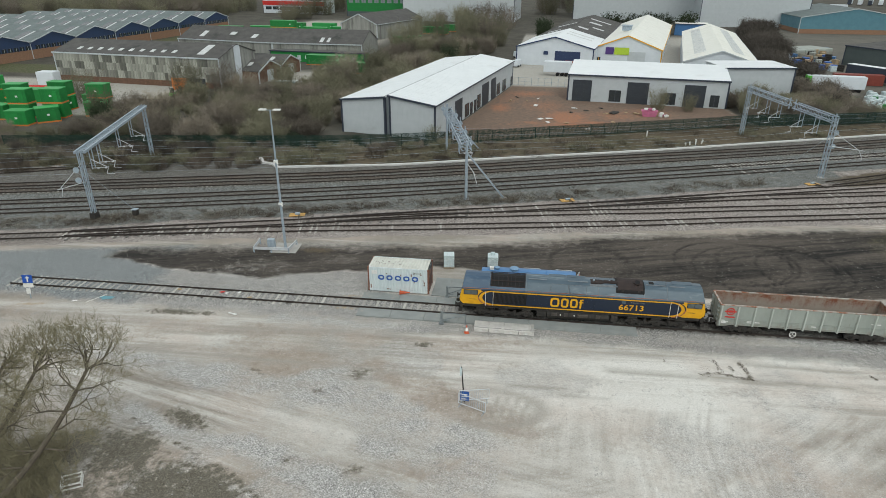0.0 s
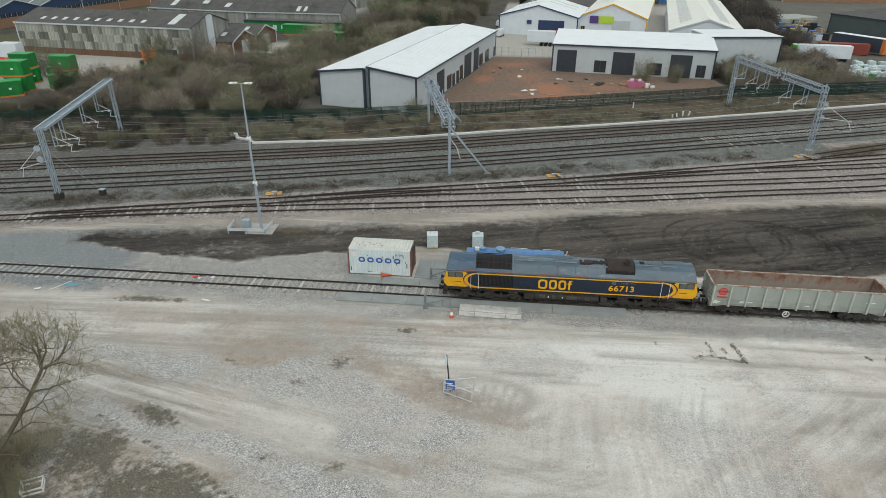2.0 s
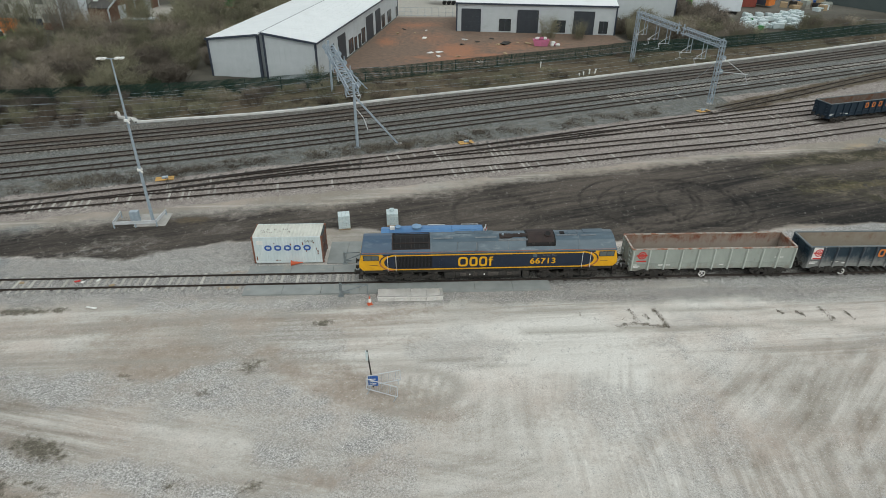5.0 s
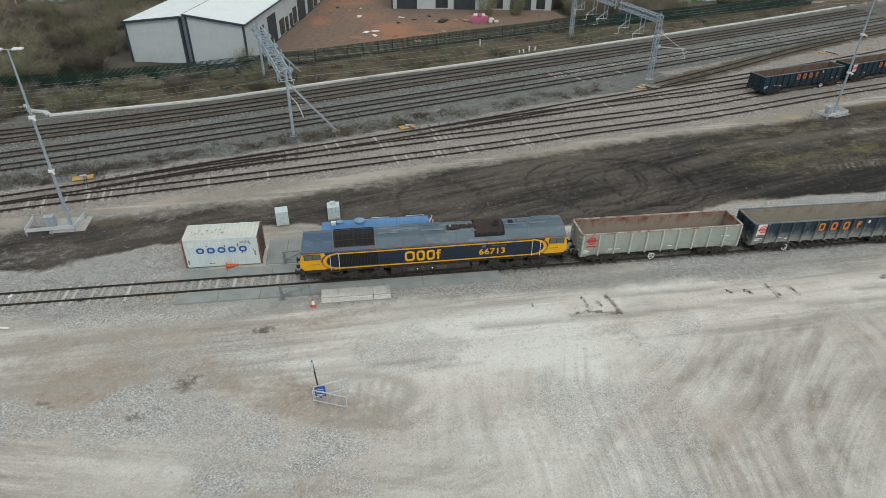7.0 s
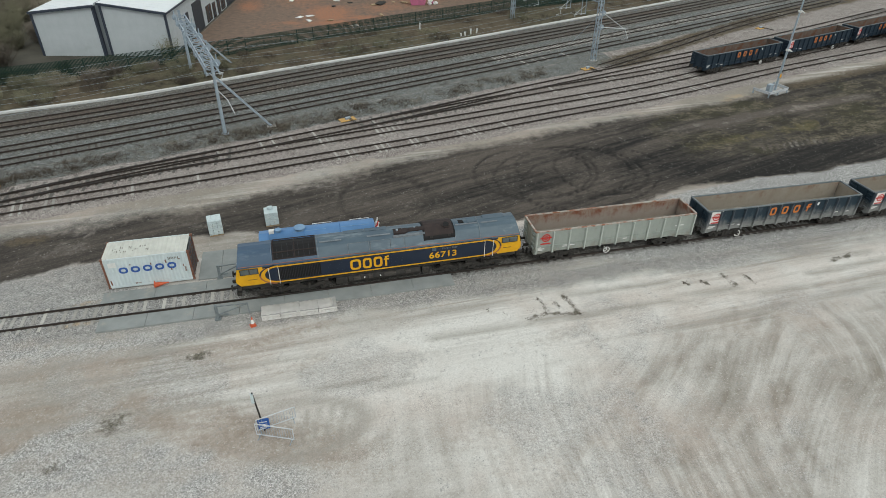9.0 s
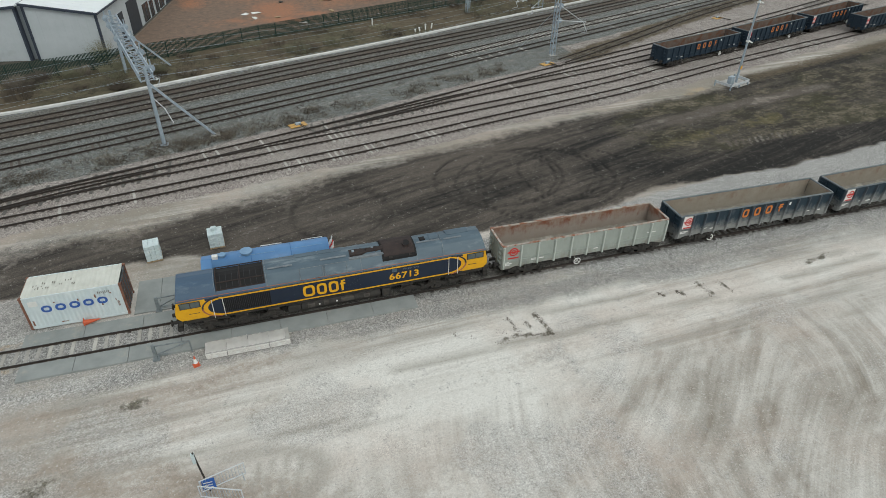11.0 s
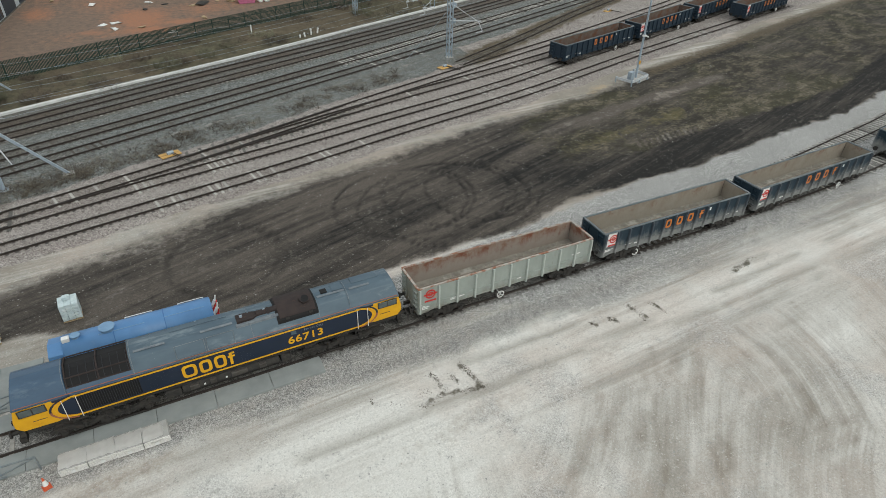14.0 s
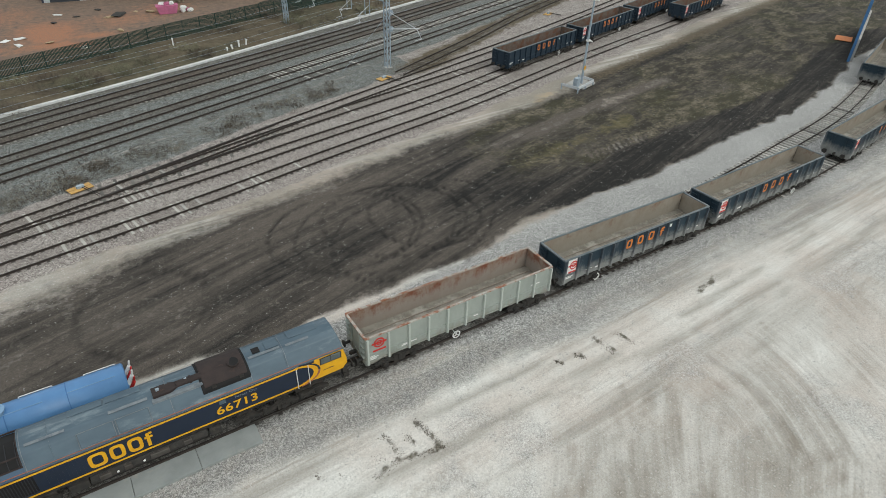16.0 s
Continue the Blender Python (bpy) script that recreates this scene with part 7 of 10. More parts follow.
# crowd barriers round a blue notice on a post
t = thing("notice_post", "thin dark post with a blue notice board, fenced by barriers", "sign post")
bm = B()
tube(bm, (0, 0, 0), (-0.25, 0, 3.1), 0.05, 8)
part("post", bm, M["under"], t)
bm = B()
bx(bm, -0.30, 0.34, -0.05, 0.0, 0.12, 0.98)
soften(bm, 0.012)
part("board", bm, M["plastic_blue"], t, "blue board")
for k in range(3):
    boxpart("notice_bar", -0.2, 0.22, -0.058, -0.052, 0.3 + 0.2 * k, 0.36 + 0.2 * k, M["white"], t)
bm = B()
bx(bm, -0.36, -0.20, -0.07, 0.07, 2.35, 3.05)
part("top_board", bm, M["ibc"], t, "pale narrow board")
t.matrix_basis = pose(11.35, -15.75, 0, 0, 0, 0)


def crowd_barrier(x, y, rz, lean):
    t = thing("crowd_barrier", "thin galvanised crowd barrier on bare stone", "barrier", "crowd barriers")
    bm = B()
    L, H = 2.2, 1.05
    for a_, b_ in (((0, 0.2), (L, 0.2)), ((0, H), (L, H)), ((0, 0.2), (0, H)), ((L, 0.2), (L, H))):
        tube(bm, (a_[0], 0, a_[1]), (b_[0], 0, b_[1]), 0.032, 8)
    fr = part("frame", bm, M["white_steel"], t)
    for i in range(13):
        bm = B()
        q = 0.15 + (L - 0.3) * i / 12
        tube(bm, (q, 0, 0.2), (q, 0, H), 0.010, 5)
        part("rod", bm, M["galv"], fr)
    for q in (0.15, L - 0.15):
        bm = B()
        tube(bm, (q, -0.3, 0.02), (q, 0.3, 0.02), 0.022, 6)
        tube(bm, (q, 0, 0.02), (q, 0, 0.2), 0.022, 6)
        part("foot", bm, M["galv"], t)
    t.matrix_basis = pose(x, y, 0.03, lean, 0, rz)
    return t


crowd_barrier(11.0, -15.9, 14, 0)
crowd_barrier(10.95, -16.15, -22, 0)

# stop sign at the end of the siding
t = thing("track_sign", "blue square sign with a white arrow on a leaning post", "sign")
bm = B()
tube(bm, (0, 0, 0), (0, 0, 2.3), 0.05, 8)
part("post", bm, M["galv"], t)
boxpart("sign_face", -0.42, 0.42, -0.09, -0.05, 1.75, 2.62, M["sign_blue"], t, "blue face", 0.01)
bm = B()
bx(bm, -0.06, 0.06, -0.105, -0.092, 1.88, 2.35)
v = [bm.verts.new((x, yy, z)) for yy in (-0.105, -0.092) for x, z in ((-0.2, 2.28), (0.2, 2.28), (0.0, 2.54))]
bm.faces.new(v[:3])
bm.faces.new(v[3:])
for i in range(3):
    bm.faces.new((v[i], v[(i + 1) % 3], v[3 + (i + 1) % 3], v[3 + i]))
part("arrow", bm, M["white"], t, "white arrow")
boxpart("lower_plate", -0.42, 0.42, -0.085, -0.05, 1.25, 1.68, M["white"], t, "white lower plate")
boxpart("lower_plate", -0.25, 0.1, -0.085, -0.05, 0.55, 1.12, M["white"], t, "white lower plate")
t.matrix_basis = pose(-31.9, -6.2, 0, 4, 7, 22)
bm = B()
for i in range(1):
    bx(bm, -1.1, 0.9, -0.2 + 0.25 * i, -0.14 + 0.25 * i, 0, 0.03)
t = thing("timber_scrap", "loose pale boards lying on the stone", "timber")
part("board", bm, M["block"], t)
t.matrix_basis = pose(-25.6, -5.3, 0.08, 0, 0, 60)
bm = B()
rim = [bm.verts.new((0.95 * math.cos(k * 0.449) * (0.8 + 0.25 * math.sin(k * 2.7)), 0.55 * math.sin(k * 0.449) * (0.85 + 0.2 * math.cos(k * 1.9)), 0.02)) for k in range(14)]
low = [bm.verts.new((v.co.x * 1.03, v.co.y * 1.03, -0.03)) for v in rim]
bm.faces.new(rim)
for k in range(14):
    bm.faces.new((rim[k], low[k], low[(k + 1) % 14], rim[(k + 1) % 14]))
t = tagged(part("tarpaulin", bm, M["plastic_teal"]), "faded blue sheet half buried in stone", "tarpaulin")
t.matrix_basis = pose(-24.7, -4.95, 0.03, 0, 0, 4)


def lamp_mast(x, y, rz, label, barrier_turn):
    """A tall floodlight mast on a plinth, with a control box and a crash barrier."""
    t = thing("lamp_mast", label, "street lamp", "floodlight masts")
    bm = B()
    tube(bm, (0, 0, 0.1), (0, 0, 8.0), 0.16, 10, 0.12)
    tube(bm, (0, 0, 8.0), (0, 0, 15.7), 0.12, 10, 0.065)
    part("pole", bm, M["galv"], t)
    boxpart("plinth", -1.5, 1.5, -1.2, 1.4, -0.05, 0.12, M["conc"], t, "concrete plinth", 0.02)
    for z in (5.4, 10.2):
        bm = B()
        bx(bm, -0.2, 0.2, -0.22, 0.16, z, z + 0.22)
        tube(bm, (0.1, -0.2, z + 0.1), (0.35, -0.45, z - 0.05), 0.09, 8)
        part("camera_box", bm, M["white"], t, "small white camera unit")
    bm = B()
    bar(bm, (-0.95, 0, 15.75), (0.95, 0, 15.75), 0.07, 0.07)
    part("cross_arm", bm, M["galv"], t)
    for s in (-1, 1):
        for q in (0.55, 0.95):
            bm = B()
            bx(bm, s * q - 0.17, s * q + 0.17, -0.34, 0.16, 15.74, 15.88)
            soften(bm, 0.03)
            part("floodlight", bm, M["white"], t, "grey floodlight head")
    boxpart("control_box", -1.95, -1.15, -0.4, 0.15, 0.1, 1.25, M["galv"], t, "blue-grey control cabinet", 0.03)
    if x > 0:
        boxpart("warning_plate", -0.18, 0.18, -0.19, -0.165, 1.9, 2.35, M["yellow"], t, "small yellow plate")
    t.matrix_basis = pose(x, y, 0, 0, 0, rz)
    b = thing("crash_barrier", "galvanised crash barrier round the lamp mast plinth", "barrier", "crash barriers")
    pts = [Vector((-3.3, 0.9, 0)), Vector((-3.2, -1.35, 0)), Vector((0.75, -1.3, 0)), Vector((1.0, 0.95, 0))]
    for p, q in zip(pts, pts[1:]):
        bm = B()
        for z, hh in ((0.50, 0.12), (0.70, 0.12)):
            bar(bm, p + Vector((0, 0, z)), q + Vector((0, 0, z)), 0.07, hh)
        bar(bm, p + Vector((0, 0, 0.60)), q + Vector((0, 0, 0.60)), 0.02, 0.2)
        part("beam", bm, M["white_steel"], b)
    for p in (pts[0], pts[1], (pts[1] + pts[2]) / 2, pts[2], pts[3]):
        boxpart("post", p.x - 0.05, p.x + 0.05, p.y - 0.02, p.y + 0.12, 0, 0.74, M["galv"], b)
    b.matrix_basis = pose(x, y, 0, 0, 0, rz + barrier_turn)
    return t


lamp_mast(-11.75, 8.3, 3, "tall grey floodlight mast behind a crash barrier", 0)
lamp_mast(77.9, 28.05, 18, "tall grey floodlight mast beside stabled wagons", 0)

# point machines with their pale yellow walkway boards
for x, y, rz in ((-14.0, 18.2, 14), (20.55, 28.8, 18), (56.5, 41.1, 20), (96.3, 56.4, 22)):
    t = thing("point_machine", "low point machine with a sand-coloured walkway board", "point machine", "point machines")
    for k in (-0.27, 0.27):
        boxpart("board", -1.0, 0.95, k - 0.24, k + 0.24, 0.1, 0.17, M["pipe_yellow"], t, "sand-coloured board", 0.01)
    boxpart("motor", -0.3, 0.35, -0.15, 0.15, 0.15, 0.42, M["galv"], t, "", 0.03)
    bm = B()
    tube(bm, (0.3, 0, 0.25), (0.6, -2.3, 0.2), 0.035, 6)
    tube(bm, (0.1, 0, 0.25), (0.4, -2.3, 0.2), 0.035, 6)
    part("drive_rod", bm, M["under"], t)
    t.matrix_basis = pose(x, y, 0.06, 0, 0, rz)

# white relay boxes on the verge
for i, (x, y, h) in enumerate(((43.4, 61.3, 0.5), (44.5, 61.9, 0.8), (45.6, 62.3, 0.7), (42.6, 61.0, 0.35), (36.5, 65.5, 1.2))):
    t = thing("marker_post", "short white marker post on the verge", "post", "white posts")
    bm = B()
    v = bx(bm, -0.1, 0.1, -0.09, 0.09, 0, h)
    soften(bm, 0.03)
    part("post", bm, M["white"], t)
    boxpart("cap", -0.14, 0.14, -0.12, 0.12, h - 0.02, h + 0.12, M["white"], t, "", 0.02)
    t.matrix_basis = pose(x, y, 0.1, 4 * (i % 3) - 4, 9 * ((i * 7) % 3 - 1), 20 * i)

# orange sheet and the steel framed wall at the far end of the cinder ground
bm = B()
bx(bm, -1.6, 1.6, -1.2, 1.2, 0, 0.05)
soften(bm, 0.015)
t = tagged(part("orange_sheet", bm, M["orange_text"]), "flat orange sheet lying on dark ground", "sheet")
t.matrix_basis = pose(130.3, 23.6, 0.1, 0, 0, 25)
t = thing("push_wall", "tall blue steel framed wall holding pale stone", "bunker wall")
for i in range(7):
    bm = B()
    bar(bm, (3.6 * i, 0, 0), (3.6 * i, 0, 9.0), 0.36, 0.36)
    part("post", bm, M["steel_blue"], t, "blue steel post")
    if i < 6:
        for z in (2.0, 5.0, 8.5):
            bm = B()
            bar(bm, (3.6 * i, 0, z), (3.6 * i + 3.6, 0, z), 0.25, 0.3)
            part("rail", bm, M["steel_blue"], t)
        for k in range(4):
            boxpart("sleeper_plank", 3.6 * i + 0.2, 3.6 * i + 3.4, -0.5, -0.2, 0.8 * k, 0.8 * k + 0.75, M["conc"], t)
t.matrix_basis = pose(119.5, 16.8, 0, 0, 0, 24)


# dark soil clods torn up by a bucket, in short strokes on the pale stone
def clods(strokes, seed):
    rg = random.Random(seed)
    bm = B()
    for x0, y0, x1, y1, k, spread in strokes:
        for i in range(int(k * 1.8)):
            u = rg.random()
            r = 0.012 + 0.034 * rg.random() ** 2.5
            c = Vector((x0 + (x1 - x0) * u + rg.gauss(0, spread), y0 + (y1 - y0) * u + rg.gauss(0, spread), 0.03))
            top = bm.verts.new(c + Vector((rg.uniform(-0.4, 0.4) * r, rg.uniform(-0.4, 0.4) * r, r * rg.uniform(0.6, 1.1))))
            rim = [bm.verts.new(c + Vector((math.cos(q * 1.257) * r * rg.uniform(0.7, 1.4), math.sin(q * 1.257) * r * rg.uniform(0.7, 1.4), -0.06))) for q in range(5)]
            for q in range(5):
                bm.faces.new((top, rim[q], rim[(q + 1) % 5]))
    return bm


M["clod"] = mk("damp_brown_soil", (0.150, 0.128, 0.104), (0.100, 0.086, 0.070), 3.0, (0.27, 0.24, 0.20), 1.2, 0.54, 0.95, bump=0.2, world_space=True)
t = tagged(part("soil_clods", clods(((29.3, -9.75, 31.0, -9.4, 130, 0.12), (31.0, -9.4, 33.5, -9.9, 170, 0.10), (30.95, -7.6, 31.2, -9.3, 120, 0.11), (31.95, -8.2, 32.1, -8.95, 60, 0.10), (32.85, -7.6, 33.25, -9.5, 170, 0.11), (26.9, -8.0, 27.0, -8.3, 16, 0.06), (28.0, -8.7, 28.2, -9.1, 24, 0.10), (29.6, -8.6, 30.3, -9.1, 30, 0.2)), 4), M["clod"]), "scattered dark soil clods on pale stone", "soil", kind="stuff")
t = tagged(part("soil_clods", clods(((42.7, -8.0, 42.9, -8.5, 30, 0.08), (44.1, -8.2, 44.4, -8.8, 50, 0.10), (46.1, -7.7, 46.4, -9.3, 190, 0.13), (47.7, -8.0, 48.0, -9.3, 70, 0.14), (56.0, -8.1, 57.5, -7.7, 60, 0.12), (58.0, -7.7, 59.2, -7.4, 40, 0.12)), 6), M["clod"]), "scattered dark soil clods on pale stone", "soil", kind="stuff")

# ---- overhead line structures ----
def lattice_bar(bm, p, q, w, h, step, r=0.035, up=Vector((0, 0, 1))):
    """A four-legged lattice girder from p to q, w wide and h deep."""
    p, q = Vector(p), Vector(q)
    d = (q - p)
    L = d.length
    d.normalize()
    s = d.cross(up)
    s = s.normalized() if s.length > 1e-3 else Vector((1, 0, 0))
    u = s.cross(d)
    cs = [s * (w / 2 * i) + u * (h / 2 * j) for i, j in ((-1, -1), (1, -1), (1, 1), (-1, 1))]
    for c_ in cs:
        bar(bm, p + c_, q + c_, r * 2.2, r * 2.2)
    n = max(2, int(L / step))
    for k in range(n):
        a, b = p + d * (L * k / n), p + d * (L * (k + 1) / n)
        for i in range(4):
            c0, c1 = cs[i], cs[(i + 1) % 4]
            if k % 2:
                c0, c1 = c1, c0
            bar(bm, a + c0, b + c1, r * 1.2, r * 1.2)


def cantilever(parent, p, along_dir, s, reach=2.0):
    """Drop tube and registration arm below the beam at p."""
    p = Vector(p)
    a = Vector((*along_dir, 0)).normalized()
    bm = B()
    tube(bm, p, p + Vector((0, 0, -2.6)), 0.06, 8)
    tube(bm, p + a * 1.0, p + a * 1.0 + Vector((0, 0, -2.6)), 0.06, 8)
    part("drop_tube", bm, M["galv"], parent)
    e = p + Vector((0, 0, -2.5))
    n = Vector((-a.y, a.x, 0)) * s
    bm = B()
    tube(bm, e, e + n * reach + Vector((0, 0, 0.1)), 0.045, 6)
    tube(bm, e + Vector((0, 0, 1.2)), e + n * reach * 0.9 + Vector((0, 0, 0.1)), 0.04, 6)
    tube(bm, e + n * reach * 0.95, e + n * reach * 0.8 + Vector((0, 0, -0.75)), 0.04, 6)
    tube(bm, e + n * reach * 0.8 + Vector((0, 0, -0.75)), e + n * reach * 1.25 + Vector((0, 0, -0.85)), 0.035, 6)
    part("registration_arm", bm, M["white_steel"], parent, "white registration arm")
    for t_ in (0.3, 0.75):
        bm = B()
        c_ = e + n * reach * t_
        tube(bm, c_, c_ + n * 0.25, 0.09, 8)
        part("insulator", bm, M["white_steel"], parent)


def pulleys(parent, p, n):
    p, n = Vector(p), Vector(n).normalized()
    bm = B()
    tube(bm, p - n * 0.05, p + n * 0.05, 0.36, 18)
    tube(bm, p - n * 0.12, p + n * 0.12, 0.09, 8)
    part("tension_wheel", bm, M["galv"], parent, "round tension wheel")


def gantry(label, near, far, h, kind, drops, plinth=0.0, gap=None):
    g = thing("line_gantry", label, "overhead gantry", "overhead line gantries")
    n, f = Vector((*near, 0)), Vector((*far, 0))
    d = (f - n)
    L = d.length
    d.normalize()
    for p in (n, f):
        bm = B()
        if kind == "tube":
            tube(bm, p + Vector((0, 0, 0.1)), p + Vector((0, 0, h + 0.9)), 0.2, 14, 0.16)
            bx(bm, p.x - 0.4, p.x + 0.4, p.y - 0.4, p.y + 0.4, 0.1, 0.2)
        elif kind == "lattice":
            lattice_bar(bm, p + Vector((0, 0, 0.1)), p + Vector((0, 0, h + 0.4)), 0.50, 0.60, 0.8, 0.044, Vector((d.x, d.y, 0)))
        else:
            lattice_bar(bm, p + Vector((0, 0, 0.1)), p + Vector((0, 0, h + 0.3)), 0.42, 0.50, 0.85, 0.038, Vector((d.x, d.y, 0)))
        part("mast", bm, M["galv"], g, "galvanised mast")
        if plinth and p is n:
            boxpart("plinth", p.x - 0.4, p.x + 0.4, p.y - 0.4, p.y + 0.4, -0.1, plinth, M["under"], g, "black plinth", 0.02)
        else:
            boxpart("foot", p.x - 0.5, p.x + 0.5, p.y - 0.5, p.y + 0.5, -0.1, 0.14, M["conc"], g, "concrete foot", 0.02)
    spans = [(0.0, L)] if gap is None else [(0.0, gap - 0.8), (gap + 0.8, L)]
    for a, b in spans:
        bm = B()
        pa, pb = n + d * a + Vector((0, 0, h)), n + d * b + Vector((0, 0, h))
        if kind == "ladder":
            s = d.cross(Vector((0, 0, 1)))
            for k in (-0.55, 0.55):
                bar(bm, pa + s * k, pb + s * k, 0.2, 0.3)
            m_ = int((b - a) / 0.8)
            for i in range(m_ + 1):
                c_ = pa.lerp(pb, i / m_)
                bar(bm, c_ - s * 0.55, c_ + s * 0.55, 0.1, 0.1)
                if i < m_:
                    c2 = pa.lerp(pb, (i + 1) / m_)
                    bar(bm, c_ - s * 0.42 * (-1) ** i, c2 + s * 0.42 * (-1) ** i, 0.06, 0.06)
        else:
            lattice_bar(bm, pa, pb, 1.25 if kind == "tube" else 0.9, 0.7 if kind == "tube" else 0.85, 0.9, 0.055)
            if gap is not None:
                for c_ in (pa, pb):
                    bar(bm, c_ - Vector((0, 0, 0.9)), c_ + Vector((0, 0, 0.9)), 0.16, 0.16)
        part("beam", bm, M["galv"], g, "galvanised lattice beam")
    for t_, s in drops:
        cantilever(g, n + d * (L * t_) + Vector((0, 0, h - 0.3)), (d.x, d.y), s)
    return g, n, d, L


g, n, d, L = gantry("galvanised ladder-beam gantry over four running lines", (-38.9, 13.4), (-46.8, 39.4), 8.7, "ladder", ((0.10, -1), (0.20, -1), (0.48, -1), (0.70, -1)), 0.95)
bm = B()
tube(bm, n + Vector((0, 0, 5.0)), n + Vector((-3.4, -1.0, 4.1)), 0.05, 6)
tube(bm, n + Vector((0, 0, 7.4)), n + Vector((-3.0, -0.9, 4.3)), 0.04, 6)
tube(bm, n + Vector((-2.8, -0.8, 4.3)), n + Vector((-3.1, -0.9, 3.2)), 0.04, 6)
part("registration_arm", bm, M["white_steel"], g, "white side arm")
for z in (5.3, 6.6):
    pulleys(g, n + Vector((-0.6, -0.5, z)), (0.3, -1, 0))
bm = B()
tube(bm, n + Vector((0.2, 0, 6.2)), (-34.4, 15.0, 1.0), 0.018, 5)
part("stay_wire", bm, M["galv"], g)
t = thing("anchor_block", "black anchor block with a pale cap", "anchor block")
boxpart("block", -34.7, -34.1, 14.8, 15.4, 0, 0.95, M["under"], t, "black block", 0.03)
boxpart("cap", -34.75, -34.05, 14.75, 15.45, 0.95, 1.02, M["galv"], t, "pale cap plate")

g, n, d, L = gantry("galvanised lattice-beam gantry with tension wheels and a raking strut", (6.75, 27.45), (0.8, 51.2), 7.3, "tube", ((0.30, -1), (0.62, -1), (0.82, -1)))
for p0, p1 in ((n + Vector((0, 0, 6.7)), (11.8, 28.7, 0.12)), (n + d * L + Vector((0, 0, 6.7)), (6.3, 53.0, 0.12))):
    bm = B()
    bar(bm, p0, p1, 0.22, 0.22)
    part("raking_strut", bm, M["galv"], g, "galvanised raking strut")
    boxpart("strut_foot", p1[0] - 0.5, p1[0] + 0.5, p1[1] - 0.4, p1[1] + 0.4, 0.0, 0.16, M["conc"], g, "", 0.02)
sd = d.cross(Vector((0, 0, 1)))
for t_, k in ((0.06, 1), (0.3, 1), (0.52, 1), (0.74, 1), (0.55, -1), (0.8, -1), (0.95, -1)):
    c_ = n + d * (L * t_) + sd * 0.75 * k + Vector((0, 0, 7.6))
    pulleys(g, c_, (d.x, d.y, 0))
    bm = B()
    bar(bm, c_ - Vector((0, 0, 0.6)), c_ + Vector((0, 0, 0.9)), 0.12, 0.12)
    bar(bm, c_ - sd * 0.6 * k, c_, 0.10, 0.10)
    part("wheel_bracket", bm, M["galv"], g)
bm = B()
tube(bm, n + Vector((0.05, 0, 5.2)), n + Vector((1.0, -0.6, 4.2)), 0.05, 6)
tube(bm, n + Vector((1.0, -0.6, 4.2)), n + Vector((1.5, -0.8, 2.7)), 0.06, 6)
part("registration_arm", bm, M["white_steel"], g, "hanging white arm")

g, n, d, L = gantry("galvanised lattice portal gantry with split beam over the running lines", (59.0, 44.8), (54.3, 69.4), 8.9, "lattice", ((0.14, 1), (0.30, 1), (0.56, 1), (0.70, 1), (0.86, 1)), 0.0, 11.2)
bm = B()
tube(bm, n + Vector((0, 0, 5.0)), n + Vector((4.6, -0.4, 4.6)), 0.06, 6)
tube(bm, n + Vector((0, 0, 7.3)), n + Vector((4.0, -0.3, 4.7)), 0.045, 6)
tube(bm, n + Vector((4.2, -0.35, 4.6)), n + Vector((4.9, -0.4, 3.2)), 0.045, 6)
tube(bm, n + Vector((4.9, -0.4, 3.2)), n + Vector((3.9, -0.4, 3.1)), 0.035, 6)
part("registration_arm", bm, M["white_steel"], g, "white side arm")
for z in (4.9, 6.9):
    pulleys(g, n + Vector((0.7, 0.2, z)), (0, 1, 0))
bm = B()
tube(bm, n + Vector((-0.2, 0, 6.5)), (52.8, 45.6, 0.1), 0.018, 5)
part("stay_wire", bm, M["galv"], g)

# wires of the running lines
wt = thing("overhead_wires", "thin contact and catenary wires above the running lines", "wires")
GX = [(-110, None), (-41, None), (5.0, None), (57.5, None), (102.0, None), (150, None)]
for f in (MAIN1, MAIN2, MAIN3, MAIN4):
    for zc, sag in ((4.9, 0.05), (6.3, 1.0)):
        bm = B()
        for (xa, _), (xb, _) in zip(GX, GX[1:]):
            prev = None
            for i in range(13):
                u = i / 12
                x = xa + (xb - xa) * u
                p = Vector((x, float(f(x)), zc - sag * 4 * u * (1 - u)))
                if prev is not None:
                    tube(bm, prev, p, 0.010, 4, None, False)
                prev = p
        part("wire", bm, M["galv"], wt)

# ---- palisade fence ----
fn = thing("palisade_fence", "dark green steel palisade fence along the verge", "fence", "", "structure")
bm0 = B()
v = bx(bm0, -0.050, 0.050, -0.012, 0.012, 0.08, 2.25)
bm0.verts.new((0, 0, 2.42))
PALE = mesh_of("pale", bm0, M["fence"])
rest = B()
for x, y, h in along(FENCE, -75, 120, 0.16):
    if 8 <= x <= 52:
        o = new("pale", PALE)
        o.parent = fn
        o.matrix_basis = pose(x, y, 0.3, 0, 0, math.degrees(h))
    else:
        bx(rest, -0.050, 0.050, -0.012, 0.012, 0.1, 2.4, pose(x, y, 0.3, 0, 0, math.degrees(h)))
tagged(part("far_pales", rest, M["fence"], fn), kind="stuff")
for z in (0.75, 1.95):
    bm = B()
    q = along(FENCE, -75, 120, 3.0)
    for (x0, y0, _), (x1, y1, _) in zip(q, q[1:]):
        bar(bm, (x0, y0 + 0.03, z), (x1, y1 + 0.03, z), 0.05, 0.09)
    part("fence_rail", bm, M["fence"], fn)
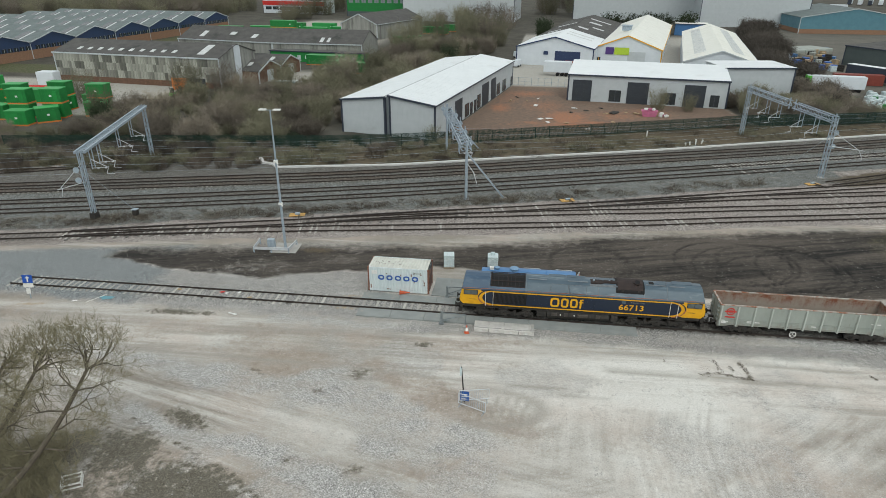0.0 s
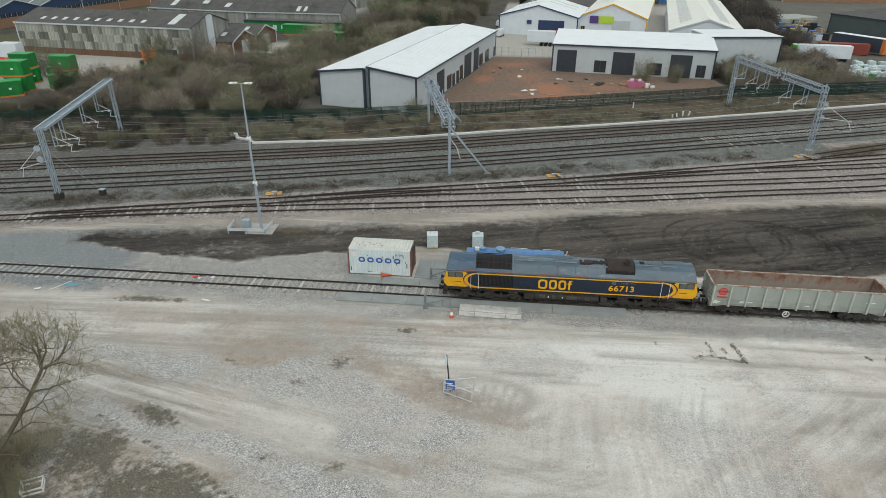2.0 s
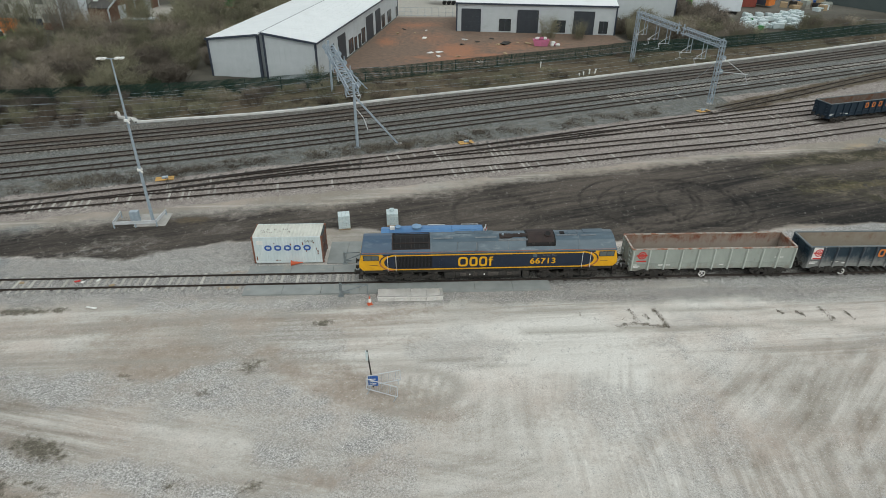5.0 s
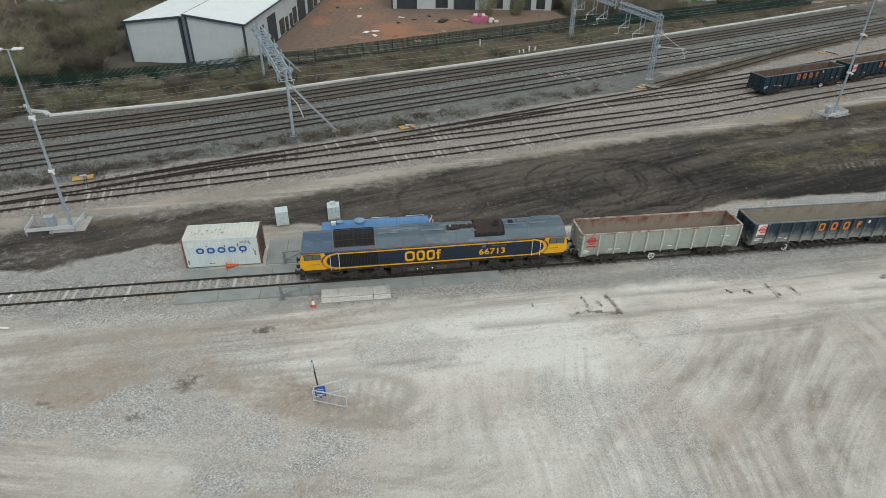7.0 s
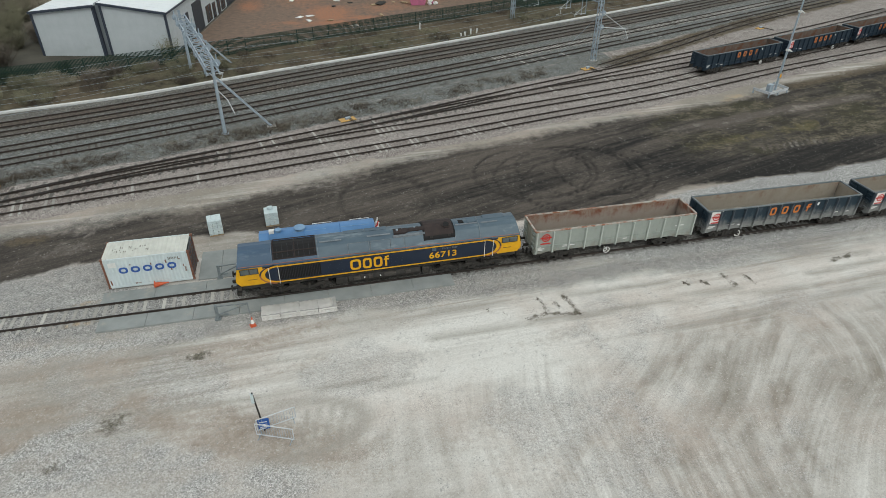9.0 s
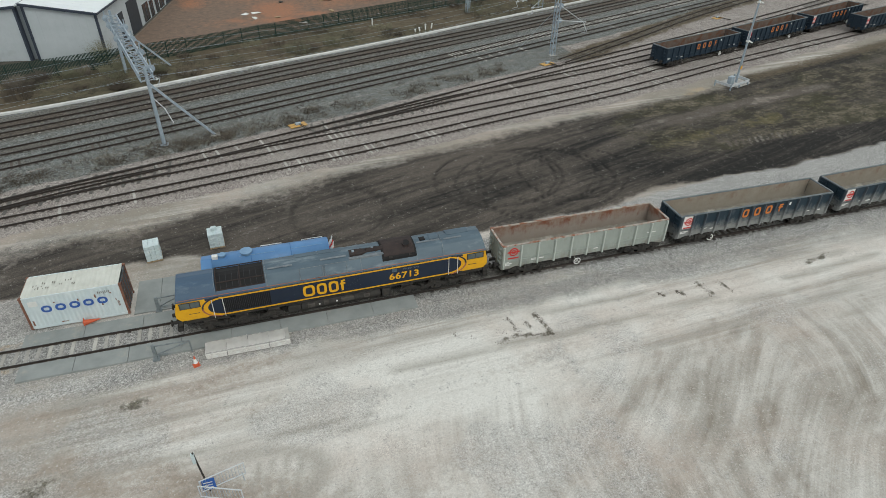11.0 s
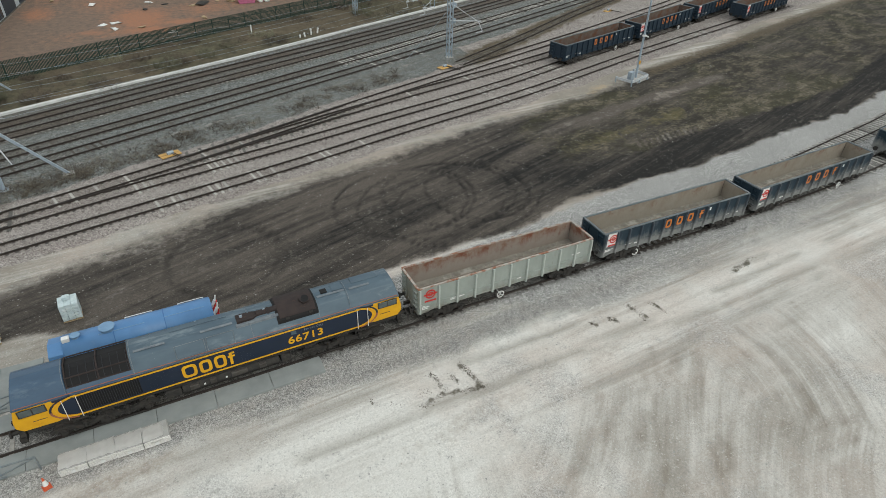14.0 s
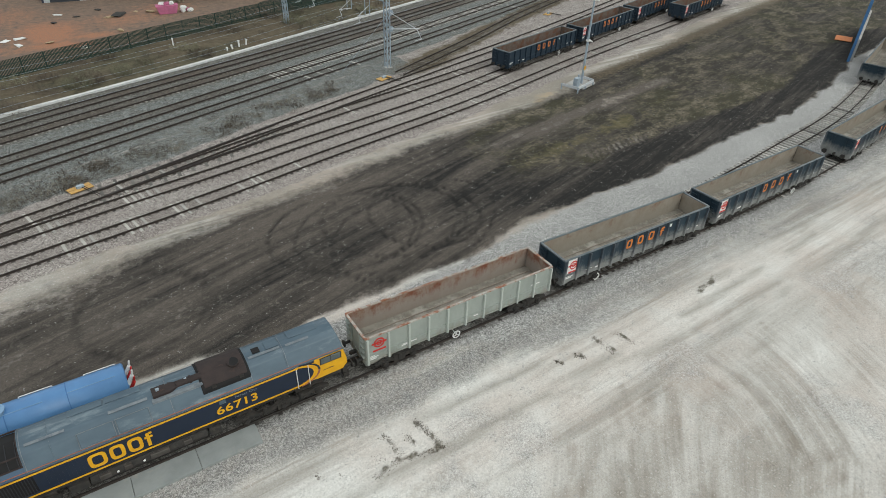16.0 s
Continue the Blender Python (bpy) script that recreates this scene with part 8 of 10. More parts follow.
for x, y, h in along(FENCE, -75, 120, 2.75):
    boxpart("fence_post", x - 0.06, x + 0.06, y, y + 0.1, 0, 2.5, M["fence"], fn)

# ---- buildings beyond the fence ----
M["clad"] = mk("pale_grey_cladding", (0.47, 0.505, 0.525), (0.43, 0.465, 0.485), 0.6, (0.40, 0.43, 0.445), 0.25, 0.6, 0.5, bump=0.0)
M["clad_grey"] = mk("mid_grey_flashing", (0.24, 0.265, 0.285), (0.20, 0.225, 0.245), 0.6, rough=0.5, bump=0.0)
M["clad_white"] = mk("white_cladding", (0.62, 0.66, 0.70), (0.56, 0.60, 0.64), 0.5, rough=0.5, bump=0.0)
M["roof_white"] = mk("white_sheet_roof", (0.70, 0.73, 0.745), (0.665, 0.695, 0.71), 0.35, (0.61, 0.63, 0.635), 0.18, 0.58, 0.5, bump=0.0)
M["roof_cream"] = mk("cream_sheet_roof", (0.72, 0.72, 0.665), (0.67, 0.67, 0.615), 0.4, (0.61, 0.61, 0.56), 0.2, 0.58, 0.6, bump=0.0)
M["roof_asb"] = mk("lichen_dark_sheet_roof", (0.070, 0.068, 0.066), (0.105, 0.102, 0.097), 0.5, (0.050, 0.051, 0.049), 0.15, 0.55, 0.9, bump=0.1)
M["roof_slate"] = mk("grey_green_sheet_roof", (0.150, 0.180, 0.178), (0.115, 0.140, 0.142), 0.4, (0.195, 0.220, 0.215), 0.2, 0.58, 0.7, bump=0.0)
M["rooflight"] = mk("translucent_roof_sheet", (0.60, 0.62, 0.62), (0.45, 0.47, 0.47), 0.8, rough=0.5, bump=0.0)
M["trim"] = mk("dark_grey_blue_trim", (0.036, 0.045, 0.065), (0.048, 0.058, 0.08), 1.5, rough=0.5, bump=0.0)
M["trim_blue"] = mk("dark_blue_trim", (0.028, 0.045, 0.105), (0.035, 0.055, 0.12), 1.5, rough=0.5, bump=0.0)
M["door_dark"] = mk("charcoal_roller_door", (0.035, 0.042, 0.052), (0.045, 0.052, 0.062), 1.0, rough=0.5, bump=0.0)
M["win_dark"] = mk("dark_window", (0.03, 0.035, 0.04), (0.04, 0.05, 0.055), 1.0, rough=0.15, bump=0.0, spec=0.6)
M["brick"] = mk("brown_brick", (0.16, 0.095, 0.065), (0.12, 0.07, 0.05), 2.0, (0.20, 0.12, 0.08), 0.4, 0.55, 0.9, bump=0.1)
M["brick_l"] = mk("orange_brown_brick", (0.28, 0.165, 0.105), (0.22, 0.13, 0.085), 2.0, rough=0.9, bump=0.1)
M["clad_old"] = mk("weathered_grey_green_sheeting", (0.30, 0.305, 0.28), (0.21, 0.215, 0.20), 0.5, (0.14, 0.14, 0.13), 0.35, 0.52, 0.9, bump=0.1, stretch=(1.6, 1.6, 0.25))
M["clad_navy"] = mk("navy_cladding", (0.025, 0.045, 0.10), (0.03, 0.055, 0.12), 0.6, rough=0.5, bump=0.0)
M["teal"] = mk("teal_cladding", (0.10, 0.22, 0.27), (0.085, 0.19, 0.24), 0.4, rough=0.55, bump=0.0)
M["slate_clad"] = mk("slate_green_cladding", (0.075, 0.095, 0.095), (0.09, 0.11, 0.11), 0.4, rough=0.55, bump=0.0)
M["cabin_green"] = mk("green_cabin_paint", (0.024, 0.225, 0.052), (0.020, 0.185, 0.045), 0.8, (0.04, 0.19, 0.06), 0.5, 0.6, 0.5, bump=0.0, var=0.25)
M["cabin_roof"] = mk("pale_green_cabin_roof", (0.045, 0.27, 0.075), (0.06, 0.31, 0.10), 0.8, (0.12, 0.36, 0.17), 0.5, 0.55, 0.6, bump=0.0, var=0.2)
M["cont_red"] = mk("red_brown_container", (0.22, 0.05, 0.035), (0.17, 0.04, 0.03), 1.0, rough=0.6, bump=0.0)
M["pink"] = mk("pink_wrap", (0.50, 0.14, 0.26), (0.36, 0.12, 0.2), 1.5, rough=0.6)
M["bright_green"] = mk("bright_green_paint", (0.12, 0.55, 0.06), (0.1, 0.45, 0.05), 1.5, rough=0.5, bump=0.0)
M["purple"] = mk("purple_sign", (0.09, 0.05, 0.20), (0.08, 0.045, 0.18), 1.5, rough=0.5, bump=0.0)
M["lime"] = mk("lime_sign", (0.42, 0.58, 0.05), (0.38, 0.52, 0.05), 1.5, rough=0.5, bump=0.0)


def shed(label, O, ang, W, D, eave, ridge, style, wall, roof, trim=None, doors=(), windows=(), lights=(), dark_lights=(), ribs=1.2, dado=None, name="warehouse", group="industrial buildings"):
    """A sheeted shed. Local x runs along its front, y goes back. style: front (gable in the front), side (ridge along the front), mono (rises to the back), rise/fall (slopes along x), flat.
    doors, windows: (face, start, end, bottom, top, material); lights: (x0, x1, y0, y1) as shares of the roof."""
    b = thing(name, label, "building", group)
    trim = trim or M["trim"]

    def top(x, y):
        if style == "front":
            return ridge - (ridge - eave) * abs(x - W / 2) / (W / 2)
        if style == "side":
            return ridge - (ridge - eave) * abs(y - D / 2) / (D / 2)
        if style == "mono":
            return eave + (ridge - eave) * y / D
        if style == "rise":
            return eave + (ridge - eave) * x / W
        if style == "fall":
            return ridge - (ridge - eave) * x / W
        return eave

    T = 0.18
    faces = {"front": (lambda s: (s, 0.0), W, (0, -1)), "back": (lambda s: (s, D), W, (0, 1)), "left": (lambda s: (0.0, s), D, (-1, 0)), "right": (lambda s: (W, s), D, (1, 0))}
    for fname, (fn, n_len, out) in faces.items():
        bm = B()
        ks = [0.0, n_len / 2, n_len]
        o_, i_ = [], []
        for s in ks:
            x, y = fn(s)
            z = top(x, y) - 0.06
            o_.append((bm.verts.new((x, y, -0.1)), bm.verts.new((x, y, z))))
            i_.append((bm.verts.new((x - out[0] * T, y - out[1] * T, -0.1)), bm.verts.new((x - out[0] * T, y - out[1] * T, z))))
        for r in (o_, i_):
            for a, c in zip(r, r[1:]):
                bm.faces.new((a[0], c[0], c[1], a[1]))
        for k in range(2):
            bm.faces.new((o_[k][1], o_[k + 1][1], i_[k + 1][1], i_[k][1]))
        bm.faces.new((o_[0][0], o_[0][1], i_[0][1], i_[0][0]))
        bm.faces.new((o_[-1][0], o_[-1][1], i_[-1][1], i_[-1][0]))
        wl_ = part("wall", bm, wall, b)
        if ribs and ribs < 1.6 and fname != "back":
            bm = B()
            for s in np.arange(ribs / 2, n_len, ribs):
                x, y = fn(s)
                z = top(x, y) - 0.15
                if out[0]:
                    bx(bm, min(x, x + out[0] * 0.02), max(x, x + out[0] * 0.02), y - 0.03, y + 0.03, 0, z)
                else:
                    bx(bm, x - 0.03, x + 0.03, min(y, y + out[1] * 0.02), max(y, y + out[1] * 0.02), 0, z)
            tagged(part("cladding_ribs", bm, wall, wl_), kind="stuff")
        if dado and fname != "back":
            mat_, hz = dado
            x0, y0 = fn(0.0)
            x1, y1 = fn(n_len)
            boxpart("plinth_wall", min(x0, x1) + min(0, out[0] * 0.09), max(x0, x1) + max(0, out[0] * 0.09), min(y0, y1) + min(0, out[1] * 0.09), max(y0, y1) + max(0, out[1] * 0.09), -0.1, hz, mat_, b)
        for items, nm in ((doors, "door"), (windows, "window")):
            for face, s0, s1, z0, z1, mt in items:
                if face != fname:
                    continue
                (x0, y0), (x1, y1) = fn(s0), fn(s1)
                q = 0.10 if dado is None else 0.14
                ob = boxpart(nm, min(x0, x1) + min(0, out[0] * q), max(x0, x1) + max(0, out[0] * q), min(y0, y1) + min(0, out[1] * q), max(y0, y1) + max(0, out[1] * q), z0, z1, mt, b)
                if nm == "door" and z1 - z0 > 2.5:
                    for zz in np.arange(z0 + 0.5, z1, 0.55):
                        boxpart("slat", min(x0, x1) + min(0, out[0] * (q + 0.02)), max(x0, x1) + max(0, out[0] * (q + 0.02)), min(y0, y1) + min(0, out[1] * (q + 0.02)), max(y0, y1) + max(0, out[1] * (q + 0.02)), zz - 0.03, zz + 0.03, mt, ob)
                if nm == "window":
                    fr = B()
                    if out[0]:
                        bx(fr, min(x0, x0 + out[0] * (q + 0.03)), max(x0, x0 + out[0] * (q + 0.03)), (y0 + y1) / 2 - 0.05, (y0 + y1) / 2 + 0.05, z0, z1)
                    else:
                        bx(fr, (x0 + x1) / 2 - 0.05, (x0 + x1) / 2 + 0.05, min(y0, y0 + out[1] * (q + 0.03)), max(y0, y0 + out[1] * (q + 0.03)), z0, z1)
                    part("mullion", fr, trim, ob)
    # roof planes with thickness, overhang and seams
    if style == "front":
        panes = [((-0.3, W / 2), (-0.25, D + 0.25)), ((W / 2, W + 0.3), (-0.25, D + 0.25))]
    elif style == "side":
        panes = [((-0.25, W + 0.25), (-0.3, D / 2)), ((-0.25, W + 0.25), (D / 2, D + 0.3))]
    else:
        panes = [((-0.25, W + 0.25), (-0.25, D + 0.25))]
    for (xa, xb), (ya, yb) in panes:
        bm = B()
        cs = [(xa, ya), (xb, ya), (xb, yb), (xa, yb)]
        hz = [top(x, y) for x, y in cs]
        lo_, up_ = [bm.verts.new((x, y, z)) for (x, y), z in zip(cs, hz)], [bm.verts.new((x, y, z + 0.16)) for (x, y), z in zip(cs, hz)]
        bm.faces.new(lo_[::-1])
        bm.faces.new(up_)
        for k in range(4):
            bm.faces.new((lo_[k], lo_[(k + 1) % 4], up_[(k + 1) % 4], up_[k]))
        slope_x = style in ("front", "rise", "fall")
        rf = part("roof", bm, roof, b)
        if ribs and ribs < 2.2:
            bm = B()
            for s in np.arange((ya if slope_x else xa) + 0.6, (yb if slope_x else xb), max(1.2, ribs)):
                if slope_x:
                    bar(bm, (xa, s, top(xa, s) + 0.165), (xb, s, top(xb, s) + 0.165), 0.05, 0.025)
                else:
                    bar(bm, (s, ya, top(s, ya) + 0.165), (s, yb, top(s, yb) + 0.165), 0.05, 0.025)
            tagged(part("roof_seams", bm, roof, rf), kind="stuff")
        for x0, x1, y0, y1 in list(lights) + list(dark_lights):
            X0, X1, Y0, Y1 = x0 * W, x1 * W, y0 * D, y1 * D
            if X0 < xa - 0.01 or X1 > xb + 0.01 or Y0 < ya - 0.01 or Y1 > yb + 0.01:
                continue
            bm = B()
            q = [bm.verts.new((x, y, top(x, y) + dz)) for dz in (0.17, 0.225) for x, y in ((X0, Y0), (X1, Y0), (X1, Y1), (X0, Y1))]
            for f_ in ((3, 2, 1, 0), (4, 5, 6, 7), (0, 1, 5, 4), (1, 2, 6, 5), (2, 3, 7, 6), (3, 0, 4, 7)):
                bm.faces.new([q[k] for k in f_])
            pale = (x0, x1, y0, y1) in lights
            part("rooflight", bm, M["rooflight"] if pale else M["win_dark"], rf, "pale translucent sheet" if pale else "dark glazed strip")
    # trim along the front verge and at the corners
    bm = B()
    ks = [-0.3, W / 2, W + 0.3]
    for a, c in zip(ks, ks[1:]):
        bar(bm, (a, -0.32, top(a, 0) + 0.02), (c, -0.32, top(c, 0) + 0.02), 0.14, 0.34)
    part("verge_trim", bm, trim, b)
    for x in (0.0, W):
        boxpart("corner_trim", x - 0.16, x + 0.16, -0.1, 0.14, -0.05, top(x, 0) - 0.05, trim, b)
    if style in ("front", "fall"):
        bm = B()
        bar(bm, (W + 0.36, -0.25, eave - 0.02), (W + 0.36, D + 0.25, eave - 0.02), 0.16, 0.22)
        part("gutter", bm, trim, b)
        boxpart("corner_trim", W - 0.14, W + 0.12, D - 0.2, D + 0.1, -0.05, eave - 0.05, trim, b)
    b.matrix_basis = pose(O[0], O[1], 0, 0, 0, ang)
    return b


K = M["door_dark"]
A_EST = -11.0
ux, uy = math.cos(radians(A_EST)), math.sin(radians(A_EST))
WO = (-2.41 - 18.9 * ux, 58.61 - 18.9 * uy)
shed("new pale grey warehouse unit with a white sheet roof", WO, A_EST, 8.9, 61.3, 6.2, 7.15, "rise", M["clad"], M["roof_white"], ribs=1.0)
side = [("right", a, b, 0.0, h, K) for a, b, h in ((7.6, 9.4, 4.2), (11.8, 16.4, 4.8), (31.4, 36.9, 4.8), (39.3, 43.6, 4.8))]
wins = [("right", a, b, z0, z1, M["win_dark"]) for a, b, z0, z1 in ((18.4, 21.3, 0.2, 2.9), (22.2, 23.9, 0.1, 2.6), (25.2, 26.9, 0.1, 2.6), (27.6, 30.1, 0.2, 3.2), (44.6, 47.6, 0.2, 2.9), (50.4, 54.0, 0.2, 2.9), (59.3, 60.7, 0.1, 2.4))]
shed("new pale grey warehouse with a white roof and charcoal roller doors", (-2.41 - 8.9 * ux, 58.61 - 8.9 * uy), A_EST, 8.9, 61.3, 6.2, 7.45, "fall", M["clad"], M["roof_white"], doors=side, windows=wins, ribs=1.0)
t = thing("valley_gutter", "grey recessed strip between two warehouse roofs", "gutter", "", "structure")
boxpart("strip", 0, 1.1, 0.6, 61, 0, 7.37, M["clad_grey"], t)
for x in (0.08, 1.02):
    bm = B()
    tube(bm, (x, 0.35, 0), (x, 0.35, 7.0), 0.16, 8)
    part("downpipe", bm, M["trim"], t)
t.matrix_basis = pose(-2.41 - 10.0 * ux, 58.61 - 10.0 * uy, 0, 0, 0, A_EST)

W_ = 35.2
dr = [("front", W_ * a, W_ * b, 0.0, 4.9, K) for a, b in ((0.03, 0.155), (0.385, 0.52), (0.738, 0.868))]
wd = [("front", W_ * a, W_ * b, 0.3, 2.9, M["win_dark"]) for a, b in ((0.272, 0.348), (0.615, 0.692), (0.90, 0.955))]
shed("long pale grey unit with a white roof and charcoal doors", (23.2, 99.9), -8.2, W_, 13.0, 6.0, 7.6, "mono", M["clad"], M["roof_white"], doors=dr, windows=wd, ribs=1.0)
shed("plain grey unit joined behind the long industrial unit", (59.6, 105.5), 8, 16.5, 12.0, 7.4, 7.4, "flat", M["clad"], M["roof_white"], ribs=1.0)
shed("white gabled unit with dark blue trim and a blue door", (9.0, 158.0), A_EST, 24.4, 30, 5.6, 8.8, "front", M["clad_white"], M["roof_white"], M["trim_blue"],
     doors=[("front", 12.4, 20.4, 0.0, 4.6, M["trim_blue"]), ("front", 8.9, 10.2, 0.0, 2.3, M["clad_white"])], lights=[(0.1, 0.45, 0.55, 0.6), (0.55, 0.9, 0.7, 0.75), (0.55, 0.9, 0.5, 0.54)], ribs=2.0)
shed("long dark-roofed shed behind the white unit", (9.0 - 30.4 * uy, 158.0 + 30.4 * ux), A_EST, 24.4, 72, 5.5, 8.7, "front", M["clad_white"], M["roof_asb"], M["trim"],
     lights=[(0.12, 0.3, 0.1, 0.14), (0.55, 0.7, 0.15, 0.2), (0.72, 0.9, 0.3, 0.34), (0.6, 0.8, 0.5, 0.56), (0.1, 0.4, 0.45, 0.5), (0.55, 0.9, 0.7, 0.74)], ribs=2.0)
shed("white gabled unit with yellow trim and a roof vent", (33.6, 163.0), -12, 21.4, 98, 5.0, 9.0, "front", M["clad_white"], M["roof_cream"], M["yellow"],
     doors=[("front", 11.0, 16.5, 0.0, 4.2, M["clad"])], windows=[("front", 1.5, 2.6, 0.0, 2.2, M["win_dark"])], ribs=2.5)
for i, (x, w_, mt) in enumerate(((4.0, 2.6, "purple"), (6.8, 4.6, "lime"))):
    o = boxpart("sign_board", x, x + w_, -0.3, -0.2, 3.2, 5.4, M[mt])
    tagged(o, "purple sign board on the white unit" if i == 0 else "lime green sign board on the white unit", "sign", "shop signs")
    o.matrix_basis = pose(33.6, 163.0, 0, 0, 0, -12)
t = thing("roof_vent", "grey roof ventilator on the cream roof", "vent")
boxpart("vent_box", -1.6, 1.6, -1.6, 1.6, 0, 1.6, M["galv"], t, "", 0.05)
boxpart("vent_cap", -1.9, 1.9, -1.9, 1.9, 1.6, 1.8, M["galv"], t)
t.matrix_basis = pose(46.9, 188, 8.3, 0, 0, -12)
for i, x in enumerate((19.6, 28.6)):
    o = boxpart("unit_plate", 0, 1.5, -0.2, -0.12, 3.4, 4.5, M["trim_blue"])
    tagged(o, "small dark blue plate on the white unit", "sign", "unit plates")
    o.matrix_basis = pose(x - 2.0, 156.3 - 0.19 * (x - 19), 0, 0, 0, A_EST)
shed("cream-roofed gabled warehouse with a blue-grey front", (54.6, 126.6), A_EST, 18.4, 88, 6.0, 9.0, "front", M["clad_white"], M["roof_cream"], M["clad"],
     lights=[(0.14, 0.3, y, y + 0.012) for y in np.arange(0.1, 0.9, 0.022)] + [(0.68, 0.84, y, y + 0.012) for y in np.arange(0.1, 0.9, 0.022)], ribs=2.0)
t = shed("small blue flat-roofed office between the units", (78, 262), A_EST, 14, 10, 5, 5, "flat", M["steel_blue"], M["roof_cream"], ribs=0)
shed("huge pale warehouse with a teal upper band", (36, 352), -6, 70, 40, 32, 32, "flat", M["clad"], M["clad"], ribs=6)
shed("huge pale grey warehouse behind the teal one", (100, 312), -6, 52, 40, 34, 34, "flat", M["clad"], M["clad"], ribs=6)
o = boxpart("upper_band", 0, 70, -0.3, -0.15, 16.5, 32, M["teal"])
tagged(o, "teal cladding band high on the warehouse", "cladding", "", "structure")
o.matrix_basis = pose(36, 352, 0, 0, 0, -6)
shed("huge light grey windowless building", (-62, 322), -4, 64, 40, 30, 30, "flat", M["clad"], M["clad"], ribs=8)
shed("tall green industrial building with dark panels", (-104, 352), -6, 44, 30, 30, 30, "flat", M["cabin_green"], M["roof_slate"], ribs=4, dado=(M["slate_clad"], 3), windows=[("front", 1.5 + 4.2 * k, 4.3 + 4.2 * k, z, z + 2.2, M["clad_grey"]) for k in range(10) for z in (8.0, 13.5)])
shed("white office block with red window bands", (-168, 372), -10, 46, 14, 14, 14, "flat", M["clad_white"], M["roof_asb"], ribs=0,
     windows=[("front", 2 + 5.4 * i, 6.4 + 5.4 * i, z, z + 2.0, M["win_dark"]) for i in range(8) for z in (2.2, 8.2)])
o = boxpart("red_band", 0, 46, -0.3, -0.16, 5.0, 7.6, M["red"])
tagged(o, "red band across the white office block", "cladding", "", "structure")
o.matrix_basis = pose(-168, 372, 0, 0, 0, -10)
shed("teal gabled warehouse with a brown plinth", (138.5, 280), -1, 48, 46, 7.2, 11.2, "front", M["teal"], M["roof_slate"], M["clad"], dado=(M["brick_l"], 2.0), ribs=2.5)
shed("slate green flat-roofed shed", (114.4, 173), -64, 62, 26, 6, 7.0, "mono", M["slate_clad"], M["roof_asb"], M["trim"], ribs=2.0)
# old sheds to the left
shed("long weathered grey-green sheeted shed over a brick plinth", (-116.2, 107.6), -7.2, 51.6, 17.5, 7.5, 10.2, "side", M["clad_old"], M["roof_asb"], M["clad"], ribs=0, dado=(M["brick"], 1.5),
     lights=[(x, x + 0.022, 0.12, 0.2) for x in np.arange(0.12, 0.75, 0.065)] + [(0.86, 0.9, 0.1, 0.42)],
     doors=[("right", 7.4, 10.2, 0.0, 10.0, M["clad_white"]), ("front", 44, 47, 0.0, 2.4, K)], windows=[("front", 38, 43, 0.6, 2.3, M["win_dark"])])
M["sheet_patch"] = mk("mixed_old_wall_sheet", (0.33, 0.33, 0.285), (0.22, 0.225, 0.20), 1.1, (0.12, 0.122, 0.11), 0.6, 0.54, 0.9, bump=0.1, var=0.55, stretch=(2.2, 2.2, 0.3))
sheets = thing("wall_sheeting", "patchwork of weathered cream and grey wall sheets", "cladding", "", "structure")
bm = B()
for k in range(4):
    bx(bm, 0.02 + 0.26 * k, 0.22 + 0.26 * k, -0.05, 0.02, 0.02, 1.93)
bx(bm, 0.0, 1.04, -0.01, 0.02, 0.0, 1.95)
SHEET = mesh_of("sheet", bm, M["sheet_patch"])
for r_ in range(3):
    for k in range(49):
        o = new("sheet", SHEET)
        o.parent = sheets
        o.matrix_basis = pose(0.2 + 1.05 * k, -0.03 - 0.03 * r_, 1.5 + 1.95 * r_)
sheets.matrix_basis = pose(-116.2, 107.6, 0, 0, 0, -7.2)
for i in range(8):
    ang = 84
    a = radians(ang)
    ox, oy = -156.5 + 20.2 * math.cos(a) * (i - 1), 124.5 + 20.2 * math.sin(a) * (i - 1)
    shed("brick and navy factory bay with a grey-green pitched roof", (ox, oy), ang, 20.2, 92, 5.4, 8.2, "front", M["clad_navy"], M["roof_slate"], M["clad"], ribs=2.4, dado=(M["brick_l"], 3.0),
         windows=[("front", 2 + 2.3 * k, 3.6 + 2.3 * k, 3.05, 4.3, M["win_dark"]) for k in range(8)], lights=[(0.08, 0.44, y, y + 0.008) for y in np.arange(0.06, 0.95, 0.12)] + [(0.56, 0.92, y, y + 0.008) for y in np.arange(0.1, 0.95, 0.12)], dark_lights=[(0.10, 0.42, y + 0.010, y + 0.04) for y in np.arange(0.06, 0.95, 0.12)] + [(0.58, 0.90, y + 0.010, y + 0.04) for y in np.arange(0.1, 0.95, 0.12)], name="factory_bay", group="factory bays")
o = boxpart("red_sign", -2.6, 2.6, -0.5, -0.3, 3.5, 6.4, M["red"])
tagged(o, "red sign board on the navy factory wall", "sign")
o.matrix_basis = pose(-150.4, 196.0, 0.6, 0, 0, 84)
shed("dark-roofed grey shed with roof sheets missing", (-118, 175), -12, 41, 19, 4.2, 8.2, "side", M["clad_old"], M["roof_asb"], M["clad"], ribs=1.2, lights=[(0.2, 0.25, 0.1, 0.3), (0.5, 0.56, 0.2, 0.3), (0.75, 0.8, 0.12, 0.25)])
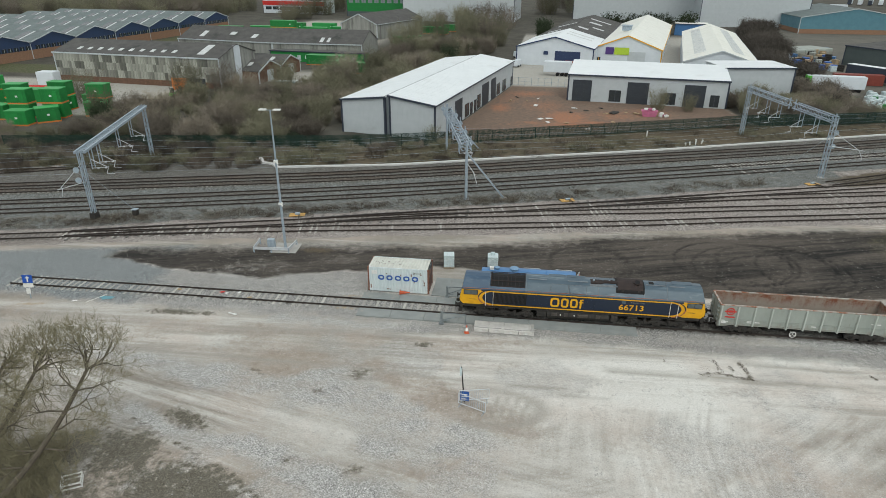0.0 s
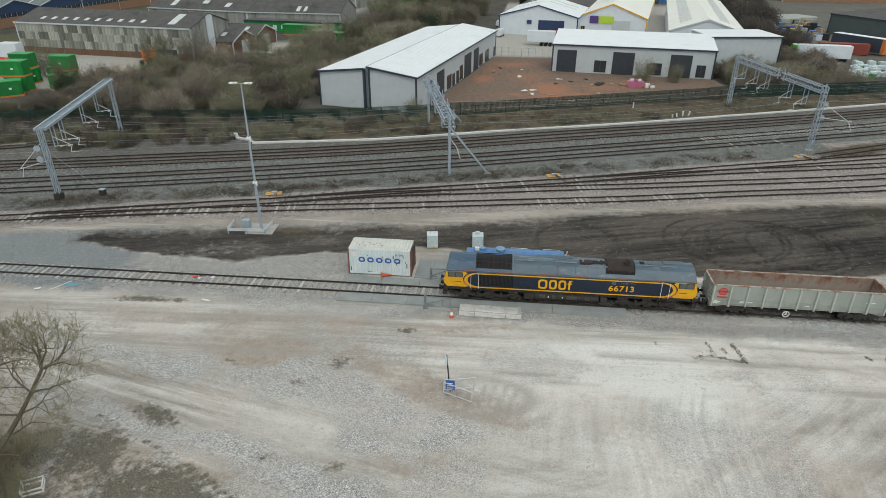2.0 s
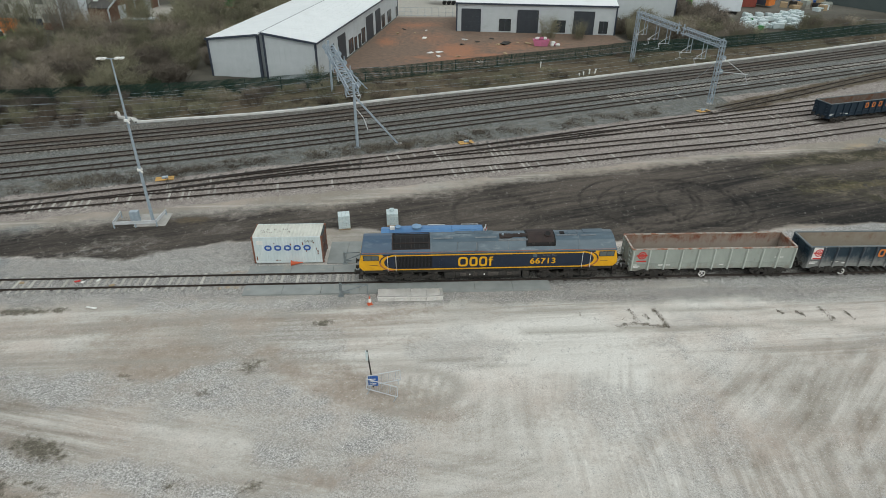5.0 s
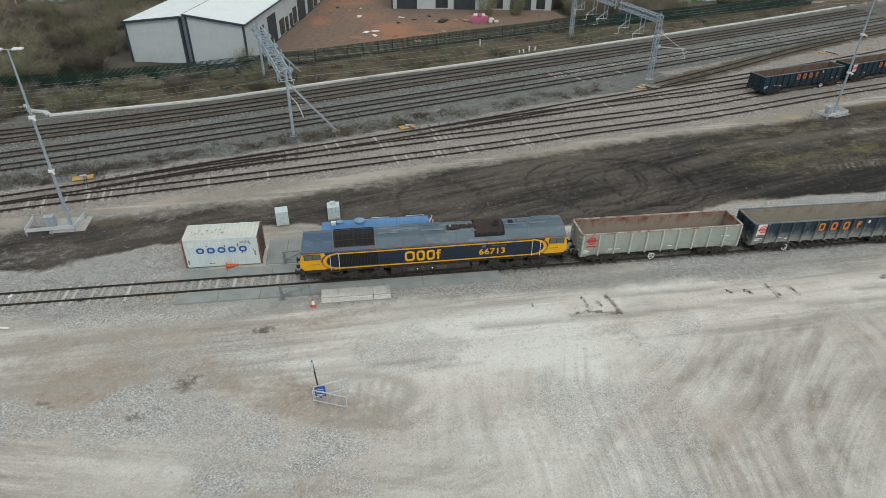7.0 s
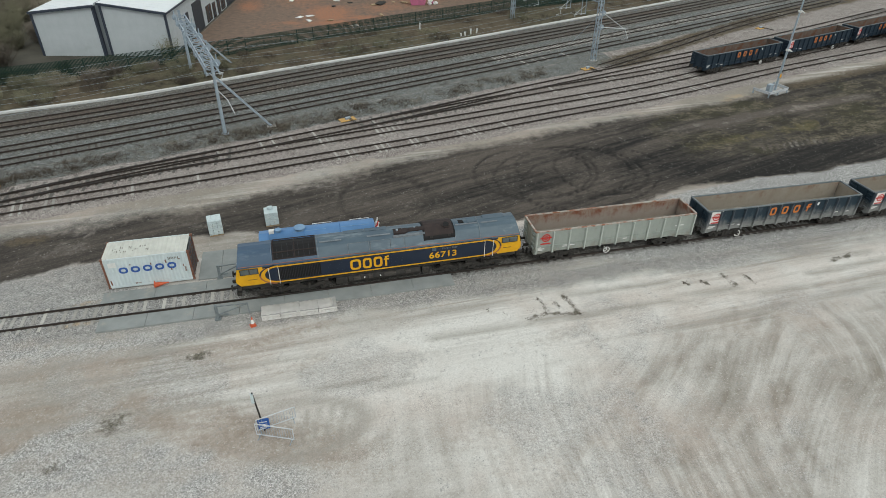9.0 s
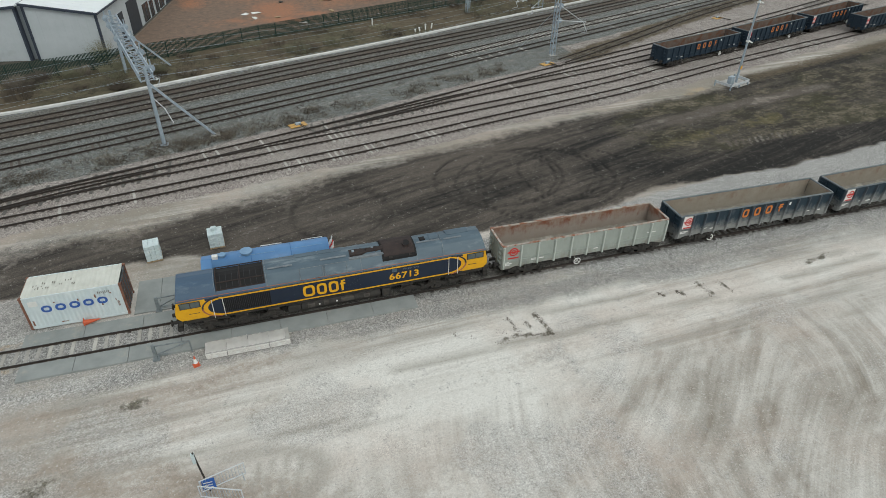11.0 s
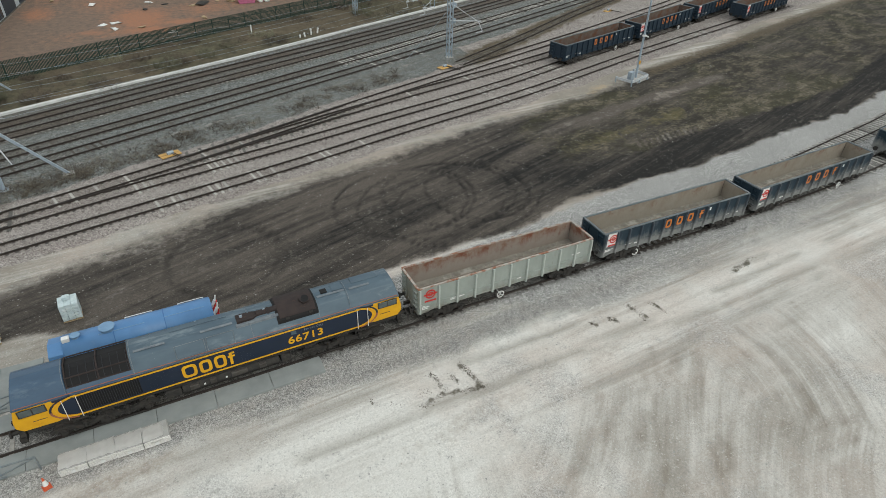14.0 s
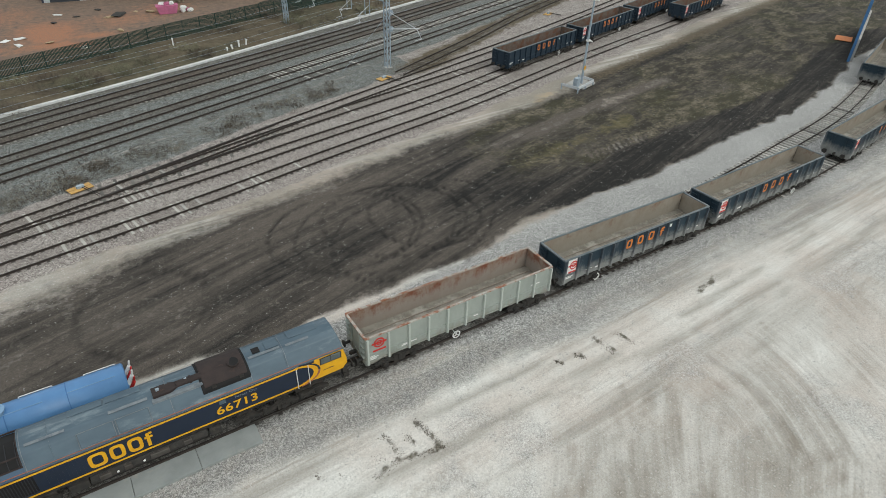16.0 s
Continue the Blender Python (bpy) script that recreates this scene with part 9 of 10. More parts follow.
shed("dark-roofed grey shed beside the green cabins", (-77.5, 166.5), -3, 33, 19, 4.2, 8.2, "side", M["clad_old"], M["roof_asb"], M["clad"], ribs=1.2, lights=[(0.52, 0.56, 0.05, 0.2), (0.6, 0.63, 0.05, 0.2)])
shed("grey gabled shed with a sagging sheet roof", (-70, 226), -18, 18.2, 42, 6.2, 10.2, "front", M["clad_old"], M["roof_asb"], M["clad"], ribs=1.2)
for i in range(2):
    a = radians(82)
    shed("small brick workshop with pale gable sheets", (-58.6 + 11.6 * math.cos(a) * i, 110.4 + 11.6 * math.sin(a) * i), 82, 11.4, 12, 3.2, 5.4, "front", M["brick"], M["roof_asb"], M["clad"], ribs=0, doors=[("front", 4.2, 7.4, 0, 3.0, M["clad"])], lights=[(0.2, 0.35, 0.3, 0.4), (0.65, 0.8, 0.3, 0.4)])
shed("long green office cabin row with white framed windows", (-73, 153.2), -6, 33.5, 4.2, 3.3, 3.3, "flat", M["cabin_green"], M["roof_asb"], M["trim"], ribs=0,
     windows=[("front", 1.6 + 2.75 * k, 2.7 + 2.75 * k, 1.0, 2.1, M["clad_white"]) for k in range(11)], name="office_cabins")


def cabin(L, D, h):
    t = thing("site_cabin", "green steel site cabin with an orange base strip", "cabin", "green cabins")
    bm = B()
    bx(bm, 0, L, 0, D, 0.15, h)
    for x in np.arange(0.3, L, 0.4):
        bx(bm, x, x + 0.16, -0.04, D + 0.04, 0.35, h - 0.15)
    part("body", bm, M["cabin_green"], t)
    boxpart("roof", -0.08, L + 0.08, -0.08, D + 0.08, h, h + 0.14, M["cabin_roof"], t, "pale green roof")
    boxpart("base_strip", -0.05, L + 0.05, -0.05, D + 0.05, 0, 0.28, M["orange_text"], t, "orange base strip")
    boxpart("door", L - 1.6, L - 0.7, -0.07, -0.01, 0.3, h - 0.3, M["cabin_green"], t)
    boxpart("notice_plate", L - 2.3, L - 1.8, -0.07, -0.01, 1.4, 1.75, M["white"], t, "white plate")
    return t


cab_a = cabin(4.2, 2.6, 2.9)
cab_a.matrix_basis = pose(-88.5, 56.6, 0, 0, 0, 6)
for x, y, z, r in ((-84.0, 59.3, 0, 40), (-86.0, 64.0, 0, 8), (-86.0, 64.0, 3.04, 8), (-92.5, 62.5, 0, 6), (-92.5, 62.5, 3.04, 6), (-80.6, 70.5, 0, 2), (-80.4, 70.6, 3.04, 2), (-86.2, 70.2, 0, 88), (-84.6, 74.4, 0, 4), (-90.5, 72.0, 0, 3), (-90.5, 72.0, 3.04, 3), (-78.6, 66.6, 0, 12), (-98, 68, 0, 4), (-98, 68, 3.04, 4), (-97, 61, 0, 3)):
    copy_thing(cab_a, pose(x, y, z, 0, 0, r))
cab_b = cabin(12.0, 3.0, 3.0)
cab_b.matrix_basis = pose(-104, 78, 0, 0, 0, -4)
tagged(cab_b, "long green steel site cabin with a pale roof")
for x, y, z, r in ((-118, 74, 0, 5), (-118, 74, 3.1, 5), (-135, 240, 0, -6), (-120, 243, 0, -6), (-107, 236, 0, -6), (-107, 236, 3.1, -6), (-93, 240, 0, -5), (-80, 243, 0, -5), (-125, 228, 0, -8), (-112, 262, 0, -6), (-96, 262, 0, -6), (-90, 229, 0, -6),
                   (-75, 255, 0, -5), (-46, 135, 0, -25), (-58, 146, 0, -6), (-42, 205, 0, 20), (-38, 250, 0, -10), (-30, 262, 0, 0), (-48, 258, 0, -4)):
    copy_thing(cab_b, pose(x, y, z, 0, 0, r))


def box_body(name, label, cat, x, y, rz, L, D, h, mat_, z0=0.0, end=None, wheels=0, group="", roof=None):
    t = thing(name, label, cat, group)
    bm = B()
    bx(bm, 0, L, 0, D, z0, z0 + h)
    soften(bm, 0.06)
    part("body", bm, mat_, t)
    boxpart("roof_panel", 0.05, L - 0.05, 0.05, D - 0.05, z0 + h, z0 + h + 0.05, roof or mat_, t)
    if end:
        boxpart("end_panel", -0.06, 0.9, -0.05, D + 0.05, z0 - 0.02, z0 + h + 0.03, end, t)
    for k in range(wheels):
        for s in (0.15, D - 0.45):
            bm = B()
            tube(bm, (L - 1.2 - 1.25 * k, s, 0.5), (L - 1.2 - 1.25 * k, s + 0.3, 0.5), 0.5, 16)
            part("wheel", bm, M["black"], t)
    t.matrix_basis = pose(x, y, 0, 0, 0, rz)
    return t


box_body("box_trailer", "white box trailer parked in the concrete yard", "trailer", 17.6, 135.6, -8, 7.8, 2.6, 2.9, M["clad_white"], 1.1, None, 3, "trailers")
box_body("freight_container", "red-brown container behind the white trailer", "container", 23.6, 141.2, -8, 9, 2.5, 3.2, M["cont_red"], 0.1, None, 0, "containers")
box_body("freight_container", "red and white container beside the cream-roofed warehouse", "container", 76.5, 124, 70, 12, 2.5, 2.8, M["cont_red"], 0.1, M["clad_white"], 0, "containers")
box_body("freight_container", "blue container beside the cream-roofed warehouse", "container", 78.5, 140, 70, 9, 2.5, 2.8, M["steel_blue"], 0.1, None, 0, "containers")
box_body("box_trailer", "white lorry box with a bright green front", "trailer", 84.6, 121.6, -7, 13.5, 2.6, 3.0, M["clad_white"], 0.8, M["bright_green"], 2, "trailers")
box_body("box_trailer", "red lorry box with a white rear door on the far road", "trailer", 139.5, 344, -78, 16, 5, 5, M["cont_red"], 0.6, None, 2, "trailers", M["clad_white"])
box_body("freight_container", "dark red container in the scrap yard", "container", 95.5, 132.5, -8, 12, 2.5, 2.7, M["cont_red"], 0.1, None, 0, "containers")
box_body("storage_unit", "plain white storage box beside the old shed", "container", -115.6, 98.6, 3, 4.8, 3.0, 3.5, M["clad_white"], 0.0, None, 0, "containers")
box_body("storage_unit", "pale blue low container among bushes", "container", -50.5, 101.5, -5, 12, 3, 2.2, M["teal"], 0.0, None, 0, "containers", M["ibc"])
for i, (x, y) in enumerate(((8.8, 150), (9.6, 183), (10.4, 170), (34, 158), (55.5, 150), (57.5, 156), (3.8, 125), (4.5, 141))):
    t = thing("parked_van", ("white van parked in the concrete yard", "dark car parked in the concrete yard")[i % 2], "car", "parked vehicles")
    mt = M["clad_white"] if i % 2 == 0 else M["trim"]
    bm = B()
    prism(bm, [(-0.9, 0.35), (0.9, 0.35), (0.92, 0.95), (0.75, 1.5 if i % 2 else 2.2), (-0.75, 1.5 if i % 2 else 2.2), (-0.92, 0.95)], 0, 4.4)
    soften(bm, 0.12, 2)
    part("body", bm, mt, t)
    boxpart("windscreen", 4.28, 4.43, -0.7, 0.7, 0.95, 1.4, M["win_dark"], t)
    for k in (0.9, 3.5):
        for s in (-0.85, 0.85):
            bm = B()
            tube(bm, (k, s - 0.1, 0.34), (k, s + 0.1, 0.34), 0.34, 14)
            part("wheel", bm, M["black"], t)
    t.matrix_basis = pose(x, y, 0, 0, 0, 75 + 23 * i)

# stacks in the right-hand yards
rg = random.Random(77)
for i in range(125):
    u, v_ = rg.random(), rg.random()
    x, y = 89 + 18 * u + 9 * v_, 100 + 3 * u + 18 * v_
    w_, h_ = rg.uniform(1.0, 1.7), rg.uniform(0.6, 1.25)
    bm = B()
    v = bx(bm, -w_ / 2, w_ / 2, -w_ / 2, w_ / 2, 0, h_)
    soften(bm, 0.10, 2)
    o = part("wrapped_bale", bm, M["ibc"] if rg.random() < 0.95 else M["cabin_green"])
    tagged(o, "pale wrapped bale stacked in the scrap yard", "bale", "wrapped bales")
    o.matrix_basis = pose(x, y, 0, 0, 0, rg.uniform(0, 90))
lane = lambda y: 87.9 + (y - 139.5) * 0.292
for i in range(96):
    y = rg.uniform(156, 206)
    x = lane(y) + rg.uniform(2.0, 15.0)
    if i > 63:
        u, v_ = rg.random(), rg.random()
        x, y = 115 + 9 * u + 8 * v_, 131 - 8 * u + 16 * v_
    mt = (M["steel_blue"], M["sand"], M["ibc"], M["under"], M["cont_red"], M["wag_grey"], M["plastic_blue"], M["sand"])[rg.randrange(8)]
    w_, h_ = rg.uniform(0.5, 1.3), rg.uniform(0.6, 2.2)
    t = thing("crate_stack", "stack of crates in the storage yard", "crates", "crate stacks")
    n = max(1, int(h_ / 0.55))
    for k in range(n):
        bm = B()
        bx(bm, -w_, w_, -0.9, 0.9, h_ * k / n + 0.02, h_ * (k + 1) / n - 0.03)
        part("crate", bm, mt, t)
    t.matrix_basis = pose(x, y, 0, 0, 0, rg.uniform(0, 90))
t = thing("yard_fence", "blue-grey palisade fence along the storage yard", "fence", "", "structure")
bm = B()
for k in range(240):
    y = 139 + k * 0.43
    bx(bm, -0.06, 0.06, -0.02, 0.02, 0, 3.0, pose(lane(y), y, 0, 0, 0, 74))
tagged(part("pale", bm, M["galv"], t), kind="stuff")
for z in (0.6, 2.4):
    bm = B()
    bar(bm, (lane(139), 139, z), (lane(242), 242, z), 0.08, 0.1)
    part("fence_rail", bm, M["galv"], t)
o = boxpart("cover_sheet", -8, 8, -5, 5, 0, 2.2, M["wag_grey"], None, "", 0.3)
tagged(o, "pale sheeted stack in the storage yard", "sheet")
o.matrix_basis = pose(112.5, 200, 0, 0, 0, 28)
box_body("box_trailer", "black curtain trailer with a white roof and an orange rear", "trailer", 112.8, 131.5, 122, 15, 2.8, 3.6, M["trim"], 0.6, M["orange_text"], 3, "trailers", M["roof_white"])
# far lorries on the service road
for i in range(12):
    x, y = (206 + 9 * i, 462) if i < 3 else (250 + 6.5 * i, 545 - 3 * i)
    box_body("parked_lorry", "pale lorry parked on the far service road", "lorry", x, y, -12 if i < 3 else 62, 11, 2.8, 3.4, M["clad_white"], 0.6, M["trim"] if i % 2 else None, 2, "parked lorries")
# clutter round the old shed
o = boxpart("hoarding_board", 0, 4.8, 0, 0.12, 0.1, 3.2, M["orange_text"])
tagged(o, "orange hoarding board against the old shed", "hoarding")
o.matrix_basis = pose(-76.6, 97.6, 0, 0, 0, -7)
t = thing("covered_load", "long load under a red cover on green boxes", "covered load")
bm = B()
tube(bm, (0, 0, 1.9), (7.0, 0, 1.9), 0.85, 14, 0.6)
part("cover", bm, M["red"], t, "red cover")
boxpart("base_box", 0, 6.8, -0.9, 0.9, 0, 1.5, M["cabin_green"], t)
t.matrix_basis = pose(-107.6, 85.0, 0, 0, 0, 14)
for x, y, rz, mt in ((-69.2, 88.5, 20, "orange_text"), (-66.5, 90.0, 75, "red"), (-71.5, 89.0, 40, "bright_green")):
    t = thing("small_digger", "small site digger with a bent arm", "digger", "site diggers")
    boxpart("body", -0.9, 0.9, -0.7, 0.7, 0.5, 1.2, M[mt], t, "", 0.08)
    boxpart("cab", -0.6, 0.3, -0.55, 0.55, 1.2, 2.2, M["win_dark"], t, "dark cab", 0.06)
    for s in (-0.75, 0.75):
        boxpart("track", -1.1, 1.1, s - 0.2, s + 0.2, 0, 0.5, M["black"], t, "", 0.1)
    bm = B()
    bar(bm, (0.7, 0, 1.0), (2.0, 0, 2.4), 0.2, 0.22)
    bar(bm, (2.0, 0, 2.4), (2.9, 0, 0.8), 0.16, 0.18)
    part("arm", bm, M[mt], t)
    t.matrix_basis = pose(x, y, 0, 0, 0, rz)
# rubbish on the red ground
for i in range(30):
    s_, r_ = rg.uniform(2, 56), rg.uniform(1.5, 40)
    x, y = 0.5 + s_ * 0.19 + r_ * 0.98, 62 + s_ * 0.98 + r_ * -0.15
    if y > 94 - (x - 23) * 0.14 and x > 22:
        continue
    big = i % 7 == 0
    w_ = rg.uniform(0.3, 0.7) if not big else rg.uniform(0.8, 1.4)
    bm = B()
    v = bx(bm, -w_, w_, -w_ * 0.5, w_ * 0.6, 0, rg.uniform(0.05, 0.22))
    for q in v:
        q.co += Vector((rg.uniform(-0.3, 0.3), rg.uniform(-0.2, 0.2), rg.uniform(0, 0.1)))
    o = part("rubbish_sheet", bm, (M["white"], M["sand"], M["block"], M["sand"], M["under"], M["plastic_blue"])[i % 6 if i % 6 != 5 or i % 18 == 5 else 0])
    tagged(o, "crumpled sheet of building rubbish on red earth", "rubbish", "building rubbish")
    o.matrix_basis = pose(x, y, 0.02, 0, 0, rg.uniform(0, 180))
t = thing("waste_skip", "pink waste skip with white sacks on red earth", "skip")
bm = B()
for z0, z1, grow0, grow1 in ((0.0, 1.15, 0.0, 0.35), (1.15, 1.27, 0.40, 0.42)):
    v = bx(bm, -1.3, 1.3, -0.8, 0.8, z0, z1)
    for q in v:
        g_ = grow1 if q.co.z > z0 + 0.05 else grow0
        q.co.x += math.copysign(g_, q.co.x)
soften(bm, 0.04)
part("tub", bm, M["pink"], t, "pink painted tub")
for i in range(7):
    bm = B()
    bx(bm, -0.5, 0.5, -0.35, 0.35, 0, 0.5)
    soften(bm, 0.14, 2)
    o = part("wrapped_sack", bm, M["pink"] if i in (1, 4) else M["white"], t, "pink wrapped bundle" if i in (1, 4) else "white wrapped sack")
    o.matrix_basis = pose(*((-0.7, 0.1, 1.2), (0.1, -0.1, 1.22), (0.8, 0.1, 1.2), (2.3, -0.2, 0.0), (2.9, 0.5, 0.0), (2.5, 0.1, 0.42), (3.5, -0.1, 0.0))[i], 0, 0, 37 * i)
t.matrix_basis = pose(39.9, 84.9, 0.0, 0, 0, -6)
t = thing("yard_fence", "thin grey mesh fence across the yard entrance", "fence", "", "structure")
for i in range(9):
    bm = B()
    tube(bm, (9.2 + 1.75 * i, 118.4 - 0.15 * i, 0), (9.2 + 1.75 * i, 118.4 - 0.15 * i, 2.2), 0.05, 6)
    part("post", bm, M["galv"], t)
    if i < 8:
        bm = B()
        for z in (0.2, 1.1, 2.1):
            tube(bm, (9.2 + 1.75 * i, 118.4 - 0.15 * i, z), (10.95 + 1.75 * i, 118.25 - 0.15 * i, z), 0.025, 5)
        part("rail", bm, M["galv"], t)

# ---- bare winter scrub and trees ----
M["twig_near"] = mk("olive_bare_twigs", (0.25, 0.228, 0.150), (0.19, 0.172, 0.115), 0.6, rough=0.95, bump=0.0, spec=0.1)
M["twig"] = mk("bare_grey_brown_twigs", (0.205, 0.178, 0.146), (0.140, 0.122, 0.102), 0.6, rough=0.95, bump=0.0, var=0.35, spec=0.1)
M["twig_pale"] = mk("pale_straw_twigs", (0.30, 0.265, 0.205), (0.22, 0.195, 0.152), 0.6, rough=0.95, bump=0.0, var=0.3, spec=0.1)
M["twig_green"] = mk("olive_mossy_twigs", (0.210, 0.200, 0.138), (0.150, 0.146, 0.102), 0.6, rough=0.95, bump=0.0, var=0.3, spec=0.1)
M["twig_dark"] = mk("dark_grey_bare_twigs", (0.105, 0.093, 0.080), (0.075, 0.067, 0.058), 0.6, rough=0.95, bump=0.0, var=0.3, spec=0.1)
M["weed_grey"] = mk("grey_brown_dead_weeds", (0.185, 0.165, 0.135), (0.125, 0.112, 0.092), 0.8, rough=0.95, bump=0.0, var=0.3, spec=0.1)
M["bramble"] = mk("dead_bramble", (0.130, 0.108, 0.086), (0.088, 0.074, 0.060), 0.8, rough=0.95, bump=0.0, var=0.3, spec=0.1)
M["ivy"] = mk("dark_evergreen_leaves", (0.035, 0.050, 0.022), (0.022, 0.034, 0.016), 1.5, rough=0.7, bump=0.0, var=0.3)
M["bark"] = mk("grey_brown_bark", (0.13, 0.11, 0.085), (0.09, 0.078, 0.06), 3.0, (0.12, 0.125, 0.07), 1.0, 0.55, 0.95, bump=0.3)


def ribbon(vs, fs, pts, w0, w1, side):
    """A thin flat strip through pts, tapering from w0 to w1."""
    i0 = len(vs)
    n = len(pts)
    for k, p in enumerate(pts):
        w = w0 + (w1 - w0) * k / (n - 1)
        vs.append(p - side * w)
        vs.append(p + side * w)
    for k in range(n - 1):
        a = i0 + 2 * k
        fs.append((a, a + 1, a + 3, a + 2))


def bush_mesh(name, seed, h, r, stems, twigs, w, material, leaf=0):
    rg = random.Random(seed)
    vs, fs = [], []
    for s in range(stems):
        a, q = rg.uniform(0, 2 * math.pi), r * 0.55 * math.sqrt(rg.random())
        p = Vector((q * math.cos(a), q * math.sin(a), -0.1))
        lean = Vector((math.cos(a), math.sin(a), 0)) * rg.uniform(0.05, 0.55) * (q / r + 0.3)
        hh = h * rg.uniform(0.55, 1.0) * (1 - 0.35 * (q / r) ** 2)
        pts = [p]
        for k in range(3):
            pts.append(pts[-1] + Vector((lean.x * hh / 3, lean.y * hh / 3, hh / 3)) + Vector((rg.uniform(-1, 1), rg.uniform(-1, 1), 0)) * hh * 0.06)
        side = Vector((rg.uniform(-1, 1), rg.uniform(-1, 1), 0.2)).normalized()
        ribbon(vs, fs, pts, w * 1.3, w * 0.6, side)
        for t_ in range(twigs):
            k = rg.uniform(0.35, 2.99)
            b = pts[int(k)].lerp(pts[int(k) + 1], k - int(k))
            d = Vector((rg.uniform(-1, 1), rg.uniform(-1, 1), rg.uniform(-0.1, 1.1))).normalized()
            ln = hh * rg.uniform(0.12, 0.34)
            m_ = b + d * ln * 0.5 + Vector((0, 0, ln * 0.06))
            side = d.cross(Vector((rg.uniform(-1, 1), rg.uniform(-1, 1), rg.uniform(-1, 1)))).normalized()
            ribbon(vs, fs, [b, m_, b + d * ln], w * 0.7, w * 0.25, side)
            for _ in range(leaf):
                c_ = b + d * ln * rg.uniform(0.3, 1.0) + Vector((rg.uniform(-1, 1), rg.uniform(-1, 1), rg.uniform(-1, 1))) * 0.15
                u_ = Vector((rg.uniform(-1, 1), rg.uniform(-1, 1), rg.uniform(-1, 1))).normalized()
                v_ = u_.orthogonal().normalized()
                i0 = len(vs)
                vs.extend([c_ - u_ * 0.16, c_ + v_ * 0.09, c_ + u_ * 0.16, c_ - v_ * 0.09])
                fs.append((i0, i0 + 1, i0 + 2, i0 + 3))
    me = bpy.data.meshes.new(name)
    me.from_pydata([tuple(v) for v in vs], [], fs)
    me.materials.append(material)
    return me


BUSH = [bush_mesh("bush", 100 + i, 5.0, 3.2, 100, 46, (0.026, 0.022, 0.026, 0.020, 0.024)[i], M[("twig", "twig_green", "twig", "twig_pale", "twig_green")[i]]) for i in range(5)]
TREE = [bush_mesh("crown", 200 + i, 7.0, 3.4, 60, 34, 0.026, M["twig"] if i % 2 else M["twig_green"]) for i in range(3)]
THICK = [bush_mesh("thicket", 500 + i, 1.7, 2.3, 150, 14, 0.013, M["bramble"] if i % 2 else M["twig_green"]) for i in range(4)]
EVER = [bush_mesh("evergreen", 400 + i, 6.0, 2.4, 60, 16, 0.04, M["ivy"], 5) for i in range(2)]
pr = random.Random(9)


def plant(mesh, name, label, cat, group, x, y, s, sz=None):
    o = tagged(new(name, mesh), label, cat, group)
    k = sz or s
    o.matrix_basis = pose(x, y, 0.0, pr.uniform(-4, 4), pr.uniform(-4, 4), pr.uniform(0, 360)) @ Matrix.Diagonal((s, s, k, 1))
    return o


BUSH_DARK = [bush_mesh("bush", 150 + i, 5.0, 3.2, 100, 46, 0.026, M["twig_dark"]) for i in range(2)]


def scrub_patch(n, inside, xr, yr, lo, hi, kinds=None):
    made = 0
    while made < n:
        x, y = pr.uniform(*xr), pr.uniform(*yr)
        if not inside(x, y):
            continue
        made += 1
        s = pr.uniform(lo, hi)
        plant((kinds or BUSH)[pr.randrange(len(kinds or BUSH))], "bare_bush" if y < 97 else "scrub_thicket", "bare brown-grey winter bush in the scrub behind the fence", "bush", "bare scrub" if y < 97 else "far scrub", x, y, s, s * pr.uniform(0.55, 1.1))


wh_left = lambda y: -22.5 + (y - 62) * 0.19
scrub_patch(110, lambda x, y: y > float(FENCE(x)) + 2.0 and x < wh_left(y) - 2 and y < 97 - max(0, (-50 - x)) * 1.1, (-72, -19), (48, 97), 0.75, 1.2)
scrub_patch(70, lambda x, y: x < wh_left(y) - 2.5 and x > -44 + (y - 97) * 0.15, (-48, 2), (92, 200), 0.9, 1.5)
scrub_patch(26, lambda x, y: y > float(FENCE(x)) + 2 and y < float(FENCE(x)) + 12, (-100, -62), (44, 62), 0.4, 0.7)
scrub_patch(62, lambda x, y: y > float(FENCE(x)) + 1.5 and x > 57 + max(0, (108 - y)) * 0.02 and not (x > 59 and y > 104 and x < 77 and y < 120), (54, 84), (80, 124), 0.6, 1.05)
scrub_patch(95, lambda x, y: x > 74 + (y - 110) * 0.22 and x < min(86 + (y - 110) * 0.225, 85.5 + (y - 139.5) * 0.292 if y > 137 else 99), (76, 125), (122, 290), 0.9, 1.5, BUSH_DARK)
scrub_patch(22, lambda x, y: y > float(FENCE(x)) + 2, (79, 88), (88, 118), 0.5, 0.85, BUSH_DARK + BUSH[:2])
scrub_patch(20, lambda x, y: y > float(FENCE(x)) + 1.2, (100, 117), (92, 100), 0.5, 0.85)
scrub_patch(14, lambda x, y: y > float(FENCE(x)) + 1.5 and y < float(FENCE(x)) + 6, (62, 84), (80, 112), 0.5, 0.8)
for i in range(26):
    x = pr.uniform(-40, 6)
    y = pr.uniform(190, 300)
    plant(TREE[i % 3], "bare_tree", "bare grey-brown winter tree in the distant belt", "tree", "distant trees", x, y, pr.uniform(1.2, 1.9))
for i in range(95):
    plant(TREE[i % 3], "bare_tree", "bare grey-brown winter tree in the wood behind the factory", "tree", "factory wood", pr.uniform(-360, -118), pr.uniform(292, 400), pr.uniform(1.5, 2.3), pr.uniform(1.2, 1.8))
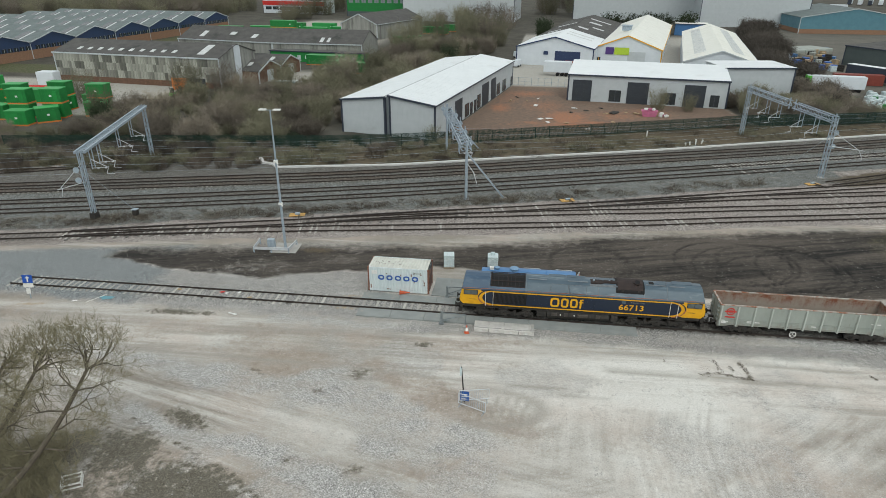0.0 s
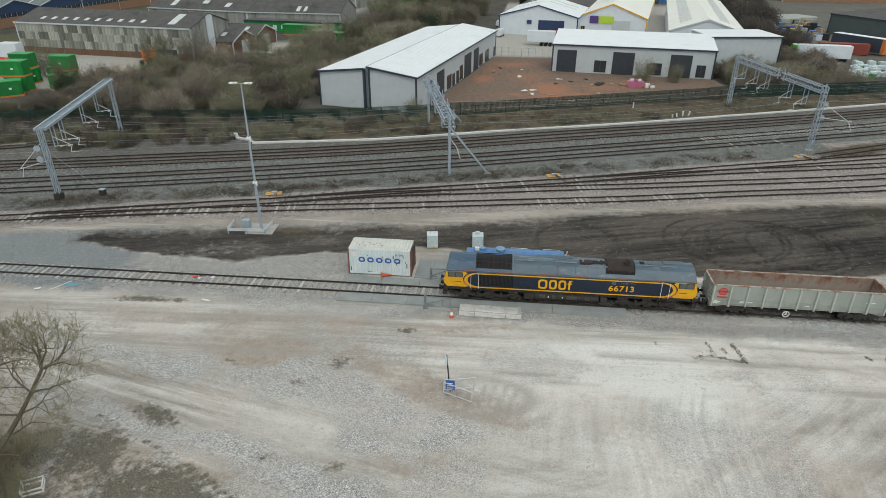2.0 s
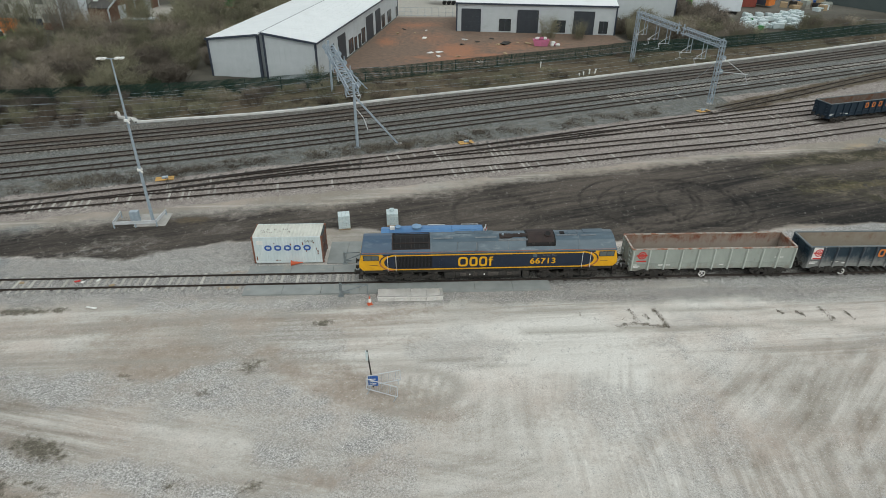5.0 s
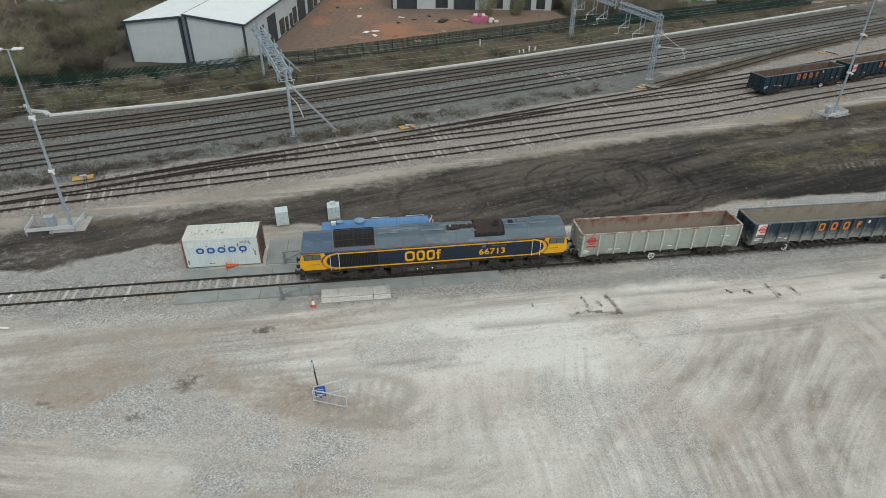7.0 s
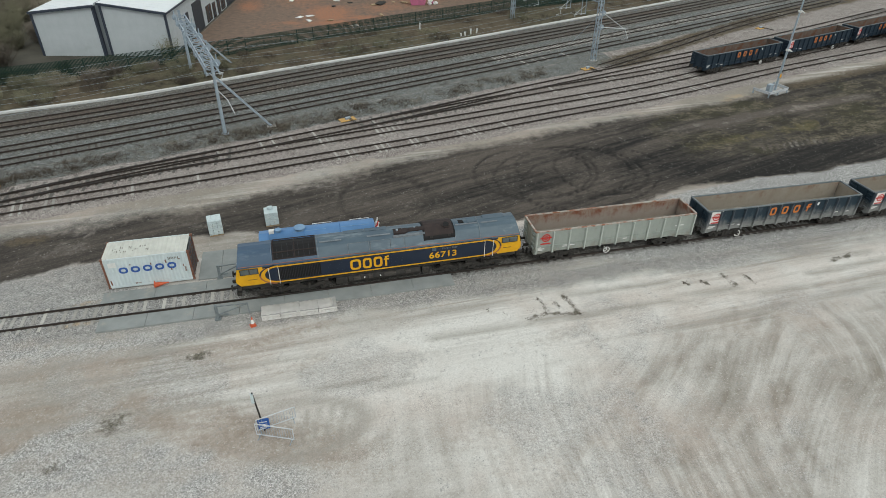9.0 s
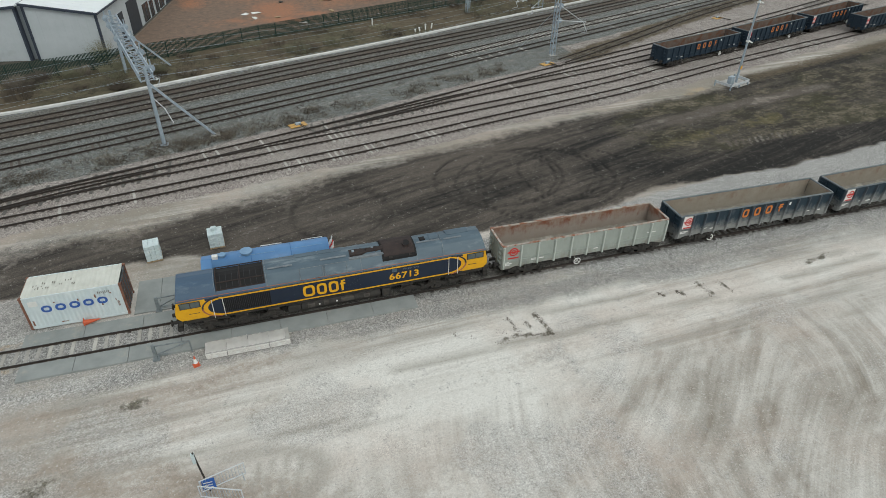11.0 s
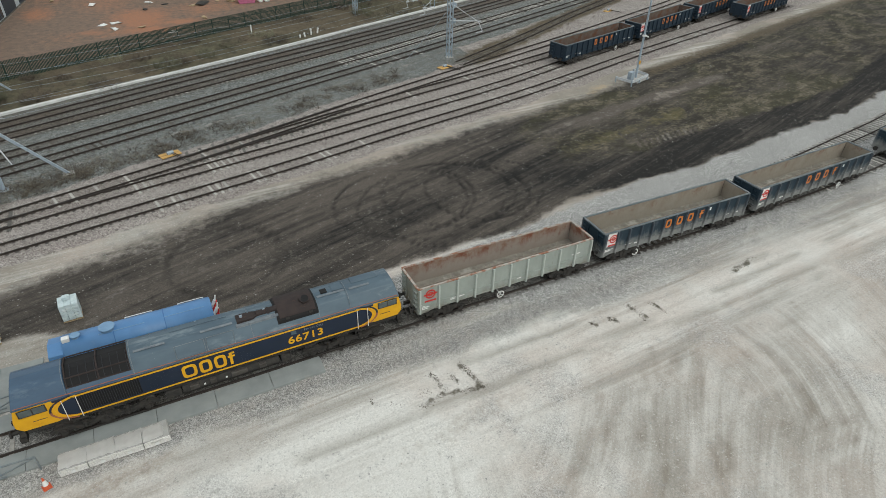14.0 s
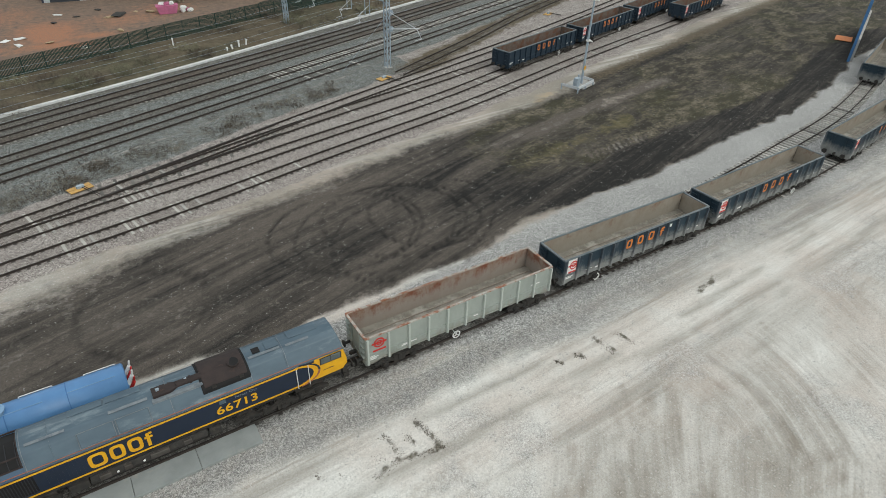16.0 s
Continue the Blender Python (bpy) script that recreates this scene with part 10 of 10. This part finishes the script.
for i in range(44):
    plant(TREE[i % 3], "bare_tree", "bare grey-brown winter tree in the distant belt", "tree", "distant trees", pr.uniform(-260, 170), pr.uniform(385, 470), pr.uniform(1.8, 2.8))
for x, y, s in ((-67, 88, 1.3), (-60, 92, 1.2), (-46, 98, 1.2), (-36, 108, 1.3), (-88, 80, 1.1), (-74, 66, 1.0), (-30, 124, 1.3), (42.5, 91.5, 0.75), (-52, 112, 1.0), (49, 91, 0.6), (-2.5, 56.6, 0.5)):
    plant(TREE[pr.randrange(3)], "bare_tree", "bare branching winter tree among the scrub", "tree", "bare trees", x, y, s)
for x in np.arange(-72, -16, 3.1):
    plant(EVER[pr.randrange(2)], "evergreen_bush", "low ivy-dark shrub tangled in the green fence", "shrub", "fence shrubs", x + pr.uniform(-1, 1), float(FENCE(x)) + pr.uniform(0.8, 3.0), pr.uniform(0.35, 0.6), pr.uniform(0.3, 0.5))
for x, y, s in ((-70.5, 60.5, 0.75), (-12, 150, 1.1), (50, 262, 1.6), (58, 264, 1.5), (67, 266, 1.6), (75, 268, 1.5), (84, 270, 1.6), (18, 232, 1.5)):
    plant(EVER[pr.randrange(2)], "evergreen_bush", "dark evergreen shrub among bare scrub", "shrub", "evergreens", x, y, s)
# scraps beside the siding
for i, (x, y, rz, sx, sy, mat_) in enumerate(((-14.0, -2.6, 20, 0.35, 0.2, "red"), (-13.5, -2.75, 70, 0.25, 0.18, "white"), (-10.9, -3.3, 40, 0.35, 0.22, "sand"), (-11.2, -6.4, -14, 0.7, 0.09, "white"), (-27.2, -6.3, 10, 0.35, 0.2, "white"), (-18.5, -2.7, 15, 0.3, 0.2, "sand"), (-12.3, -2.5, 50, 0.25, 0.2, "white"))):
    rs = random.Random(900 + i)
    bm = B()
    v = bx(bm, -0.6 * sx, 0.6 * sx, -0.6 * sy, 0.6 * sy, 0, 0.05)
    for q in v:
        q.co += Vector((rs.uniform(-0.08, 0.08), rs.uniform(-0.05, 0.05), rs.uniform(0, 0.07)))
    o = tagged(part("litter_scrap", bm, M[mat_]), "crumpled scrap of litter beside the siding", "litter", "siding litter")
    o.matrix_basis = pose(x, y, 0.10, 0, 0, rz)
t = thing("open_crate", "pale slatted open crate among dead growth", "crate")
for k, (a_, b_) in enumerate((((0, 0), (1.1, 0)), ((1.1, 0), (1.1, 0.8)), ((1.1, 0.8), (0, 0.8)), ((0, 0.8), (0, 0)))):
    for z in (0.08, 0.42):
        bm = B()
        bar(bm, (*a_, z), (*b_, z), 0.05, 0.10)
        part("rail", bm, M["white"], t)
    bm = B()
    bar(bm, (*a_, 0.0), (*a_, 0.5), 0.06, 0.06)
    part("post", bm, M["white"], t)
t.matrix_basis = pose(-12.0, -27.9, 0.08, 8, 0, 30)

# low growth between the yard and the running lines, and on the verge
def merged(meshes, spots):
    """One mesh of many small clumps: spots are (mesh number, x, y, scale, height scale, turn)."""
    vs, fs, base = [], [], 0
    for k, x, y, s_, h_, turn in spots:
        n_ = len(meshes[k].vertices)
        co_ = np.empty(n_ * 3)
        meshes[k].vertices.foreach_get("co", co_)
        co_ = co_.reshape(-1, 3) * (s_, s_, h_)
        c_, q_ = math.cos(turn), math.sin(turn)
        vs.append(np.stack([co_[:, 0] * c_ - co_[:, 1] * q_ + x, co_[:, 0] * q_ + co_[:, 1] * c_ + y, co_[:, 2]], 1))
        ix = np.empty(len(meshes[k].loops), np.int32)
        meshes[k].loops.foreach_get("vertex_index", ix)
        fs.append(ix.reshape(-1, 4) + base)
        base += n_
    me = bpy.data.meshes.new("low_scrub")
    me.from_pydata(np.concatenate(vs).tolist(), [], np.concatenate(fs).tolist())
    return me


LOW = [bush_mesh("clump", 600 + i, 1.7, 2.3, 46, 7, 0.020, M["bramble"]) for i in range(4)]
for mat_, share, lab in (("bramble", 0, "low dead bramble on the ballast edge"), ("weed_grey", 1, "low grey-brown weeds on the ballast edge")):
    spots = []
    for i in range(620 if share == 0 else 420):
        x = pr.uniform(-62, 50) if i % 3 else pr.uniform(-50, 14)
        up = float(YARD_A1(x)) if x > 20.5 else float(YARD_A(x)) if x > -13 else float(YARD_B(x)) if x > -40 else float(YARD_C(x))
        lo_, hi_ = up + 2.3, float(MAIN4(x)) - 2.2
        if hi_ - lo_ < 0.6 or fbm(np.array(x), np.array(0.0), 5.0, 700 + share, 3) < pr.uniform(0.28, 0.50):
            continue
        spots.append((pr.randrange(4), x, lo_ + (hi_ - lo_) * pr.betavariate(2, 2.6), pr.uniform(0.3, 0.75), pr.uniform(0.10, 0.32), pr.uniform(0, 6.28)))
    if share == 0:
        for i in range(230):
            x = pr.uniform(57, 112)
            spots.append((pr.randrange(4), x, float(RUSTY(max(x, 59))) + pr.gauss(0, 1.3), pr.uniform(0.3, 0.6), pr.uniform(0.08, 0.2), pr.uniform(0, 6.28)))
    me = merged(LOW, spots)
    me.materials.append(M[mat_])
    tagged(new("low_scrub", me), lab, "scrub", kind="stuff")
for i in range(105):
    x = pr.uniform(-70, 70) if i % 3 else pr.uniform(-70, -15)
    y0, y1 = (float(TROUGH(x)) + 1.2 if x > -24 else float(MAIN1(x)) + 5.0), float(FENCE(x)) - 1.0
    plant(THICK[pr.randrange(4)], "dead_bramble", "low brown growth on the railway verge", "bramble", "verge scrub", x, pr.uniform(y0, y1), pr.uniform(0.6, 1.4), pr.uniform(0.3, 0.9) + (0.4 if x < -20 else 0.0))
for x, y, s in ((-40, 37.6, 0.42), (-34.5, 43, 0.4), (-17.5, 41.6, 0.35), (-46.5, 35.2, 0.4), (-26, 44, 0.4), (-52, 38, 0.42), (5, 50.5, 0.3), (-30, 46, 0.45), (-60, 40, 0.4)):
    plant(BUSH[pr.randrange(5)], "bare_bush", "small bare bush on the railway verge", "bush", "verge bushes", x, y, s * 1.2, s)
for i in range(46):
    x = pr.uniform(-70, 2)
    y0, y1 = (float(TROUGH(x)) + 2.0 if x > -24 else float(MAIN1(x)) + 6.0), float(FENCE(x)) - 0.5
    plant(BUSH[pr.randrange(5)], "bare_bush", "small bare bush on the railway verge", "bush", "verge bushes", x, pr.uniform((y0 + y1) / 2, y1), pr.uniform(0.35, 0.6), pr.uniform(0.22, 0.42))
spots = []
for i in range(380):
    x = pr.uniform(-24, 118)
    y0, y1 = float(TROUGH(x)) + 1.4, float(FENCE(x)) - 0.4
    spots.append((pr.randrange(4), x, y0 + (y1 - y0) * pr.random() ** 0.8, pr.uniform(0.35, 1.0), pr.uniform(0.16, 0.5), pr.uniform(0, 6.28)))
for k, mat_ in enumerate(("bramble", "twig", "twig_dark")):
    me = merged(LOW, spots[k::3])
    me.materials.append(M[mat_])
    tagged(new("verge_growth", me), "dead brown grass and bramble on the railway verge", "scrub", kind="stuff")
# bushes that crowd the left verge
for i in range(58):
    x = pr.uniform(-76, -33)
    y0, y1 = float(RUSTY_L(x)) + 3.0, float(FENCE(x)) + 1.0
    plant((BUSH_DARK + BUSH[1:2])[pr.randrange(3)], "bare_bush", "dense bare bush beside the disused track", "bush", "verge bushes", x, y0 + (y1 - y0) * pr.random() ** 0.7, pr.uniform(0.4, 0.75), pr.uniform(0.28, 0.55))
# tangled growth at the near edge of the yard
TANGLE = [bush_mesh("thicket", 640 + i, 2.3, 2.4, 90, 22, 0.011, M["twig_near"]) for i in range(3)]
for i in range(90):
    x, y = pr.uniform(-30, -4), pr.uniform(-36, -22.5)
    if x * 0.85 + y * 0.55 > -25.0 + pr.uniform(-3, 0.5):
        continue
    plant(TANGLE[pr.randrange(3)], "dead_bramble", "tangled straw-brown growth at the yard edge", "bramble", "yard edge scrub", x, y, pr.uniform(0.7, 1.2), pr.uniform(0.5, 1.1))


def bare_tree(seed, base, fork, reach):
    """A leaning bare winter tree: a bent trunk up to its fork, limbs that sweep upwards, and fine twigs."""
    rg = random.Random(seed)
    t = thing("bare_tree", "large bare olive-brown winter tree leaning over the yard edge", "tree", "near trees")
    wood, vs, fs = B(), [], []

    def jitter(k):
        return Vector((rg.uniform(-1, 1), rg.uniform(-1, 1), rg.uniform(-1, 1))) * k

    def grow(p, d, ln, r, level):
        stops, q, dd = [], p, d
        n = 3
        for k in range(n):
            dd = (dd + jitter(0.28) + Vector((0, 0, 0.05))).normalized()
            e = q + dd * ln / n
            r0, r1 = r * (1 - 0.3 * k / n), r * (1 - 0.3 * (k + 1) / n)
            if level < 3:
                tube(wood, q, e, r0, 6 if level < 2 else 4, r1, False)
            else:
                ribbon(vs, fs, [q, e], r0, r1, dd.orthogonal().normalized())
                ribbon(vs, fs, [q, e], r0, r1, dd.cross(dd.orthogonal()).normalized())
            q = e
            stops.append((q, dd, r1))
        if level == 5:
            for k in range(3):
                s, sd, sr = stops[rg.randrange(3)]
                nd = (sd + jitter(0.6) + Vector((0, 0, 0.15))).normalized()
                m_ = s + nd * ln * 0.4
                ribbon(vs, fs, [s, m_, m_ + (nd + jitter(0.3)).normalized() * ln * 0.4], 0.0048, 0.003, nd.orthogonal().normalized())
            return
        for k in range((4, 4, 4, 3, 3)[level]):
            s, sd, sr = stops[-1] if k < 2 else stops[rg.randrange(3)]
            nd = (sd * rg.uniform(0.7, 1.0) + jitter(0.78) + Vector((0, 0, 0.03))).normalized()
            grow(s, nd, ln * rg.uniform(0.62, 0.85), max(0.006, sr * rg.uniform(0.5, 0.68)), level + 1)

    base, fork = Vector(base), Vector(fork)
    mid = base.lerp(fork, 0.5) + Vector((0.5, 0.3, -0.9))
    pts = [base + (mid - base) * 2 * u * (1 - u) + (fork - base) * u * u for u in [i / 8 for i in range(9)]]
    for i in range(8):
        tube(wood, pts[i], pts[i + 1], 0.24 - 0.019 * i, 8, 0.24 - 0.019 * (i + 1), False)
    out = (fork - base).normalized()
    for k in range(4):
        nd = (out * 0.5 + jitter(0.55) + Vector((0.1, 0.1, 0.55))).normalized()
        grow(pts[-1], nd, reach * 0.42, 0.065, 1)
    for i, side in ((8, 1), (7, 1), (7, -1), (6, -1), (6, 1), (5, 1), (4, -1), (4, 1), (3, -1)):
        nd = (Vector((0.9 * side, 0.25 * side + 0.2, 0.12)) + jitter(0.35)).normalized()
        grow(pts[i], nd, reach * 0.45, 0.06, 1)
    part("trunk", wood, M["bark"], t, "grey-brown trunk and limbs")
    me = bpy.data.meshes.new("crown")
    me.from_pydata([tuple(v) for v in vs], [], fs)
    me.materials.append(M["twig_near"])
    c = new("crown", me)
    c.parent = t
    tagged(c, "fine bare twigs")
    return t


bare_tree(21, (-15.6, -30.2, -0.2), (-9.2, -26.5, 8.4), 2.85)
bare_tree(35, (-19.5, -29.8, -0.2), (-12.2, -26.9, 8.2), 2.9)
bare_tree(52, (-23.0, -27.6, -0.2), (-16.0, -25.4, 7.0), 2.4)
